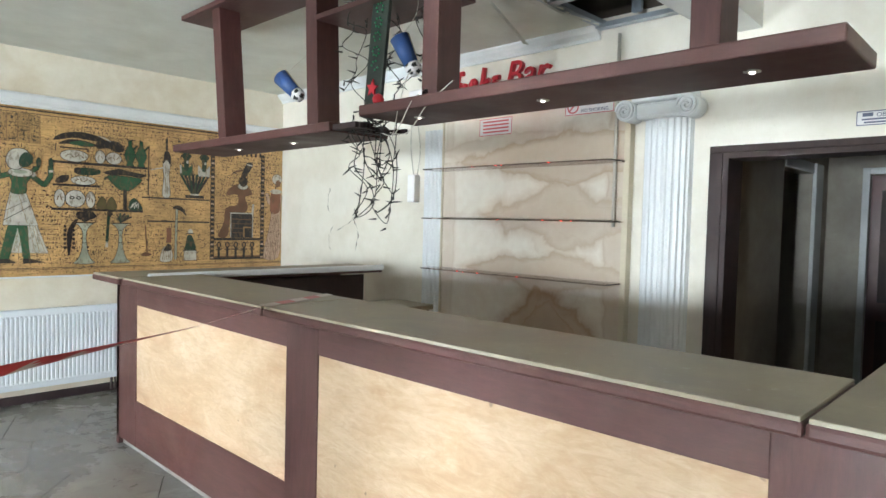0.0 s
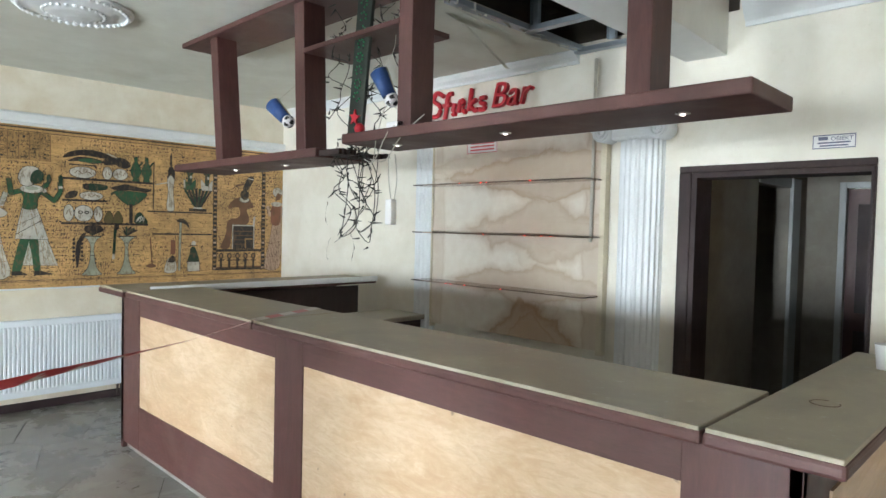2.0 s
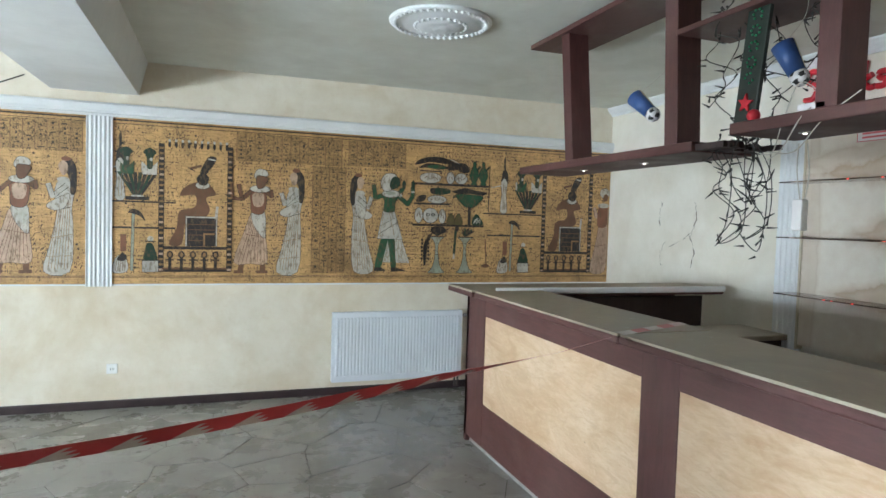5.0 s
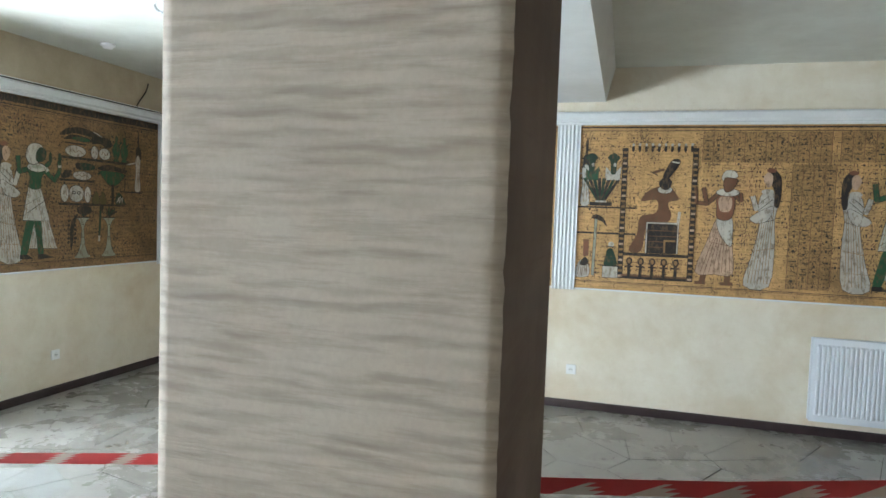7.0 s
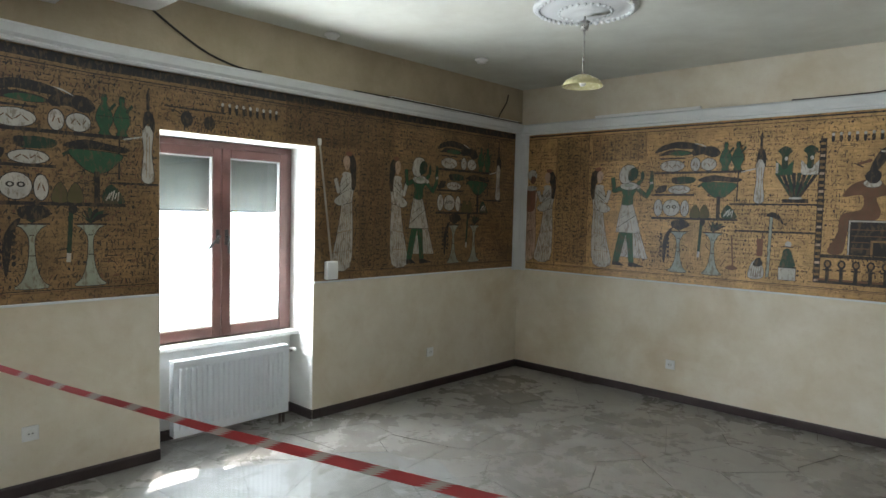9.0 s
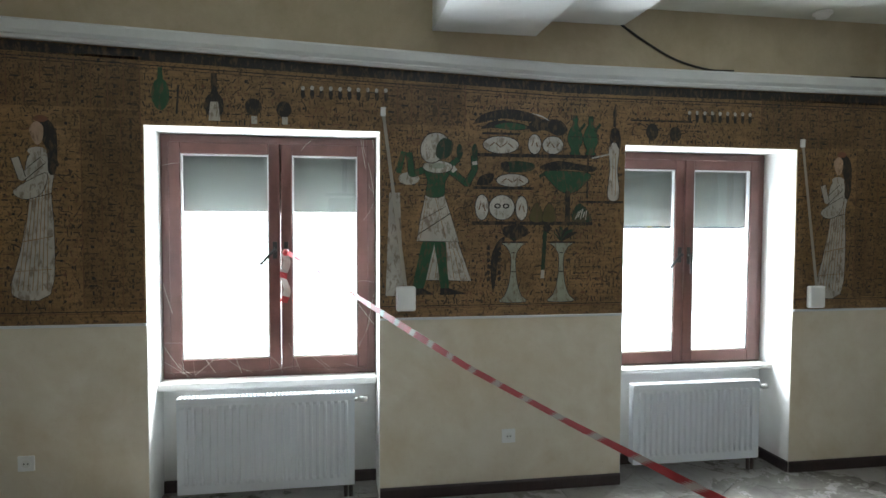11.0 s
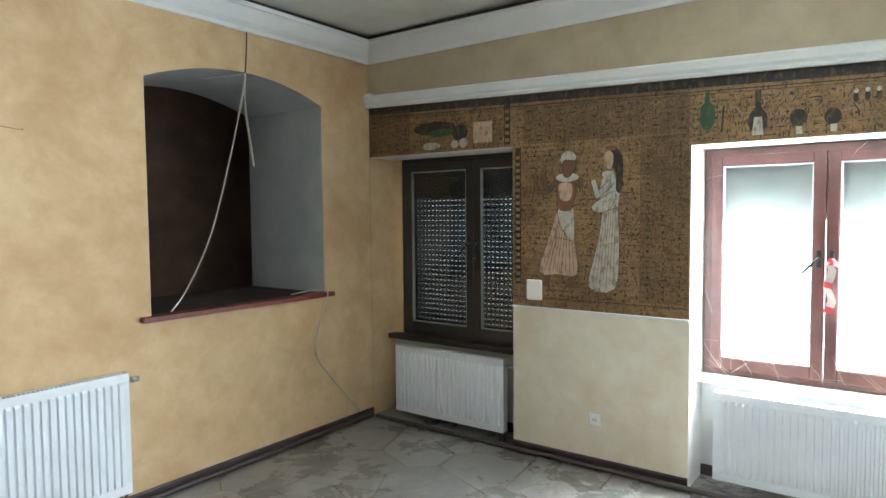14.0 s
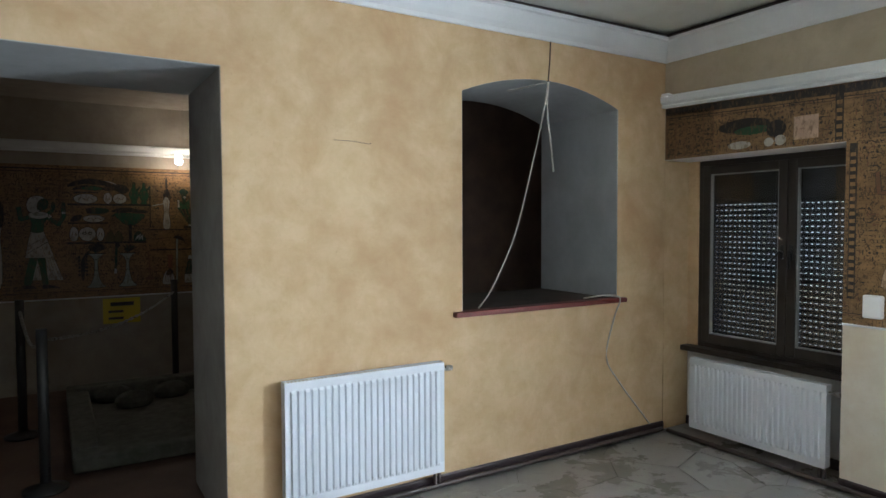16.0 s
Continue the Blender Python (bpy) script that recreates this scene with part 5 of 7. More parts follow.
def m_thin(m, s, right=True):
    def P(*q):
        return sm([(s + a, b) for a, b in q])
    it = lined("w", P((-0.034, 1.735), (0.034, 1.735), (0.022, 1.90), (0.032, 2.03), (0.0, 2.06), (-0.032, 2.03), (-0.024, 1.90)), 0.004)
    it += [("t", bar(s - 0.01, 1.75, s - 0.006, 2.0, 0.003)), ("t", bar(s + 0.012, 1.75, s + 0.01, 2.0, 0.003)), ("k", P((-0.03, 2.03), (-0.02, 2.13), (0.015, 2.145), (0.04, 2.09), (0.035, 2.02), (0.0, 2.07))), ("k", rc(s - 0.008, s + 0.010, 2.15, 2.23)), ("k", P((-0.012, 2.22), (0.012, 2.22), (0.004, 2.28))),
           ("w", bar(s - 0.03, 1.99, s - 0.14, 1.965, 0.010)), ("k", bar(s - 0.16, 2.18, s - 0.165, 1.73, 0.010)), ("k", rc(s - 0.22, s + (0.42 if right else 0.06), 1.703, 1.716))]
    m.shapes("printed_shape", it, "slender painted upright shape")
    if not right:
        return
    it = [("k", rc(s - 0.17, s + 0.42, 1.488, 1.503))] + lined("c", bar(s + 0.09, 1.14, s + 0.10, 1.62, 0.020), 0.003)
    it += [("k", P((0.06, 1.62), (0.10, 1.65), (0.16, 1.62), (0.19, 1.55), (0.15, 1.59), (0.10, 1.61))), ("r", rc(s + 0.005, s + 0.05, 1.30, 1.44))]
    it += lined("w", P((-0.05, 1.13), (0.05, 1.13), (0.06, 1.20), (0.02, 1.27), (-0.03, 1.24)), 0.003) + [("k", P((-0.02, 1.23), (0.02, 1.29), (0.055, 1.25), (0.03, 1.22)))] + hatch(s, 0.0, ((-0.03, 1.23), (0.05, 1.22), (-0.04, 1.14), (0.045, 1.14)), 5, "b", 0.004)
    it += lined("w", rc(s + 0.17, s + 0.29, 1.13, 1.23), 0.005) + [("k", rc(s + 0.17, s + 0.29, 1.222, 1.235)), ("d", P((0.18, 1.235), (0.28, 1.235), (0.27, 1.30), (0.24, 1.37), (0.20, 1.36), (0.19, 1.30))), ("w", el(s + 0.23, 1.405, 0.024, 0.024)), ("k", bar(s + 0.19, 1.385, s + 0.27, 1.385, 0.008)), ("b", bar(s - 0.19, 1.46, s - 0.17, 1.20, 0.012)), ("b", P((-0.23, 1.19), (-0.18, 1.215), (-0.13, 1.19), (-0.18, 1.175)))]
    m.shapes("printed_shape", it, "small painted pole, jar and pale block")


def m_vases(m, s):
    def P(*q):
        return sm([(s + a, b) for a, b in q])
    it = [("k", rc(s - 0.09, s + 0.09, 1.722, 1.752)), ("w", P((-0.045, 1.752), (0.045, 1.752), (0.02, 1.775), (-0.02, 1.775)))]
    for k in range(8):
        a = -0.14 + 0.04 * k
        it.append(("k" if k % 2 else "d", [(s + a * 0.2 - 0.010, 1.765), (s + a * 0.2 + 0.010, 1.765), (s + a + 0.014, 1.95), (s + a - 0.014, 1.95)]))
    for a, c in ((-0.085, "g"), (0.09, "w")):
        it += lined(c, [(s + a - 0.055, 1.935), (s + a + 0.055, 1.935), (s + a + 0.06, 2.045), (s + a + 0.02, 2.00), (s + a - 0.02, 2.00), (s + a - 0.06, 2.045)], 0.003)
        it += [("d", P((a - 0.02, 1.99), (a + 0.02, 1.99), (a + 0.026, 2.08), (a + 0.05, 2.12), (a, 2.155), (a - 0.05, 2.12), (a - 0.022, 2.08))), ("w", bar(s + a - 0.052, 1.95, s + a - 0.054, 2.03, 0.018)), ("w", el(s + a + 0.01, 2.06, 0.012, 0.016))]
    m.shapes("printed_shape", it, "pair of painted green vases on a dark base")


def m_throne(m, s, clip=9.0):
    """A framed panel between two chequered bars, with a row of loops below."""
    it = []
    for a in (0.0, 0.54):
        if s + a < clip:
            it.append(("k", rc(s + a - 0.022, s + a + 0.022, 1.13, 2.20)))
            for k in range(24):
                it.append(("t" if k % 3 else "p", rc(s + a - 0.016, s + a + 0.016, 1.14 + 0.044 * k, 1.158 + 0.044 * k)))
    e = min(s + 0.54, clip)
    m.shapes("printed_shape", it, "dark chequered painted bar")
    it = [("k", rc(s, e, 1.32, 1.345)), ("k", rc(s, e, 1.13, 1.15)), ("b", rc(s + 0.01, e - 0.01, 1.15, 1.165))]
    k = 0
    while s + 0.07 + 0.09 * k < e - 0.03:
        c = s + 0.07 + 0.09 * k
        it += [("k", rc(c - 0.012, c + 0.012, 1.15, 1.25)), ("k", el(c, 1.275, 0.026, 0.032)), ("t", el(c, 1.275, 0.014, 0.02)), ("k", rc(c - 0.03, c + 0.03, 1.225, 1.237))]
        k += 1
    m.shapes("printed_shape", it, "painted row of dark loops")
    if clip > s + 0.5:
        def P(*q):
            return sm([(s + u, v) for u, v in q])
        it = [("b", P((0.06, 1.365), (0.16, 1.365), (0.20, 1.58), (0.34, 1.60), (0.38, 1.66), (0.35, 1.76), (0.43, 1.79), (0.37, 1.88), (0.32, 1.90), (0.20, 1.86), (0.14, 1.77), (0.26, 1.78), (0.26, 1.68), (0.14, 1.64), (0.12, 1.50)))]
        it += lined("w", rc(s + 0.19, s + 0.44, 1.35, 1.60), 0.004) + [("k", rc(s + 0.20, s + 0.43, 1.35, 1.588))]
        it += [("b", rc(s + 0.21, s + 0.42, 1.395 + 0.045 * j, 1.401 + 0.045 * j)) for j in range(4)] + [("t", rc(s + 0.33, s + 0.42, 1.355, 1.46)), ("k", rc(s + 0.345, s + 0.42, 1.355, 1.445)), ("w", bar(s + 0.43, 1.58, s + 0.44, 1.69, 0.022))]
        it += lined("w", el(s + 0.32, 1.865, 0.055, 0.03), 0.003) + [("k", P((0.27, 1.92), (0.32, 1.97), (0.37, 1.93), (0.35, 1.87), (0.30, 1.87))), ("k", P((0.30, 1.96), (0.34, 1.95), (0.43, 2.09), (0.37, 2.11), (0.32, 2.03))), ("w", bar(s + 0.36, 2.09, s + 0.42, 2.08, 0.012)), ("b", bar(s + 0.22, 2.0, s + 0.31, 2.03, 0.02)), ("k", bar(s + 0.20, 2.01, s + 0.26, 1.98, 0.008))]
        m.shapes("printed_shape", it, "brown painted block with a dark framed square")
        m_dots(m, s + 0.06, 10, 2.225)


def m_dots(m, s, n=9, z=2.27):
    it = []
    for k in range(n):
        it += [("k", el(s + 0.05 * k, z - 0.03, 0.012, 0.03, 8)), ("w", el(s + 0.05 * k, z + 0.002 * (k % 2), 0.011, 0.013, 8))]
    m.shapes("printed_shape", it, "row of small pale painted dots")


def m_text(m, s0, s1, z0, z1):
    """Columns of small signs, darker than the rest."""
    m.shapes("printed_sign_column", [("txt", rc(s0, s1, z0, z1))], "dense columns of small dark signs")
    it = []
    n = max(1, int((s1 - s0) / 0.075))
    for k in range(n + 1):
        it.append(("b", rc(s0 + (s1 - s0) * k / n - 0.002, s0 + (s1 - s0) * k / n + 0.002, z0, z1)))
    rng = random.Random(int(s0 * 100) + 7)
    for k in range(n):
        z = z0 + 0.02
        while z < z1 - 0.03:
            c = s0 + (s1 - s0) * (k + 0.5) / n
            w, h = rng.uniform(0.006, 0.026), rng.uniform(0.003, 0.010)
            if rng.random() < 0.5:
                it.append(("k", rc(c - w, c + w, z, z + h)))
            else:
                it.append(("k", rc(c - w * 0.4, c + w * 0.3, z, z + h * 2.2)))
            z += rng.uniform(0.028, 0.05)
    # small signs stay in one part
    bm = B()
    for i, (col, pts) in enumerate(it):
        f = bm.faces.new([bm.verts.new(m.at(s, z, 0.0056 + 0.0001 * (i % 3))) for s, z in pts])
        f.material_index = 0 if col == "k" else 1
    part("sign_print", bm, (INK["k"], INK["b"]), m.root)["kind"] = "stuff"


def m_signs(m, s0, s1, z0, z1, seed, cover=0.62, bold=1.0):
    """The small printed signs that fill the whole paper, too small to pick apart."""
    rng = random.Random(seed)
    verts, faces, mi = [], [], []
    z = z0 + 0.01
    while z < z1 - 0.03:
        h = rng.uniform(0.022, 0.036)
        s = s0 + 0.01
        while s < s1 - 0.03:
            if noise.noise(Vector((s * 2.3, z * 2.3, seed))) * 1.6 + rng.uniform(-0.45, 0.45) < cover - 0.55:
                k = rng.random()
                if k < 0.34:
                    q = rc(s, s + rng.uniform(0.010, 0.030), z + h * 0.4, z + h * 0.4 + rng.uniform(0.003, 0.006) * bold)
                elif k < 0.62:
                    w = rng.uniform(0.003, 0.006) * bold
                    q = rc(s, s + w, z, z + h * rng.uniform(0.5, 0.95))
                elif k < 0.85:
                    q = bar(s, z, s + rng.uniform(-0.012, 0.022), z + h * 0.9, rng.uniform(0.003, 0.006) * bold)
                else:
                    q = el(s + 0.008, z + h * 0.5, rng.uniform(0.005, 0.010), rng.uniform(0.005, 0.011), 6)
                n = len(verts)
                verts += [m.at(a, b, 0.0046) for a, b in q]
                faces.append(tuple(range(n, n + len(q))))
                mi.append(0 if rng.random() < 0.7 else 1)
            s += rng.uniform(0.011, 0.034)
        z += h + rng.uniform(0.002, 0.010)
    # bolder marks and curls among them
    for _ in range(int((s1 - s0) * (z1 - z0) * 60)):
        s, z = rng.uniform(s0 + 0.04, s1 - 0.04), rng.uniform(z0 + 0.02, z1 - 0.07)
        a, l, w = rng.choice((0.0, 0.0, 1.57, 1.57, 0.7, 2.4)) + rng.uniform(-0.2, 0.2), rng.uniform(0.02, 0.07), rng.uniform(0.0025, 0.0055) * bold
        px, pz = s, z
        for k in range(3):
            qx, qz = px + math.cos(a) * l / 3, pz + math.sin(a) * l / 3
            if not (s0 < qx < s1 and z0 < qz < z1):
                break
            n = len(verts)
            verts += [m.at(u, v, 0.0049) for u, v in bar(px, pz, qx, qz, w)]
            faces.append((n, n + 1, n + 2, n + 3))
            mi.append(0 if l > 0.045 else 1)
            px, pz, a = qx, qz, a + rng.uniform(-0.6, 0.6)
    me = bpy.data.meshes.new("fine_print")
    me.from_pydata(verts, [], faces)
    me.materials.append(INK["k"])
    me.materials.append(INK["b"])
    me.polygons.foreach_set("material_index", mi)
    ob = new("fine_print", me)
    ob.parent = m.root
    ob.matrix_parent_inverse = Matrix.Translation(-m.root.location)
    ob["kind"] = "stuff"


def m_border(m, s0, s1, zt=2.375, zb=1.04, rise=0.0):
    def lift(s):
        return rail_lift(s) if rise else 0.0
    it = []
    for z, w in ((zt - 0.015, 0.012), (zt - 0.04, 0.005)) if not rise else ((zt - 0.045, 0.055), (zt - 0.07, 0.006), (zt - 0.085, 0.003)):
        it.append(("k", [(s0, z + lift(s0)), (s1, z + lift(s1)), (s1, z + w + lift(s1)), (s0, z + w + lift(s0))]))
    if zb:
        it += [("k", rc(s0, s1, zb + 0.062, zb + 0.067)), ("b", rc(s0, s1, zb + 0.052, zb + 0.056))]
    m.shapes("printed_border", it, "dark border lines of the print")


Z0A, Z1A = 1.030, 2.384
mur = Mural("mural", "gold-brown papyrus print with green and white shapes, white rails around", "A", -1.003, XE - 0.004, Z0A, Z1A)
m_border(mur, -1.0, XE - 0.006, 2.375, Z0A)
m_signs(mur, -1.0, XE - 0.01, 1.11, 2.33, 11)
m_vases(mur, -0.82)
m_thin(mur, -0.99 + 0.04)
m_throne(mur, -0.64)
m_text(mur, -0.05, 0.86, 2.09, 2.33)
m_text(mur, 0.60, 0.90, 1.12, 2.08)
m_pair(mur, 0.13)
m_robe(mur, 1.04, "w", True, 1.14, 0.88, -0.02)
m_text(mur, 0.92, 1.46, 2.10, 2.33)
m_green(mur, 1.31)
m_table(mur, 1.55)
m_thin(mur, 2.48)
m_vases(mur, 2.75)
m_throne(mur, 2.93)
m_robe(mur, 3.62, "p", False, 1.14, 0.86, 0.0)

mur = Mural("mural", "gold-brown papyrus print with green and white shapes beside the corner", "A", XW + 0.105, -1.198, Z0A, Z1A)
m_border(mur, XW + 0.11, -1.2, 2.375, Z0A)
m_signs(mur, XW + 0.11, -1.2, 1.11, 2.33, 12)
m_robe(mur, -4.78, "w", True)
m_robe(mur, -4.98, "p", False)
m_text(mur, -4.68, -4.32, 1.12, 2.33)
m_robe(mur, -4.19, "w", True, 1.14, 0.88, -0.02)
m_green(mur, -3.91)
m_text(mur, -4.28, -3.75, 2.09, 2.33)
m_table(mur, -3.67)
m_thin(mur, -2.80)
m_vases(mur, -2.54)
m_throne(mur, -2.37)
m_pair(mur, -1.66)
m_text(mur, -1.80, -1.22, 2.09, 2.33)

Z0B, Z1B = 1.045, 2.400
W_ = [(YS + 0.005, WIN[0][1], WIN[0][2]), (WIN[0][1], WIN[1][0], Z0B), (WIN[1][0], WIN[1][1], WIN[1][2]), (WIN[1][1], WIN[2][0], Z0B), (WIN[2][0], WIN[2][1], WIN[2][2]), (WIN[2][1], YN - 0.105, Z0B)]
# the backlit window wall takes the shaded paper
mur = Mural("mural", "papyrus print darkened for its backlit wall, green and white shapes around the windows", "B", YS, YN - 0.1, Z0B, Z1B, RAIL_RISE, W_, M_PAPDUSK)
m_border(mur, YS + 0.01, RAIL_BEND, 2.385, 0, RAIL_RISE)
m_border(mur, RAIL_BEND, YN - 0.11, 2.385, 0, RAIL_RISE)
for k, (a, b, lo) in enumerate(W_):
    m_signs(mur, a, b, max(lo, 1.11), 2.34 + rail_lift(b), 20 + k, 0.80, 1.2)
for a, b in ((WIN[0][1], WIN[1][0]), (WIN[1][1], WIN[2][0]), (WIN[2][1], YN - 0.11)):
    mur.shapes("printed_border", [("k", rc(a, b, Z0B + 0.062, Z0B + 0.067)), ("b", rc(a, b, Z0B + 0.052, Z0B + 0.056))])
mur.shapes("printed_shape", [("k", el(-2.02, 2.35, 0.20, 0.05)), ("g", el(-1.95, 2.31, 0.14, 0.03)), ("k", el(-1.78, 2.30, 0.07, 0.06)), ("w", el(-2.05, 2.215, 0.09, 0.028)), ("w", el(-1.83, 2.215, 0.035, 0.03)), ("w", el(-1.75, 2.22, 0.04, 0.035)), ("p", rc(-1.66, -1.50, 2.21, 2.36))], "dark painted dishes above the window")
mur.shapes("printed_shape", [("k", rc(-1.40, -1.35, 2.18, 2.47))] + [("t", rc(-1.392, -1.358, 2.20 + 0.05 * k, 2.225 + 0.05 * k)) for k in range(5)])
mur.shapes("printed_shape", [("k", rc(-1.31, -1.265, 1.20, 2.15))] + [("t", rc(-1.303, -1.272, 1.215 + 0.045 * k, 1.238 + 0.045 * k)) for k in range(20)], "dark chequered painted bar")
m_text(mur, YS + 0.02, -2.26, 2.18, 2.52)
m_text(mur, -1.24, -0.13, 2.17, 2.44)
m_text(mur, -0.42, -0.13, 1.13, 2.16)
m_pair(mur, -0.93, 1.205)
mur.shapes("printed_shape", [("g", el(-0.03, 2.25, 0.045, 0.085)), ("g", tz(-0.03, 0.015, 0.01, 2.32, 2.39)), ("k", bar(0.05, 2.15, 0.06, 2.30, 0.01)), ("k", el(0.24, 2.20, 0.05, 0.07)), ("w", tz(0.24, 0.03, 0.02, 2.12, 2.22)), ("k", rc(0.225, 0.255, 2.26, 2.37)), ("k", el(0.44, 2.20, 0.045, 0.045)), ("k", el(0.60, 2.19, 0.04, 0.045)), ("w", rc(0.43, 0.46, 2.11, 2.15)), ("w", rc(0.59, 0.62, 2.11, 2.15))], "painted green jar and dark shapes above the window")
m_dots(mur, 0.70, 10, 2.31)
m_text(mur, 1.14, 1.60, 2.13, 2.36)
m_green(mur, 1.43, 1.175)
mur.shapes("printed_shape", [("w", tz(1.20, 0.05, 0.03, 1.17, 1.75)), ("w", el(1.28, 1.83, 0.06, 0.035)), ("g", bar(1.22, 1.86, 1.25, 1.98, 0.03))])
m_table(mur, 1.65)
m_thin(mur, 2.50, False)
mur.shapes("printed_shape", [("k", el(2.74, 2.13, 0.04, 0.05)), ("k", el(2.89, 2.12, 0.04, 0.045)), ("k", rc(2.60, 3.0, 2.19, 2.20))])
m_dots(mur, 2.98, 9, 2.25)
m_text(mur, 3.46, 4.5, 2.06, 2.35)
m_robe(mur, 4.0, "w", True)
m_text(mur, 4.14, 4.46, 1.12, 2.05)
m_robe(mur, 4.55, "w", True, 1.14, 0.88, -0.02)
m_green(mur, 4.79)
m_table(mur, 5.02)
m_thin(mur, 5.90, False)

mur = Mural("mural", "papyrus print darkened for the dim room, with dark green and pale shapes", "R", -5.0, 1.2, 0.93, 2.26, paper=M_PAPDUSK)
# seen from the other side, so the order runs the other way
mur.at = lambda s, z, d: (-s - 1.6, -6.7 + d, z - 0.10)
m_border(mur, -1.6, 3.0, 2.33, 1.03)
m_signs(mur, -1.6, 3.0, 1.11, 2.30, 31)
m_green(mur, -0.78)
m_table(mur, -0.52)
m_thin(mur, 0.40)
m_vases(mur, 0.66)
m_robe(mur, -1.15, "w", True)

# white slips under the murals
def slip(name, p0, p1, out, z):
    structure(name, sweep(B(), [(0, z - 0.014), (0.010, z - 0.014), (0.012, z - 0.004), (0.006, z), (0, z)], p0, p1, out), M_TRIM, "thin white strip under the mural", "moulding")

slip("slip_1", (-1.003, YN, 0), (XE, YN, 0), (0, -1, 0), Z0A)
slip("slip_2", (XW + 0.1, YN, 0), (-1.198, YN, 0), (0, -1, 0), Z0A)
slip("slip_3", (XW, WIN[0][1], 0), (XW, WIN[1][0], 0), (1, 0, 0), Z0B)
slip("slip_4", (XW, WIN[1][1], 0), (XW, WIN[2][0], 0), (1, 0, 0), Z0B)
slip("slip_5", (XW, WIN[2][1], 0), (XW, YN - 0.1, 0), (1, 0, 0), Z0B)
slip("slip_6", (-5.5, -6.7, 0), (1.4, -6.7, 0), (0, 1, 0), 0.93)


# ---- radiators ----
def radiator(lab, w, h, ribs, m, gap=0.22, deep=0.011):
    """A ribbed panel radiator; its back is at y = 0, its foot line at z = 0, it faces -y."""
    r = thing("radiator", lab, "radiator", "panel radiators")
    bm = B()
    d0, d1 = -0.062, -0.087
    mar = 0.028
    prof = [(-w / 2, d0 - 0.022)]
    p = (w - 2 * mar) / ribs
    for k in range(ribs):
        x = -w / 2 + mar + p * k
        prof += [(x + gap * p, d1 + deep), (x + (gap + 0.08) * p, d1 - 0.003), (x + (gap + 0.14) * p, d1 - 0.006), (x + (0.86 - gap) * p, d1 - 0.006), (x + (0.92 - gap) * p, d1 - 0.003), (x + (1 - gap) * p, d1 + deep)]
    prof += [(w / 2, d0 - 0.022)]
    zs = (0.045, 0.065, h - 0.062, h - 0.045)
    rows = []
    for i, z in enumerate(zs):
        flat = i in (0, 3)
        rows.append([bm.verts.new((x, d0 - 0.022 if flat else y, z)) for x, y in prof])
    for a, b in zip(rows, rows[1:]):
        for k in range(len(prof) - 1):
            bm.faces.new((a[k], a[k + 1], b[k + 1], b[k]))
    part("panel", bm, M_RAD, r)
    part("foot_rail", box(B(), -w / 2, w / 2, d0 - 0.022, d0 - 0.016, 0.0, 0.045), M_RAD, r)
    part("head_rail", box(B(), -w / 2, w / 2, d0 - 0.022, d0 - 0.016, h - 0.045, h - 0.006), M_RAD, r)
    part("water_channel", box(B(), -w / 2, w / 2, d0 - 0.012, d0, 0.01, h - 0.015), M_RAD, r)
    part("rear_panel", box(B(), -w / 2 + 0.01, w / 2 - 0.01, -0.034, -0.022, 0.01, h - 0.015), M_RAD, r)
    for s in (-1, 1):
        x = s * w / 2
        part("side_cover", box(B(), min(x, x - s * 0.006), max(x, x - s * 0.006), d0 - 0.018, -0.02, 0.004, h, 0.002), M_RAD, r)
    g = B()
    box(g, -w / 2 + 0.006, w / 2 - 0.006, d0 - 0.020, d0 - 0.012, h - 0.006, h)
    box(g, -w / 2 + 0.006, w / 2 - 0.006, -0.030, -0.022, h - 0.006, h)
    n = int(w / 0.022)
    for k in range(n):
        x = -w / 2 + 0.012 + (w - 0.024) * k / n
        box(g, x, x + 0.009, d0 - 0.012, -0.030, h - 0.005, h - 0.001)
    part("grille", g, M_RAD, r)
    v = B()
    cyl(v, (w / 2, -0.05, h - 0.05), (w / 2 + 0.03, -0.05, h - 0.05), 0.010)
    cyl(v, (w / 2 + 0.03, -0.05, h - 0.05), (w / 2 + 0.075, -0.05, h - 0.05), 0.019, 0.016)
    part("valve", v, M_CHROME, r, "dull metal valve")
    v = B()
    cyl(v, (w / 2 - 0.02, -0.05, 0.0), (w / 2 - 0.02, -0.05, -0.11), 0.011)
    cyl(v, (w / 2 - 0.05, -0.05, 0.0), (w / 2 - 0.05, -0.05, -0.11), 0.011)
    part("pipe", v, M_BROWNPIPE, r, "dark feed pipe")
    for s in (-0.35, 0.35):
        part("bracket", box(B(), s * w - 0.015, s * w + 0.015, -0.024, 0.0, h * 0.2, h * 0.8), M_RAD, r)
    r.matrix_basis = m
    return r

radiator("white ribbed panel radiator below the mural", 1.247, 0.635, 38, pose(1.415, YN - 0.02, 0.135), 0.12, 0.003)
radiator("white ribbed panel radiator on the ochre wall", 1.01, 0.69, 24, pose(-2.495, YS, 0.12, 0, 0, 180), 0.12, 0.008)
radiator("white ribbed panel radiator under the shuttered window", 1.03, 0.545, 25, pose(XW - 0.12, -1.955, 0.075, 0, 0, 90))
radiator("white ribbed panel radiator below a bright window", 0.965, 0.535, 23, pose(XW - 0.14, 0.495, 0.078, 0, 0, 90))
radiator("white ribbed panel radiator below a bright window", 0.86, 0.50, 21, pose(XW - 0.14, 3.115, 0.085, 0, 0, 90))


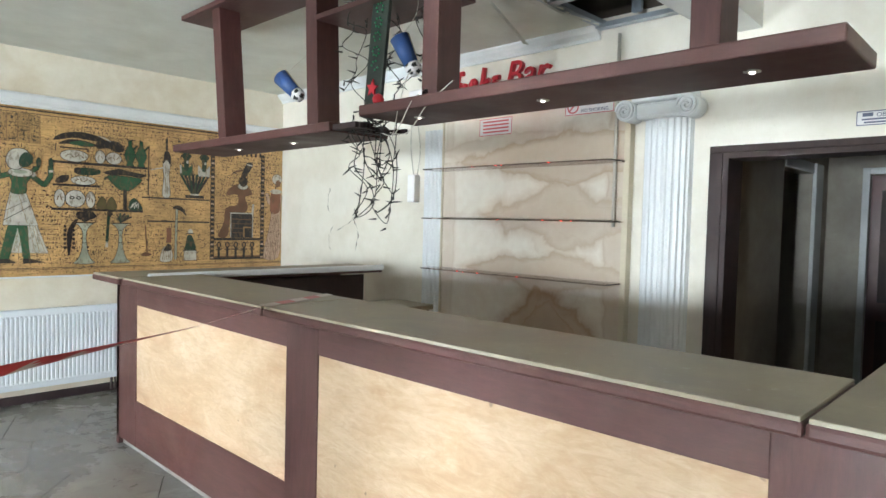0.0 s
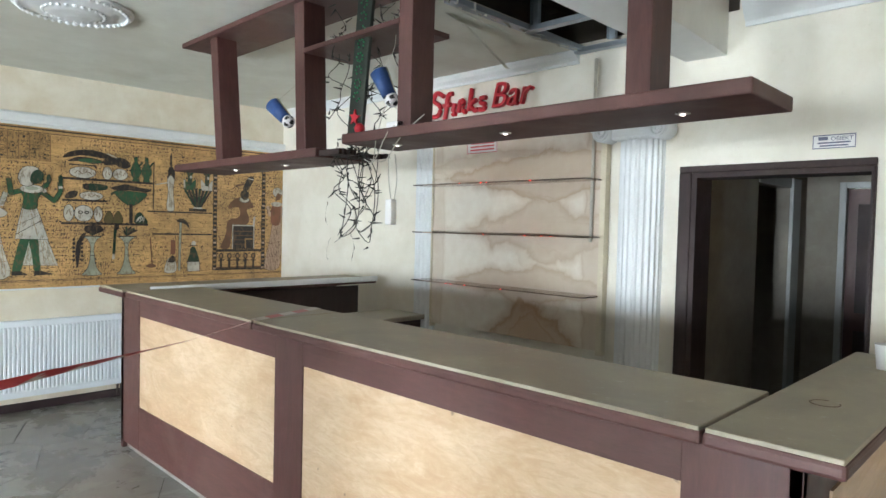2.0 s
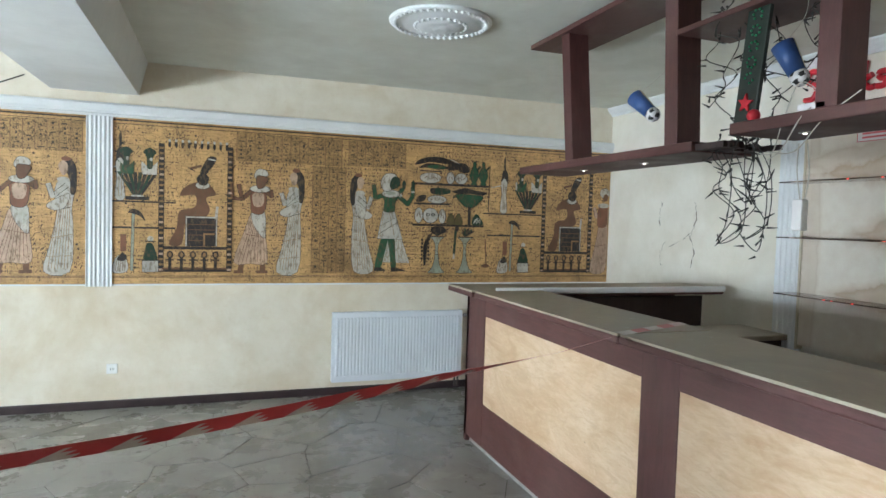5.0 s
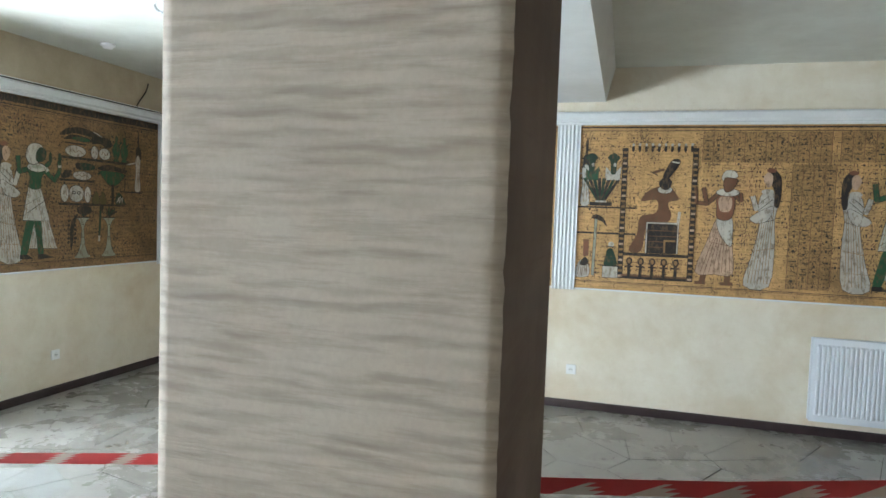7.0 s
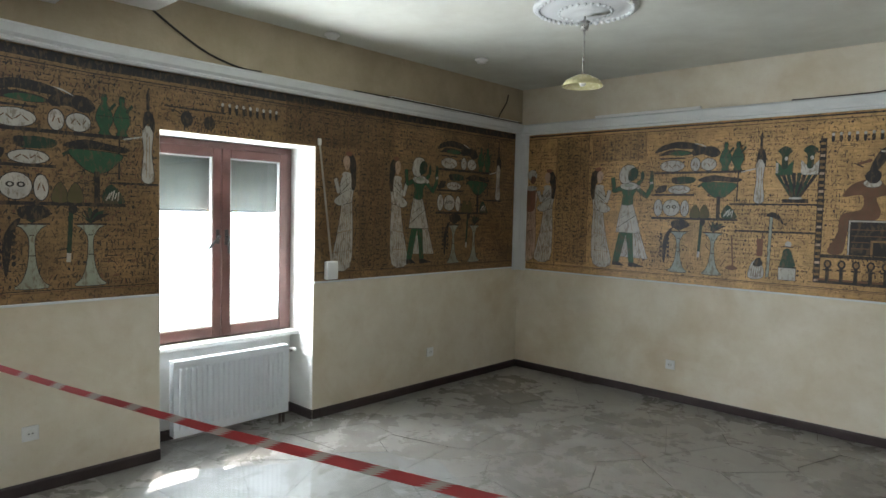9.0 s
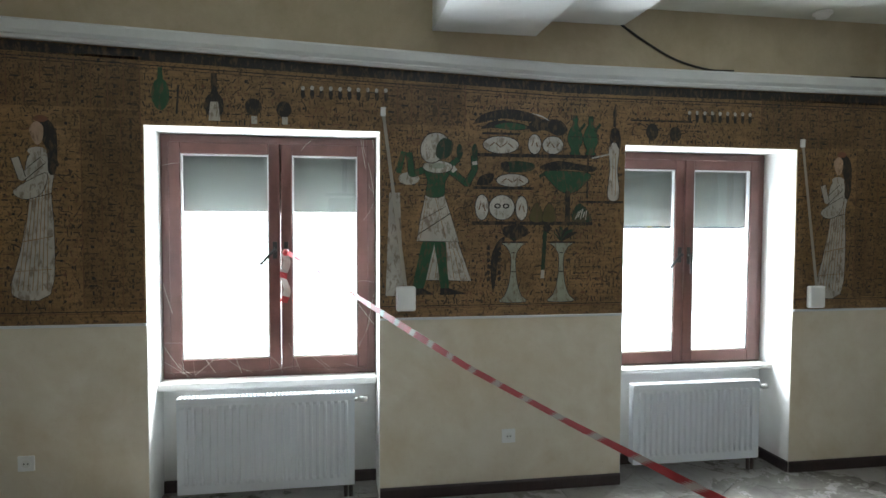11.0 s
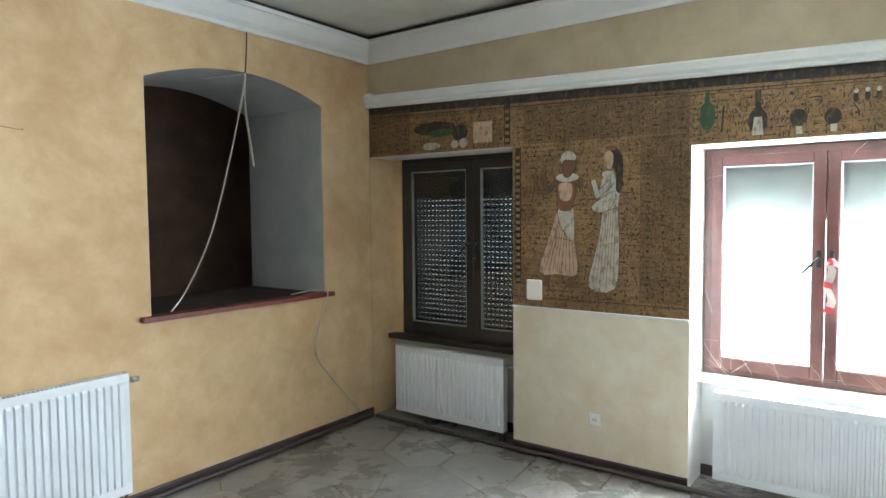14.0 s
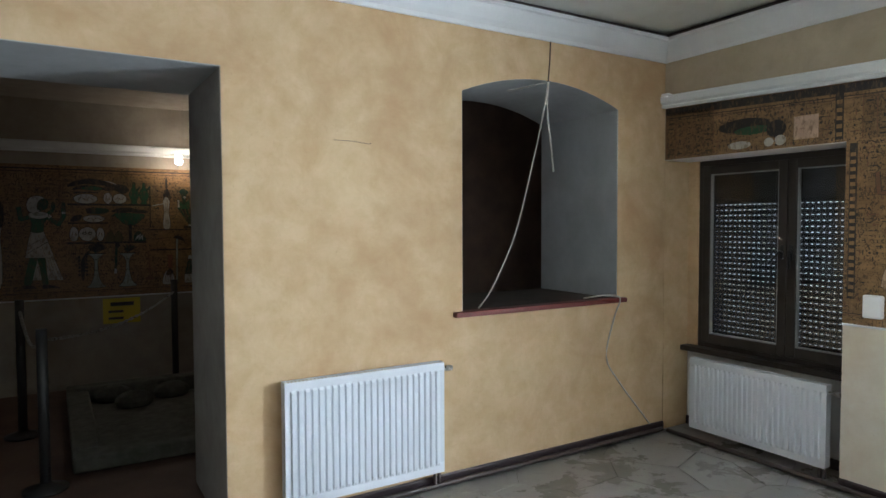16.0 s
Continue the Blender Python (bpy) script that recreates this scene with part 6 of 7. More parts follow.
# ---- sockets and strap boxes ----
def socket(m):
    s = thing("wall_socket", "small white plastic power socket", "socket", "wall sockets")
    bm = box(B(), -0.041, 0.041, -0.011, 0, -0.041, 0.041, 0.004)
    pl = part("plate", bm, M_WHITEPL, s)
    bm = B()
    cyl(bm, (0, -0.0112, 0), (0, -0.013, 0), 0.021, n=20)
    part("socket_well", bm, M_WHITE, s)
    bm = B()
    cyl(bm, (-0.009, -0.0131, 0), (-0.009, -0.0145, 0), 0.004, n=8)
    cyl(bm, (0.009, -0.0131, 0), (0.009, -0.0145, 0), 0.004, n=8)
    part("socket_hole", bm, M_BLACKPL, s)
    s.matrix_basis = m
    return s

sk = socket(pose(-1.0, YN, 0.33))
copy_thing(sk, pose(-3.45, YN, 0.312))
for yy, zz in ((-0.713, 0.325), (1.871, 0.335), (4.986, 0.33)):
    copy_thing(sk, pose(XW, yy, zz, 0, 0, 90))


def strap_box(yc, zc, ytop, ztop):
    s = thing("shutter_strap", "white plastic shutter strap winder on the mural", "strap winder", "shutter strap winders", at=(XW, yc, zc))
    bm = B()
    box(bm, XW + 0.004, XW + 0.045, yc - 0.055, yc + 0.055, zc - 0.07, zc + 0.07, 0.012)
    part("case", bm, M_WHITEPL, s)
    if ztop:
        bm = B()
        bm.faces.new([bm.verts.new(c) for c in ((XW + 0.03, yc - 0.013, zc + 0.07), (XW + 0.03, yc + 0.007, zc + 0.07), (XW + 0.014, ytop + 0.009, ztop), (XW + 0.014, ytop - 0.009, ztop))])
        bmesh.ops.solidify(bm, geom=bm.faces[:], thickness=0.002)
        part("strap", bm, M_CABLE_W, s, "grey-white woven strap")
        part("guide", box(B(), XW + 0.005, XW + 0.02, ytop - 0.014, ytop + 0.014, ztop - 0.02, ztop + 0.03, 0.003), M_WHITEPL, s)

strap_box(1.262, 1.155, 1.135, 2.19)
strap_box(-1.15, 1.165, 0, 0)
strap_box(3.86, 1.125, 3.745, 2.08)

# ---- bar counter ----
bar_c = thing("bar_counter", "L-shaped mahogany bar counter with tan stone-look panels", "bar counter", at=(1.75, 2.7, 0))
FX = 1.565
for a, b in ((0.47, 0.76), (2.545, 2.788), (4.53, 4.86)):
    part("stile", box(B(), FX, FX + 0.03, a, b, 0.05, 1.115, 0.002), M_MAHOG_V, bar_c, "reddish brown wooden stile")
for a, b in ((0.76, 2.545), (2.788, 4.53)):
    part("rail", box(B(), FX + 0.001, FX + 0.03, a, b, 0.05, 0.35, 0.002), M_MAHOG, bar_c, "reddish brown wooden rail")
    part("rail", box(B(), FX + 0.001, FX + 0.03, a, b, 0.97, 1.115, 0.002), M_MAHOG, bar_c, "reddish brown wooden rail")
for a, b in ((0.76, 2.545), (2.788, 4.53)):
    part("panel", box(B(), FX + 0.006, FX + 0.024, a, b, 0.35, 0.97), M_TAN, bar_c, "tan veined stone-look panel")
part("plinth", box(B(), FX + 0.03, FX + 0.06, 0.50, 4.86, 0.0, 0.10), M_SLAB, bar_c, "scuffed grey plinth")
part("inner_side", box(B(), FX + 0.34, FX + 0.36, 0.9, 4.4, 0.0, 1.10), M_MAHOG_V, bar_c)
part("shelf", box(B(), FX + 0.03, FX + 0.34, 0.6, 4.8, 0.55, 0.575), M_MAHOG, bar_c)
part("end_panel", box(B(), FX, 3.0, 0.47, 0.50, 0.0, 1.115), M_MAHOG_V, bar_c)
part("panel", box(B(), 1.80, 2.9, 0.462, 0.472, 0.30, 0.97), M_TAN, bar_c, "tan veined stone-look panel")
part("far_side", box(B(), FX, 3.4, 4.82, 4.86, 0.0, 1.115), M_MAHOG_V, bar_c)
part("far_inner_side", box(B(), FX + 0.36, 3.4, 4.50, 4.52, 0.0, 1.10), M_DOORWOOD, bar_c)

def worktop(name, x0, x1, y0, y1, lab):
    w = thing(name, lab, "worktop", at=((x0 + x1) / 2, (y0 + y1) / 2, 1.115))
    part("slab", box(B(), x0 + 0.006, x1 - 0.006, y0 + 0.006, y1 - 0.006, 1.128, 1.162, 0.003), M_TOP, w)
    e = B()
    box(e, x0, x1, y0, y1, 1.115, 1.152, 0.010)
    part("edge", e, M_MAHOG, w, "rounded mahogany edge")
    return w

worktop("worktop", 1.445, 1.955, 0.665, 2.80, "dusty grey-brown counter top with dark wooden edge")
worktop("worktop", 1.440, 1.955, 2.803, 4.44, "dusty grey-brown counter top with dark wooden edge")
worktop("worktop", 1.445, 2.95, 0.36, 0.662, "dusty grey-brown counter top at the end of the bar")
w = worktop("worktop", 1.42, 3.56, 4.443, 4.90, "dusty pale counter top along the far end of the bar")
part("nosing", box(B(), 1.60, 3.56, 4.425, 4.45, 1.135, 1.180, 0.008), M_TRIM, w, "pale rounded nosing")
part("bead", box(B(), FX - 0.018, FX, 0.46, 4.87, 1.088, 1.112, 0.007), M_MAHOG, bar_c)

back_c = thing("back_counter", "low dark wooden counter with rounded end behind the bar", "counter", at=(3.45, 4.2, 0))
bm = B()
box(bm, 3.12, XE, 3.95, 4.42, 0.84, 0.88, 0.01)
cyl(bm, (3.12, 4.19, 0.842), (3.12, 4.19, 0.878), 0.22, n=28)
part("top", bm, M_TOP, back_c)
part("body", box(B(), 3.16, XE - 0.005, 4.0, 4.40, 0.0, 0.84), M_DOORWOOD, back_c)

mug = thing("paper_cup", "white paper cup standing on the counter", "cup", at=(2.62, 0.5, 1.162))
bm = B()
lathe(bm, [(0.028, 0.0), (0.036, 0.085), (0.038, 0.088), (0.035, 0.088), (0.027, 0.004)], (2.62, 0.50, 1.163), 24)
part("cup", bm, M_PAPER, mug)
bm = tube(B(), [(1.93 + 0.037 * math.cos(k * math.pi / 12), 0.52 + 0.037 * math.sin(k * math.pi / 12), 1.1625) for k in range(21)], 0.002, 5)
ring = tagged(finish("ring_stain", bm, M_PILLAR_SIDE), "brown ring mark on the dusty counter", "stain")

# ---- overhead rack ----
rack = thing("overhead_rack", "broken mahogany rack hanging over the bar with small downlights", "hanging rack", at=(1.95, 2.6, 2.0))
RX0, RX1 = 1.775, 2.135
part("plank", box(B(), RX0, RX1, 0.692, 2.57, 2.012, 2.060, 0.006), M_MAHOG, rack, "lower mahogany plank")
p2 = part("plank", box(B(), RX0 + 0.01, RX1 + 0.02, 2.80, 4.52, 1.968, 2.014, 0.006), M_MAHOG, rack, "lower mahogany plank with broken end")
part("plank", box(B(), RX0, RX1, 0.9, 4.39, 2.790, 2.822, 0.005), M_MAHOG, rack, "upper mahogany plank")
part("shelf", box(B(), RX0 + 0.02, RX1 - 0.02, 2.19, 2.95, 2.515, 2.540, 0.004), M_MAHOG, rack, "short mid shelf")
bm = B()
rng = random.Random(4)
for k in range(16):
    y0 = 2.60 + rng.uniform(0, 0.12)
    x0 = RX0 + 0.03 + 0.021 * k
    box(bm, x0, x0 + 0.018, y0, 2.81, 1.972 + rng.uniform(0, 0.012), 2.005 - rng.uniform(0, 0.012))
part("splintered_end", bm, M_DOORWOOD, rack, "charred splintered end")
for y0, y1, zb, lt, lb in ((3.868, 3.957, 2.014, 0.065, -0.035), (2.925, 3.015, 2.014, 0.03, -0.01), (2.108, 2.196, 2.060, 0.0, 0.0), (1.005, 1.092, 2.060, 0.0, 0.0)):
    bm = box(B(), 1.80, 1.935, y0, y1, zb, 2.79, 0.004)
    for v in bm.verts:
        u = (v.co.z - zb) / (2.79 - zb)
        v.co.y += lb + (lt - lb) * u
    part("post", bm, M_MAHOG_V, rack, "upright mahogany post")
for yy, zz in ((0.965, 2.012), (1.70, 2.012), (2.36, 2.012), (3.35, 1.968), (3.95, 1.968)):
    bm = B()
    lathe(bm, [(0.024, 0.0), (0.024, -0.003), (0.015, -0.005), (0.013, -0.001)], (1.95, yy, zz), 20)
    dl = part("downlight", bm, M_CHROME, rack, "small chrome downlight")
    bm = B()
    lathe(bm, [(0.009, -0.003), (0.009, -0.007), (0.005, -0.009)], (1.95, yy, zz), 12)
    part("bulb", bm, M_SPOT, dl)
for yy in (1.05, 4.1):
    bm = B()
    cyl(bm, (1.98, yy, 2.822), (1.98, yy, ZC), 0.02)
    part("hanger", bm, M_BLACKPL, rack)

strip = thing("drip_board", "hanging black board with green letters-like dots and red star", "sign board", at=(1.85, 2.60, 2.06))
sm = pose(1.86, 2.585, 2.05, 0, -3, 0) @ pose(0, 0, 0, 0, 0, 0)
bm = box(B(), 0, 0.02, -0.055, 0.055, 0.0, 0.80, 0.003)
bmesh.ops.transform(bm, matrix=sm @ pose(0, 0, 0, 10, 0, 0), verts=bm.verts)
part("board", bm, M_DKGREEN, strip)
rng = random.Random(9)
bm = B()
for k in range(8):
    z = 0.20 + 0.062 * k
    for j in range(7):
        a = 2 * math.pi * j / 7
        if rng.random() < 0.78:
            bmesh.ops.create_icosphere(bm, subdivisions=1, radius=0.0055, matrix=pose(-0.003, 0.022 * math.cos(a), z + 0.020 * math.sin(a)))
bmesh.ops.transform(bm, matrix=sm @ pose(0, 0, 0, 10, 0, 0), verts=bm.verts)
part("bead_light_pattern", bm, M_GREEN, strip, "green bead lights in plain shapes")
bm = B()
pts = []
for k in range(10):
    r = 0.040 if k % 2 == 0 else 0.017
    pts.append((r * math.sin(math.pi * k / 5), r * math.cos(math.pi * k / 5)))
lo = [bm.verts.new((-0.008, a, 0.10 + b)) for a, b in pts]
hi = [bm.verts.new((0.0, a, 0.10 + b)) for a, b in pts]
bm.faces.new(lo)
for k in range(10):
    bm.faces.new((lo[k], lo[(k + 1) % 10], hi[(k + 1) % 10], hi[k]))
bmesh.ops.transform(bm, matrix=sm @ pose(0, 0, 0, 10, 0, 0), verts=bm.verts)
part("star", bm, M_RED, strip, "red star")

red = thing("red_ball", "small red plastic ball lying on the rack plank", "ball", at=(1.83, 2.50, 2.06))
bm = B()
bmesh.ops.create_uvsphere(bm, u_segments=20, v_segments=12, radius=0.026, matrix=pose(1.83, 2.50, 2.086))
part("ball", bm, M_RED, red)


def paper_cup(c, tilt, cord_to):
    cup = thing("party_cup", "blue card cup with a toy football on a thread", "cup", "hanging cups", at=c)
    m = pose(*c, *tilt)
    bm = B()
    lathe(bm, [(0.034, 0), (0.045, 0.13), (0.043, 0.13), (0.032, 0.004)], (0, 0, 0), 24)
    for f in bm.faces:
        cc = f.calc_center_median()
        f.material_index = 1 if -1.2 < math.atan2(cc.y, cc.x) < 0.3 else 0
    bmesh.ops.transform(bm, matrix=m, verts=bm.verts)
    part("cup", bm, (M_BLUE, M_CARD), cup)
    bm = B()
    bmesh.ops.create_icosphere(bm, subdivisions=3, radius=0.036, matrix=pose(0, 0, -0.02))
    for f in bm.faces:
        cc = f.calc_center_median() - Vector((0, 0, -0.02))
        d = cc.normalized()
        f.material_index = 1 if max(abs(d.x * 0.85 + d.z * 0.53), abs(d.y * 0.85 + d.x * 0.53), abs(d.z * 0.85 + d.y * 0.53), abs(d.x * 0.85 - d.z * 0.53), abs(d.y * 0.85 - d.x * 0.53), abs(d.z * 0.85 - d.y * 0.53)) > 0.94 else 0
        f.smooth = True
    bmesh.ops.transform(bm, matrix=m, verts=bm.verts)
    part("ball", bm, (M_PAPER, M_BLACKPL), cup, "white ball with black patches")
    part("thread", tube(B(), [m @ Vector((0, 0, 0.13)), (Vector(c) + Vector(cord_to)) / 2 + Vector((0, 0, 0.06)), cord_to], 0.0015, 4), M_CABLE_W, cup)

paper_cup((1.84, 3.17, 2.20), (-46, -18, 0), (1.87, 3.01, 2.45))
paper_cup((1.90, 2.365, 2.235), (-24, -12, 0), (1.90, 2.33, 2.52))

# fairy lights hanging tangled from the rack
fairy = thing("string_lights", "tangled dark string lights hanging from the rack", "string lights", at=(1.95, 2.7, 2.0))
rng = random.Random(21)
for k in range(13):
    pts = []
    hang = k >= 7
    x0 = 1.84 + 0.20 * rng.random()
    y0 = rng.uniform(2.55, 2.74) if hang else rng.uniform(2.30, 2.86)
    z = 2.02 if hang else 2.80 - 0.15 * rng.random()
    zend = 1.48 + 0.30 * rng.random() if hang else 2.05 + 0.2 * rng.random()
    while z > zend:
        pts.append((x0 + rng.uniform(-0.05, 0.05), y0 + rng.uniform(-0.08, 0.08), z))
        z -= rng.uniform(0.05, 0.10)
    if hang:
        pts += [(x0, y0 - 0.08, zend + 0.1), (x0 + 0.04, y0 - 0.05, zend + 0.3), (x0, y0, 2.0)]
    wire = part("wire", tube(B(), pts, 0.0022, 5), M_CABLE_B, fairy)
    for p in pts:
        for _ in range(2):
            d = Vector((rng.uniform(-1, 1), rng.uniform(-1, 1), rng.uniform(-0.6, 0.6))).normalized()
            q = Vector(p) + Vector((0, 0, rng.uniform(-0.03, 0.03)))
            part("bulb", cyl(B(), q, q + d * 0.042, 0.0048, 0.0015, 6), M_CABLE_B, wire)

cab = thing("cable_tangle", "loose white cables and adapter hanging at the rack's break", "cables", at=(1.9, 2.35, 2.06))
for pts in ([(1.84, 2.18, 2.10), (1.80, 2.26, 2.17), (1.79, 2.32, 2.03), (1.85, 2.42, 1.93), (1.90, 2.55, 1.95)], [(1.86, 2.20, 2.10), (1.78, 2.22, 2.05), (1.77, 2.30, 1.93), (1.84, 2.44, 1.90)],
            [(1.80, 2.02, 2.10), (1.79, 2.15, 2.02), (1.80, 2.27, 1.92), (1.86, 2.45, 1.94)], [(1.82, 2.27, 1.95), (1.83, 2.28, 1.85), (1.83, 2.26, 1.74)], [(1.84, 2.25, 1.95), (1.85, 2.245, 1.84), (1.84, 2.25, 1.74)]):
    part("cable", tube(B(), pts, 0.0023, 6), M_CABLE_W, cab)
part("adapter", box(B(), 1.81, 1.845, 2.235, 2.278, 1.63, 1.745, 0.005), M_PAPER, cab, "white adapter box")
part("adapter", box(B(), 1.80, 1.86, 2.15, 2.27, 2.062, 2.09, 0.005), M_PAPER, cab, "grey-white adapter lying on the plank")

# ---- back wall of the bar ----
board = thing("back_board", "cream back board with brown water stains and glass shelves", "wall board", at=(XE, 3.05, 0.83))
part("board", box(B(), XE - 0.05, XE - 0.002, 2.275, 3.84, 0.83, 2.42), M_STAIN, board)
for a, b in ((2.235, 2.275), (3.84, 3.855)):
    part("edge", box(B(), XE - 0.062, XE - 0.002, a, b, 0.80, 2.42, 0.003), M_CARD, board, "tan wooden edge strip")
for zz in (1.955, 1.578, 1.19):
    sh = part("shelf", box(B(), XE - 0.25, XE - 0.05, 2.262, 3.88, zz, zz + 0.008), M_SHELFGLASS, board, "rose-tinted glass shelf")
    rng = random.Random(int(zz * 100))
    # added glowing bits that give the shelf edges their red tint
    for k in range(4):
        yy = 2.5 + rng.random()
        part("edge_glow", box(B(), XE - 0.254, XE - 0.2505, yy, yy + 0.008 + 0.01 * rng.random(), zz + 0.002, zz + 0.005), M_EDGE_GLOW, sh, "added red glow for the tint in the shelf edge")
part("led_strip", box(B(), XE - 0.075, XE - 0.062, 2.45, 3.70, 2.425, 2.431), M_LEDSTRIP, board, "red light strip above the board")
# cover added only to keep the strip from reddening ceiling and sign
part("strip_shield", box(B(), XE - 0.095, XE - 0.002, 2.40, 3.75, 2.434, 2.446, 0.003), M_CARD, board, "narrow added shield holding the strip's red off the ceiling")
# pale conduit beside the board
bm = B()
cyl(bm, (XE - 0.068, 2.33, 1.55), (XE - 0.068, 2.33, 2.76), 0.011)
tagged(finish("conduit", bm, M_CABLE_W), "thin pale conduit running up to the ceiling", "conduit")

fluted("pilaster_4", "white fluted flat pilaster beside the back board", (XE, 4.09, 0), (XE, 3.858, 0), (-1, 0, 0), 0.0, 2.30, 5)

col = thing("column", "white fluted half column with scrolled capital", "column", at=(XE, 2.01, 0))
bm = B()
n = 48
rings = []
for z in (0.16, 2.20):
    ring = []
    for k in range(n + 1):
        a = math.pi * k / n
        r = 0.150 - 0.011 * (0.5 - 0.5 * math.cos(a * 22))
        ring.append(bm.verts.new((XE - r * math.sin(a) * 0.75, 2.01 + r * math.cos(a), z)))
    rings.append(ring)
for k in range(n):
    bm.faces.new((rings[0][k], rings[0][k + 1], rings[1][k + 1], rings[1][k]))
part("shaft", bm, M_TRIM, col)
bm = B()
box(bm, XE - 0.17, XE, 1.83, 2.19, 0.0, 0.09, 0.006)
box(bm, XE - 0.15, XE, 1.845, 2.175, 0.09, 0.16, 0.02)
part("base", bm, M_TRIM, col)
cp = part("capital", box(B(), XE - 0.16, XE, 1.83, 2.19, 2.30, 2.355, 0.012), M_TRIM, col)
part("echinus", box(B(), XE - 0.135, XE, 1.85, 2.17, 2.20, 2.30, 0.02), M_TRIM, cp)
for yc in (1.845, 2.225):
    bm = B()
    pts = []
    for k in range(46):
        a = k * 0.34
        r = 0.062 * (1 - k / 50)
        pts.append((XE - 0.165, yc + r * math.cos(a), 2.255 + r * math.sin(a)))
    tube(bm, pts, 0.008, 6)
    cyl(bm, (XE - 0.02, yc, 2.255), (XE - 0.158, yc, 2.255), 0.063, n=28)
    part("scroll", bm, M_TRIM, cp, "spiral scroll")


def lettering(body, size, m, mat, extrude, name, parent):
    c = bpy.data.curves.new(name, 'FONT')
    c.body, c.size, c.extrude, c.shear = body, size, extrude, 0.25 if extrude > 0.005 else 0.0
    c.resolution_u = 3
    tmp = bpy.data.objects.new(name, c)
    scene.collection.objects.link(tmp)
    me = bpy.data.meshes.new_from_object(tmp.evaluated_get(bpy.context.evaluated_depsgraph_get()))
    bpy.data.objects.remove(tmp)
    me.transform(m)
    me.materials.clear()
    me.materials.append(mat)
    ob = new(name, me)
    ob.parent = parent
    ob.matrix_parent_inverse = Matrix.Translation(-parent.location)
    return ob


EAST = Matrix(((0, 0, -1, XE - 0.022), (-1, 0, 0, 0), (0, 1, 0, 0), (0, 0, 0, 1)))

def on_east(y, z):
    return Matrix.Translation((0, y, z)) @ EAST

sign = thing("bar_sign", "red raised script sign on the bar wall", "sign", at=(XE, 3.4, 2.5))
lettering("Bar", 0.27, on_east(3.27, 2.545), M_RED, 0.018, "word", sign)
# the first word as plain slanted strokes
def stroke(pts, w=0.0195):
    bm = B()
    tube(bm, [(XE - 0.022, y, z) for y, z in pts], w, 8)
    part("stroke", bm, M_RED, sign)

stroke([(3.78, 2.70), (3.86, 2.735), (3.90, 2.68), (3.82, 2.62), (3.84, 2.55), (3.91, 2.545)])
stroke([(3.68, 2.71), (3.73, 2.70), (3.75, 2.58), (3.77, 2.47)])
stroke([(3.70, 2.625), (3.78, 2.62)])
stroke([(3.655, 2.63), (3.675, 2.55), (3.64, 2.545)])
stroke([(3.61, 2.55), (3.595, 2.63), (3.56, 2.635), (3.555, 2.56), (3.53, 2.55)])
stroke([(3.47, 2.725), (3.50, 2.55)])
stroke([(3.42, 2.63), (3.48, 2.60), (3.44, 2.55), (3.40, 2.555)])
stroke([(3.32, 2.635), (3.37, 2.635), (3.37, 2.60), (3.33, 2.585), (3.34, 2.55), (3.39, 2.55)])


def notice(name, lab, y0, y1, z0, z1, x, border):
    s = thing(name, lab, "notice", at=(x, (y0 + y1) / 2, z0))
    part("plate", box(B(), x - 0.004, x, y0, y1, z0, z1), M_PAPER, s)
    bm = B()
    for q in ((y0, y1, z0, z0 + 0.005), (y0, y1, z1 - 0.005, z1), (y0, y0 + 0.004, z0 + 0.005, z1 - 0.005), (y1 - 0.004, y1, z0 + 0.005, z1 - 0.005)):
        box(bm, x - 0.0055, x - 0.004, *q)
    part("border", bm, border, s)
    return s

ns = notice("notice", "white monitoring notice with small print above the door", 0.852, 1.048, 2.082, 2.154, XE, M_INK)
lettering("OBIEKT", 0.030, Matrix.Translation((0.0165, 0.965, 2.122)) @ EAST, M_INK, 0.0008, "word", ns)
bm = B()
box(bm, XE - 0.0056, XE - 0.0042, 0.875, 1.025, 2.108, 2.116)
box(bm, XE - 0.0056, XE - 0.0042, 0.885, 1.015, 2.093, 2.101)
part("print_bars", bm, M_INK, ns)
part("pictogram", box(B(), XE - 0.0056, XE - 0.0042, 0.978, 1.022, 2.126, 2.144), M_INK, ns)
ns = notice("notice", "white and red notice with small print on the back board", 3.17, 3.475, 2.205, 2.33, XE - 0.05, M_PINK)
bm = B()
for k in range(4):
    box(bm, XE - 0.0556, XE - 0.0542, 3.20, 3.44, 2.225 + 0.025 * k, 2.237 + 0.025 * k)
part("print_bars", bm, M_PINK, ns)
ns = notice("notice", "white no smoking notice with red ring", 2.36, 2.72, 2.285, 2.40, XE - 0.05, M_PINK)
lettering("NO SMOKING", 0.032, Matrix.Translation((-0.034, 2.60, 2.298)) @ EAST, M_INK, 0.0008, "word", ns)
lettering("NIE PALIC", 0.042, Matrix.Translation((-0.034, 2.60, 2.34)) @ EAST, M_INK, 0.0008, "word", ns)
bm = B()
tube(bm, [(XE - 0.056, 2.66 + 0.04 * math.cos(a * math.pi / 6), 2.34 + 0.04 * math.sin(a * math.pi / 6)) for a in range(13)], 0.005, 5)
tube(bm, [(XE - 0.056, 2.66 - 0.028, 2.34 + 0.028), (XE - 0.056, 2.66 + 0.028, 2.34 - 0.028)], 0.005, 5)
part("ring", bm, M_PINK, ns)

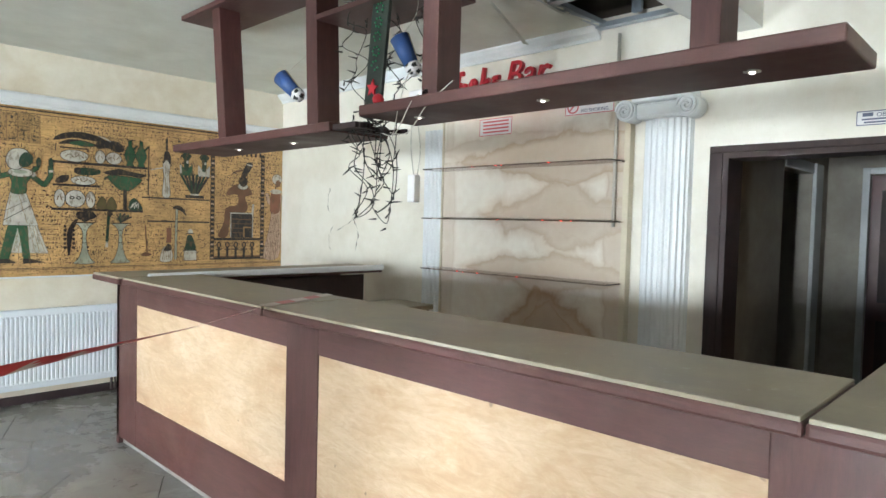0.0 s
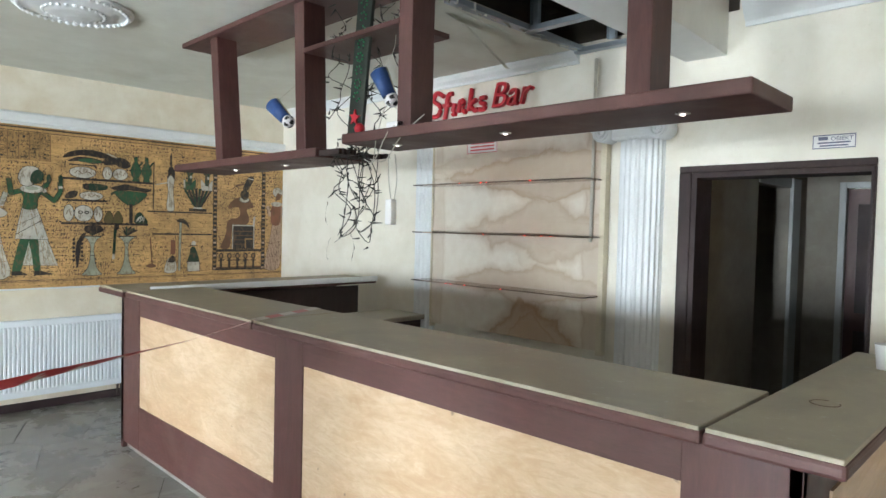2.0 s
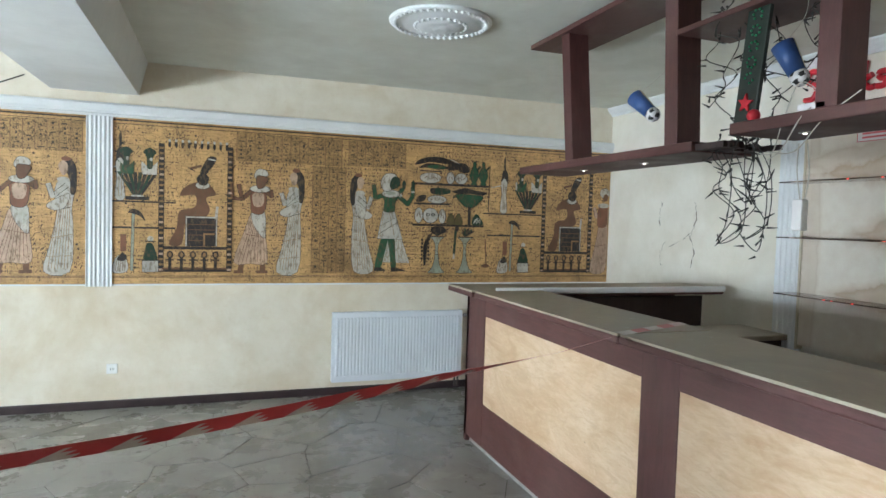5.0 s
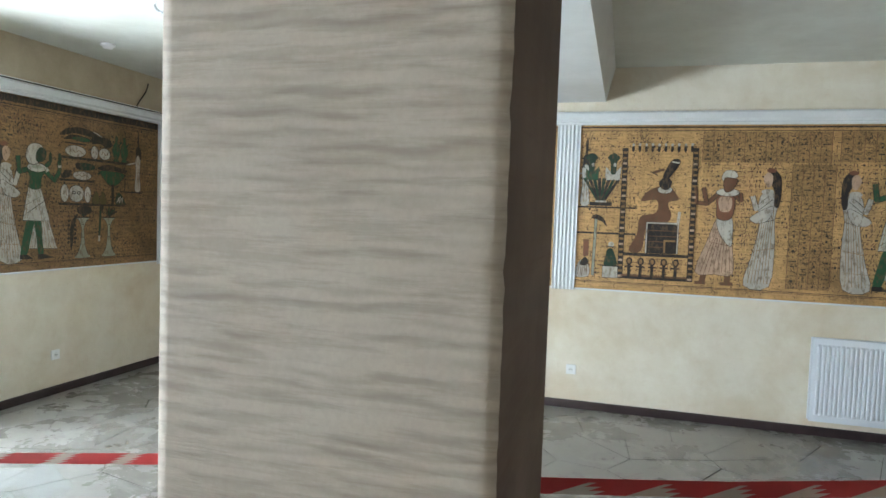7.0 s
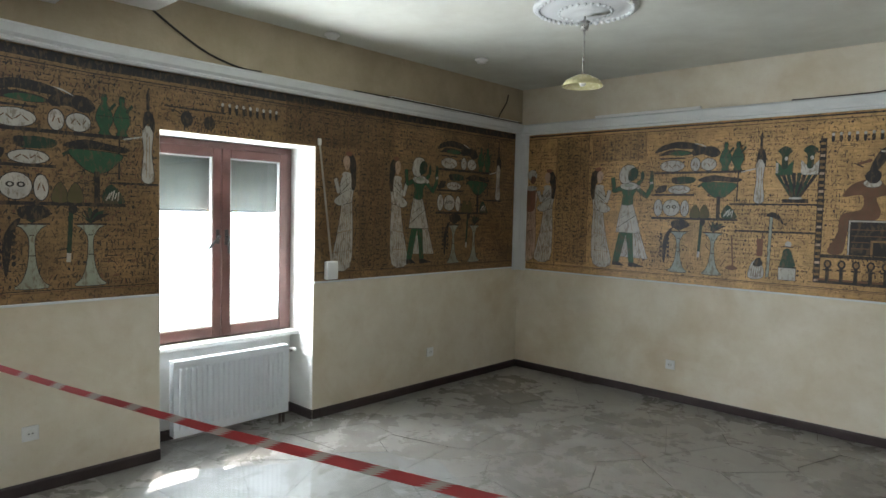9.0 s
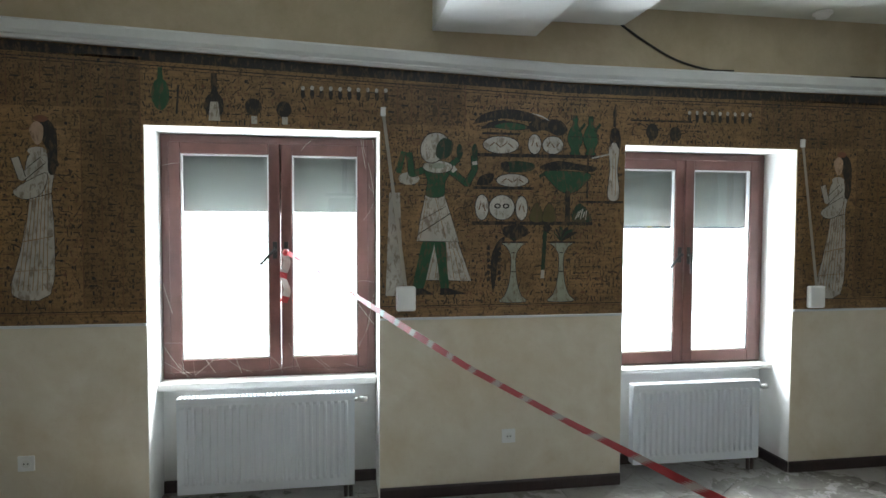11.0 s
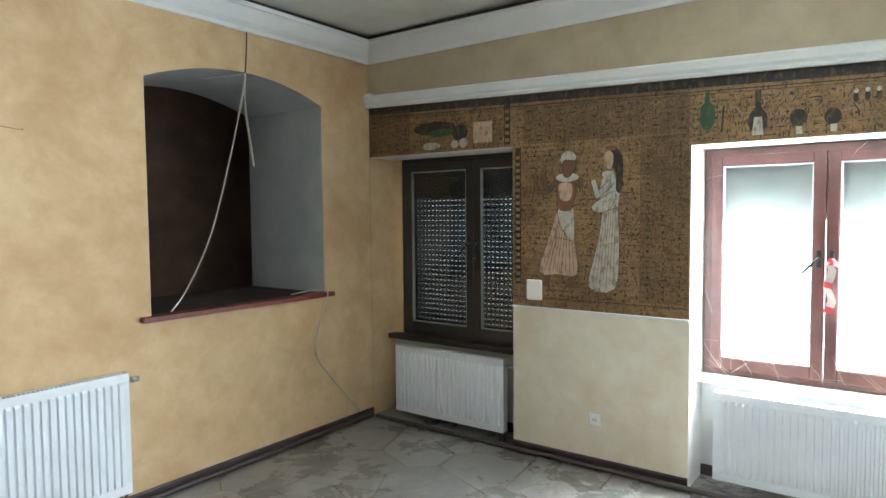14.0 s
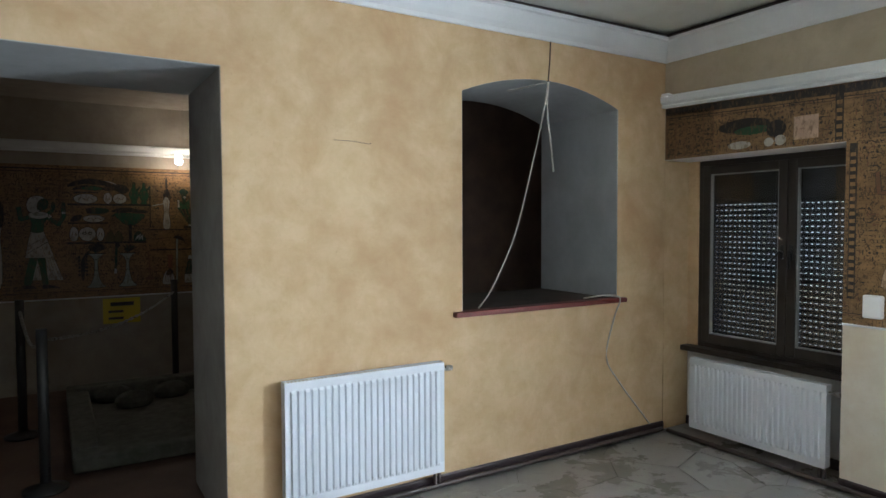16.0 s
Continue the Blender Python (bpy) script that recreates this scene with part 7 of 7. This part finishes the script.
# peeling cracks on the bar wall
M_CRACK = plain("bare_crack", (0.16, 0.13, 0.10), 0.9, var=0.3)
for k, pts in enumerate(([(5.42, 1.86), (5.45, 1.72), (5.41, 1.60)], [(5.36, 1.50), (5.42, 1.38), (5.40, 1.25)], [(4.98, 1.85), (4.95, 1.70), (5.02, 1.55), (4.97, 1.40), (5.0, 1.25)], [(5.30, 1.45), (5.12, 1.52), (5.0, 1.60)])):
    rng = random.Random(k)
    bm = B()
    top, bot = [], []
    for (y0, z0), (y1, z1) in zip(pts, pts[1:]):
        for j in range(6):
            u = j / 6
            y, z = y0 + (y1 - y0) * u + rng.uniform(-0.012, 0.012), z0 + (z1 - z0) * u
            wd = rng.choice((0.001, 0.0015, 0.002, 0.003, 0.007))
            top.append(bm.verts.new((XE - 0.002, y - wd, z)))
            bot.append(bm.verts.new((XE - 0.002, y + wd, z)))
    for j in range(len(top) - 1):
        bm.faces.new((top[j], top[j + 1], bot[j + 1], bot[j]))
    tagged(finish("paint_crack", bm, M_CRACK), "dark peeled crack in the cream paint", "crack", "paint cracks")

# torn ceiling: profiles and hanging strips
for k, (p0, p1) in enumerate((((2.40, 2.49, 2.835), (3.70, 2.47, 2.835)), ((3.10, 1.77, 2.83), (3.10, 2.50, 2.83)), ((3.66, 1.77, 2.82), (3.66, 2.50, 2.82)), ((2.55, 1.77, 2.90), (2.55, 2.50, 2.90)), ((3.10, 2.42, 2.86), (3.10, 2.421, 3.26)), ((3.62, 2.20, 2.86), (3.62, 2.201, 3.26)), ((2.60, 2.10, 3.02), (3.68, 2.10, 3.02)))):
    bm = B()
    a, b = Vector(p0), Vector(p1)
    d = (b - a).normalized()
    upright = abs(d.z) > 0.9
    s = Vector((0, 1, 0)) * 0.03 if upright else Vector((-d.y, d.x, 0)) * 0.03
    for off, w0, w1, z0, z1 in ((0, -1, 1, 0, 0.002), (0, -1, -0.93, 0.002, 0.03), (0, 0.93, 1, 0.002, 0.03)):
        vs = [bm.verts.new(q + s * w + (Vector((-z, 0, 0)) if upright else Vector((0, 0, z)))) for q in (a, b) for w in (w0, w1) for z in (z0, z1)]
        bmesh.ops.convex_hull(bm, input=vs)
    tagged(finish("ceiling_profile", bm, M_STEEL), "bare galvanised ceiling profile in the torn ceiling", "metal profile", "ceiling profiles")
for k, pts in enumerate(([(2.55, 2.66, 2.85), (2.75, 2.68, 2.83), (3.0, 2.74, 2.78), (3.3, 2.80, 2.70)], [(2.44, 2.53, 2.85), (2.7, 2.50, 2.80), (2.95, 2.47, 2.785)], [(3.0, 2.52, 2.85), (3.2, 2.50, 2.82), (3.45, 2.44, 2.815)])):
    bm = B()
    prev = None
    for j, p in enumerate(pts):
        wv = Vector((0.03 - 0.006 * j, 0.03, 0.01))
        cur = (bm.verts.new(Vector(p) - wv), bm.verts.new(Vector(p) + wv))
        if prev:
            bm.faces.new((prev[0], prev[1], cur[1], cur[0]))
        prev = cur
    bmesh.ops.solidify(bm, geom=bm.faces[:], thickness=0.006)
    tagged(finish("torn_board", bm, M_CEIL), "strip of torn plasterboard hanging from the ceiling", "plasterboard", "torn strips")

# ---- ceiling roses, lamp, detectors ----
def rose(x, y, r):
    t = thing("ceiling_rose", "round white plaster ceiling rose with beaded rim", "ceiling rose", "ceiling roses", at=(x, y, ZC))
    bm = B()
    lathe(bm, [(r, 0.0), (r, -0.012), (r * 0.93, -0.022), (r * 0.86, -0.016), (r * 0.72, -0.020), (r * 0.60, -0.034), (r * 0.52, -0.030), (r * 0.46, -0.040), (r * 0.30, -0.052), (r * 0.22, -0.046), (r * 0.12, -0.060)], (x, y, ZC), 60)
    disc = part("disc", bm, M_TRIM, t)
    for n, ring, size, drop in ((44, 0.90, 0.052, 0.020), (24, 0.50, 0.045, 0.032)):
        for k in range(n):
            a = 2 * math.pi * k / n
            bm = B()
            bmesh.ops.create_icosphere(bm, subdivisions=1, radius=r * size, matrix=pose(x + r * ring * math.cos(a), y + r * ring * math.sin(a), ZC - drop))
            part("bead", bm, M_TRIM, disc)
    return t

rose(1.08, 4.24, 0.315)
rose(-3.26, 4.34, 0.315)
lamp = thing("pendant_lamp", "small brass pendant lamp with yellowed dish shade, unlit", "pendant lamp", at=(-3.26, 4.34, 2.40))
bm = B()
cyl(bm, (-3.26, 4.34, 2.44), (-3.26, 4.34, ZC - 0.05), 0.006)
cyl(bm, (-3.26, 4.34, 2.71), (-3.26, 4.34, 2.76), 0.022, 0.03)
part("rod", bm, M_CHROME, lamp)
bm = B()
lathe(bm, [(0.02, 0.07), (0.05, 0.06), (0.10, 0.035), (0.125, 0.0), (0.120, -0.004), (0.095, 0.025), (0.02, 0.05)], (-3.26, 4.34, 2.375), 36)
part("shade", bm, M_GOLD, lamp, "yellowed glass dish shade")
bm = B()
bmesh.ops.create_uvsphere(bm, u_segments=14, v_segments=10, radius=0.020, matrix=pose(-3.26, 4.34, 2.392))
part("bulb", bm, M_PAPER, lamp)

for x, y in ((-4.60, 4.98), (-4.98, 3.75)):
    t = thing("smoke_detector", "round white plastic smoke detector on the ceiling", "smoke detector", "smoke detectors", at=(x, y, ZC))
    bm = B()
    lathe(bm, [(0.055, 0.0), (0.055, -0.014), (0.048, -0.018), (0.040, -0.018), (0.036, -0.034), (0.02, -0.038)], (x, y, ZC), 28)
    part("case", bm, M_WHITEPL, t)

# ---- cables on the walls ----
def cable(name, lab, pts, r, mat):
    return tagged(finish(name, tube(B(), pts, r, 6), mat), lab, "cable")

cable("wall_cable", "black cable sagging on the wall above the mural", [(XW + 0.010, 2.53, 2.747), (XW + 0.014, 2.68, 2.655), (XW + 0.014, 2.875, 2.56), (XW + 0.03, 3.08, 2.506), (XW + 0.04, 3.24, 2.503)], 0.007, M_CABLE_B)
cable("wall_cable", "dark loose cable near the corner", [(XW + 0.012, 6.02, 2.766), (XW + 0.02, 5.98, 2.68), (XW + 0.02, 5.90, 2.58), (XW + 0.03, 5.84, 2.505)], 0.006, M_CABLE_B)
tagged(finish("conduit", box(B(), -4.25, -3.28, YN - 0.05, YN - 0.008, 2.4925, 2.515, 0.004), M_WHITEPL), "white plastic conduit lying on the rail", "conduit")
tagged(finish("conduit", box(B(), XW + 0.01, XW + 0.05, 4.42, 6.15, 2.497, 2.517, 0.004), M_WHITEPL), "white plastic conduit lying on the rail", "conduit")
cable("wall_cable", "thin dark cable along the rail", [(XW + 0.03, 4.05, 2.504), (XW + 0.03, 4.4, 2.506), (XW + 0.06, 4.6, 2.503), (XW + 0.058, 6.2, 2.503)], 0.005, M_CABLE_B)
cable("wall_cable", "pale cable loop above the mural", [(-2.6, YN - 0.012, 2.50), (-2.2, YN - 0.012, 2.50), (-1.95, YN - 0.012, 2.52), (-1.62, YN - 0.012, 2.66)], 0.005, M_CABLE_B)
cable("wall_cable", "thin dark crack-like cable down to the arch", [(-3.92, YS + 0.006, 2.93), (-3.915, YS + 0.006, 2.80), (-3.90, YS + 0.006, 2.645)], 0.005, M_PILLAR_SIDE)
cable("hanging_cable", "white cable hanging across the arched opening", [(-3.90, YS + 0.006, 2.645), (-3.87, YS + 0.012, 2.50), (-3.78, YS + 0.012, 2.15), (-3.62, YS + 0.0, 1.60), (-3.45, YS - 0.02, 1.25), (-3.35, YS - 0.05, 1.105)], 0.0055, M_CABLE_W)
cable("hanging_cable", "short white cable end in the arched opening", [(-3.90, YS + 0.006, 2.645), (-3.885, YS + 0.014, 2.45), (-3.92, YS + 0.014, 2.20), (-3.945, YS + 0.012, 2.03)], 0.008, M_CABLE_W)
cable("hanging_cable", "thin cable under the arch", [(-3.70, YS - 0.2, 2.60), (-3.82, YS - 0.05, 2.625), (-3.90, YS + 0.006, 2.645)], 0.005, M_CABLE_W)
cable("hanging_cable", "thin pale cable trailing down the ochre wall to the skirting", [(-4.30, YS - 0.05, 1.11), (-4.50, YS + 0.0, 1.125), (-4.575, YS + 0.05, 1.10), (-4.56, YS + 0.006, 0.95), (-4.48, YS + 0.006, 0.66), (-4.62, YS + 0.006, 0.45), (-4.80, YS + 0.006, 0.25), (-4.95, YS + 0.02, 0.075)], 0.006, M_CABLE_W)
tagged(finish("junction_stub", box(B(), XW + 0.002, XW + 0.06, YS + 0.004, YS + 0.07, 2.635, 2.68, 0.006), M_WHITEPL), "small white cable stub above the rail", "cable end")


cable("paint_scratch", "thin scratched line in the ochre plaster", [(-2.318, YS + 0.001, 2.147), (-2.44, YS + 0.001, 2.146), (-2.53, YS + 0.001, 2.137), (-2.552, YS + 0.001, 2.142)], 0.0018, M_PILLAR_SIDE)
# dark heating pipe lying along the skirting
cable("heating_pipe", "dark painted heating pipe along the skirting", [(XW + 0.055, 1.1, 0.026), (XW + 0.055, -0.3, 0.026), (XW + 0.055, -1.3, 0.026), (XW + 0.055, -2.60, 0.026)], 0.017, M_BROWNPIPE)
cable("heating_pipe", "dark painted heating pipe along the skirting", [(XW + 0.06, YS + 0.05, 0.026), (-4.0, YS + 0.05, 0.026), (-3.0, YS + 0.05, 0.026), (-2.02, YS + 0.05, 0.026)], 0.017, M_BROWNPIPE)

# ---- barrier tape from the window handle round the pillar to the bar ----
tape = thing("barrier_tape", "red and white barrier tape stretched across the room", "barrier tape", at=(-1.0, 2.07, 1.05))
TAPE = [(-5.33, 0.60, 1.405), (-4.587, 0.865, 1.305), (-4.04, 1.06, 1.224), (-3.45, 1.27, 1.143), (-3.0, 1.43, 1.105), (-2.5, 1.61, 1.072), (-1.9, 1.82, 1.05), (-1.25, 2.055, 1.05),
        (-0.755, 2.055, 1.068), (-0.4, 2.17, 1.066), (0.0, 2.30, 1.077), (0.5, 2.47, 1.098), (1.08, 2.66, 1.125), (1.445, 2.78, 1.164)]
RUN = [0.0]
for p, q in zip(TAPE, TAPE[1:]):
    RUN.append(RUN[-1] + (Vector(q) - Vector(p)).length)


def tape_at(l):
    l = max(0.0, min(l, RUN[-1] - 1e-6))
    k = max(i for i in range(len(TAPE) - 1) if RUN[i] <= l)
    return Vector(TAPE[k]).lerp(Vector(TAPE[k + 1]), (l - RUN[k]) / (RUN[k + 1] - RUN[k]))


bm = B()
STEPS = 420
rows = []
for i in range(STEPS + 1):
    l = RUN[-1] * i / STEPS
    lean = 0.5 * math.sin(l * 1.3) + 0.3 * math.sin(l * 3.1)
    half = 0.0165 - 0.0065 * min(1.0, max(0.0, l - 1.8)) + 0.002 * math.sin(l * 2.1) + (0.010 if l > RUN[7] else 0.0)
    if l > RUN[11]:
        lean += (l - RUN[11]) * 1.2
        half *= 0.85
    up = Vector((0.25 * math.sin(lean), -math.sin(lean) * 0.9, math.cos(lean))) * half
    rows.append([bm.verts.new(tape_at(l + 0.05 * a) + up * a) for a in (-1, -0.5, 0, 0.5, 1)])
for i in range(STEPS):
    for j in range(4):
        f = bm.faces.new((rows[i][j], rows[i + 1][j], rows[i + 1][j + 1], rows[i][j + 1]))
        f.material_index = 1 if ((i + j) % 8 < 2 if RUN[-1] * i / STEPS < RUN[7] else i % 9 < 5 - 2 * j) else 0
        f.smooth = True
part("ribbon", bm, (M_TAPE_R, M_TAPE_W), tape)
bm = B()
prev = None
for k in range(9):
    z = 1.40 - 0.035 * k
    y = 0.585 + 0.012 * math.sin(k * 1.3)
    cur = (bm.verts.new((-5.345 + 0.01 * math.sin(k), y - 0.022, z)), bm.verts.new((-5.335, y + 0.020, z - 0.01)))
    if prev:
        f = bm.faces.new((prev[0], prev[1], cur[1], cur[0]))
        f.material_index = 0 if k % 4 == 0 else 1
    prev = cur
part("knot_end", bm, (M_TAPE_R, M_TAPE_W), tape, "loose tape end hanging from the handle")
bm = B()
bmesh.ops.create_icosphere(bm, subdivisions=2, radius=0.022, matrix=pose(-5.345, 0.59, 1.405))
part("knot", bm, M_TAPE_R, tape)
bm = B()
prev = None
for k in range(6):
    p = Vector((1.44 + 0.10 * k, 2.78 + 0.04 * k, 1.166))
    cur = (bm.verts.new(p + Vector((0, -0.03, 0))), bm.verts.new(p + Vector((0, 0.03, 0.002))))
    if prev:
        f = bm.faces.new((prev[0], prev[1], cur[1], cur[0]))
        f.material_index = k % 2
    prev = cur
part("lying_end", bm, (M_TAPE_R, M_TAPE_W), tape)

# ---- back room ----
def rope_post(x, y, h):
    p = thing("rope_post", "black metal rope barrier post in the dim back room", "barrier post", "barrier posts", at=(x, y, 0))
    bm = B()
    cyl(bm, (x, y, 0.03), (x, y, h), 0.032, n=16)
    part("pole", bm, M_BLACKPL, p)
    bm = B()
    lathe(bm, [(0.13, 0.0), (0.13, 0.012), (0.05, 0.035), (0.033, 0.05)], (x, y, 0.0), 28)
    part("base", bm, M_BLACKPL, p)

POSTS = [(-0.71, -5.25, 1.08), (-0.87, -3.95, 1.02), (-2.00, -6.30, 1.10)]
for p in POSTS:
    rope_post(*p)
def chain(a, b, sag):
    c = thing("barrier_chain", "thin dark chain between barrier posts", "chain", "barrier chains", at=a)
    bm = B()
    n = 44
    for k in range(n):
        u = (k + 0.5) / n
        p = Vector(a).lerp(Vector(b), u) - Vector((0, 0, sag * 4 * u * (1 - u)))
        q = Vector(a).lerp(Vector(b), u + 0.01) - Vector((0, 0, sag * 4 * (u + 0.01) * (1 - u - 0.01)))
        d = (q - p).normalized()
        cyl(bm, p - d * 0.022, p + d * 0.022, 0.007 if k % 2 else 0.012, n=6)
    part("link_row", bm, M_CHROME, c)
chain((-0.87, -3.95, 0.95), (-2.0, -6.30, 0.98), 0.10)
chain((-0.71, -5.25, 1.0), (-0.87, -3.95, 0.95), 0.14)
pit = thing("stone_pit", "dark mossy stone pit with low kerb in the back room floor", "pit", at=(-1.7, -5.2, 0))
M_MOSS = plaster("dark_mossy_stone", (0.09, 0.093, 0.078), (0.16, 0.158, 0.138), (0.05, 0.07, 0.04), 0.6, scale=3)
for q in ((-2.7, -1.02, -4.30, -4.12, 0.0, 0.12), (-2.7, -1.02, -6.25, -6.05, 0.0, 0.14), (-1.20, -1.02, -6.05, -4.30, 0.0, 0.12), (-2.7, -2.5, -6.05, -4.30, 0.0, 0.12)):
    part("kerb", box(B(), *q, 0.02), M_MOSS, pit)
part("bottom", box(B(), -2.5, -1.20, -6.05, -4.30, -0.003, 0.004), M_MOSS, pit)
for x, y in ((-1.55, -5.7), (-1.9, -5.9), (-1.4, -6.0)):
    bm = B()
    bmesh.ops.create_icosphere(bm, subdivisions=2, radius=0.13, matrix=pose(x, y, 0.06) @ Matrix.Diagonal((1.3, 0.8, 0.7, 1)))
    part("boulder", bm, M_MOSS, pit)
ys = thing("warning_sign", "yellow warning sign with dark print on the back room wall", "sign", at=(-1.5, -6.7, 0.65))
part("plate", box(B(), -1.72, -1.37, -6.692, -6.686, 0.64, 0.90), M_YELLOW, ys)
bm = B()
box(bm, -1.66, -1.44, -6.6858, -6.6845, 0.82, 0.86)
box(bm, -1.56, -1.42, -6.6858, -6.6845, 0.75, 0.775)
box(bm, -1.56, -1.42, -6.6858, -6.6845, 0.68, 0.705)
part("print_bars", bm, M_BLACKPL, ys)
bl = thing("spot_bulb", "small lit bulb on the back room rail", "lamp", at=(-2.20, -6.6, 2.33))
bm = B()
bmesh.ops.create_uvsphere(bm, u_segments=16, v_segments=10, radius=0.035, matrix=pose(-2.12, -6.58, 2.335))
part("bulb", bm, M_BULB, bl)
part("holder", box(B(), -2.16, -2.08, -6.66, -6.62, 2.32, 2.42, 0.004), M_WHITEPL, bl)
pl = bpy.data.lights.new("bulb_light", 'POINT')
pl.energy, pl.color, pl.shadow_soft_size = 1.8, (1.0, 0.82, 0.60), 0.04
new("bulb_light", pl).location = (-2.12, -6.45, 2.33)

# ---- floor: irregular slabs ----
floor = structure("floor", box(B(), XW - 0.4, XE + 0.2, YS - 0.01, YN + 0.1, -0.25, -0.007), M_JOINT, "floor of irregular stone slabs under grey dust", "floor")
rng = random.Random(3)
STEP = 0.46
pts = []
for i in range(-1, int((XE - XW + 0.8) / STEP) + 2):
    for j in range(-1, int((YN - YS + 0.4) / STEP) + 2):
        pts.append((XW - 0.4 + STEP * (i + 0.5 * (j % 2)) + rng.uniform(-0.30, 0.30), YS + STEP * j + rng.uniform(-0.30, 0.30)))


def clipped(poly, mx, my, nx, ny):
    out = []
    for k in range(len(poly)):
        (ax, ay), (bx, by) = poly[k], poly[(k + 1) % len(poly)]
        da, db = (ax - mx) * nx + (ay - my) * ny, (bx - mx) * nx + (by - my) * ny
        if da <= 0:
            out.append((ax, ay))
        if (da < 0 < db) or (db < 0 < da):
            t = da / (da - db)
            out.append((ax + (bx - ax) * t, ay + (by - ay) * t))
    return out


rest = B()
count = 0
order = sorted(pts, key=lambda p: (p[0] + 2.6) ** 2 + (p[1] - 2.3) ** 2)
for (px, py) in order:
    poly = [(XW - 0.32, YS), (XE, YS), (XE, YN), (XW - 0.32, YN)]
    for (qx, qy) in pts:
        dx, dy = qx - px, qy - py
        d = math.hypot(dx, dy)
        if 0 < d < 1.6:
            poly = clipped(poly, px + dx / 2 - dx / d * 0.0022, py + dy / 2 - dy / d * 0.0022, dx / d, dy / d)
            if len(poly) < 3:
                break
    if len(poly) < 3:
        continue
    area = 0.5 * abs(sum(poly[k][0] * poly[(k + 1) % len(poly)][1] - poly[(k + 1) % len(poly)][0] * poly[k][1] for k in range(len(poly))))
    cx = sum(p[0] for p in poly) / len(poly)
    cy = sum(p[1] for p in poly) / len(poly)
    if area < 0.003 or not (XW - 0.32 <= cx <= XE and YS <= cy <= YN):
        continue
    z = rng.uniform(-0.0025, 0.0)
    tx, ty = rng.uniform(-0.003, 0.003), rng.uniform(-0.003, 0.003)
    bm = B() if count < 300 else rest
    top = [bm.verts.new((x, y, z + tx * (x - cx) + ty * (y - cy))) for x, y in poly]
    low = [bm.verts.new((x, y, -0.02)) for x, y in poly]
    bm.faces.new(top)
    for k in range(len(poly)):
        bm.faces.new((low[k], low[(k + 1) % len(poly)], top[(k + 1) % len(poly)], top[k]))
    if count < 300:
        part("slab", bm, M_SLAB, floor)
    count += 1
ob = part("slabs", rest, M_SLAB, floor)
ob["kind"] = "stuff"

# a shallow puddle by the window, with an uneven edge
bm = B()
ring = []
for k in range(90):
    a = 2 * math.pi * k / 90
    r = 1 + 0.42 * noise.noise(Vector((math.cos(a) * 1.4, math.sin(a) * 1.4, 2.0))) + 0.16 * noise.noise(Vector((math.cos(a) * 5, math.sin(a) * 5, 5.0)))
    ring.append(bm.verts.new((-3.75 + 1.05 * r * math.cos(a), 2.55 + 1.0 * r * math.sin(a), 0.0022)))
bm.faces.new(ring)
pud = tagged(finish("puddle", bm, M_WATER), "shallow clear puddle on the dusty slabs by the window", "puddle")
pud.visible_shadow = False
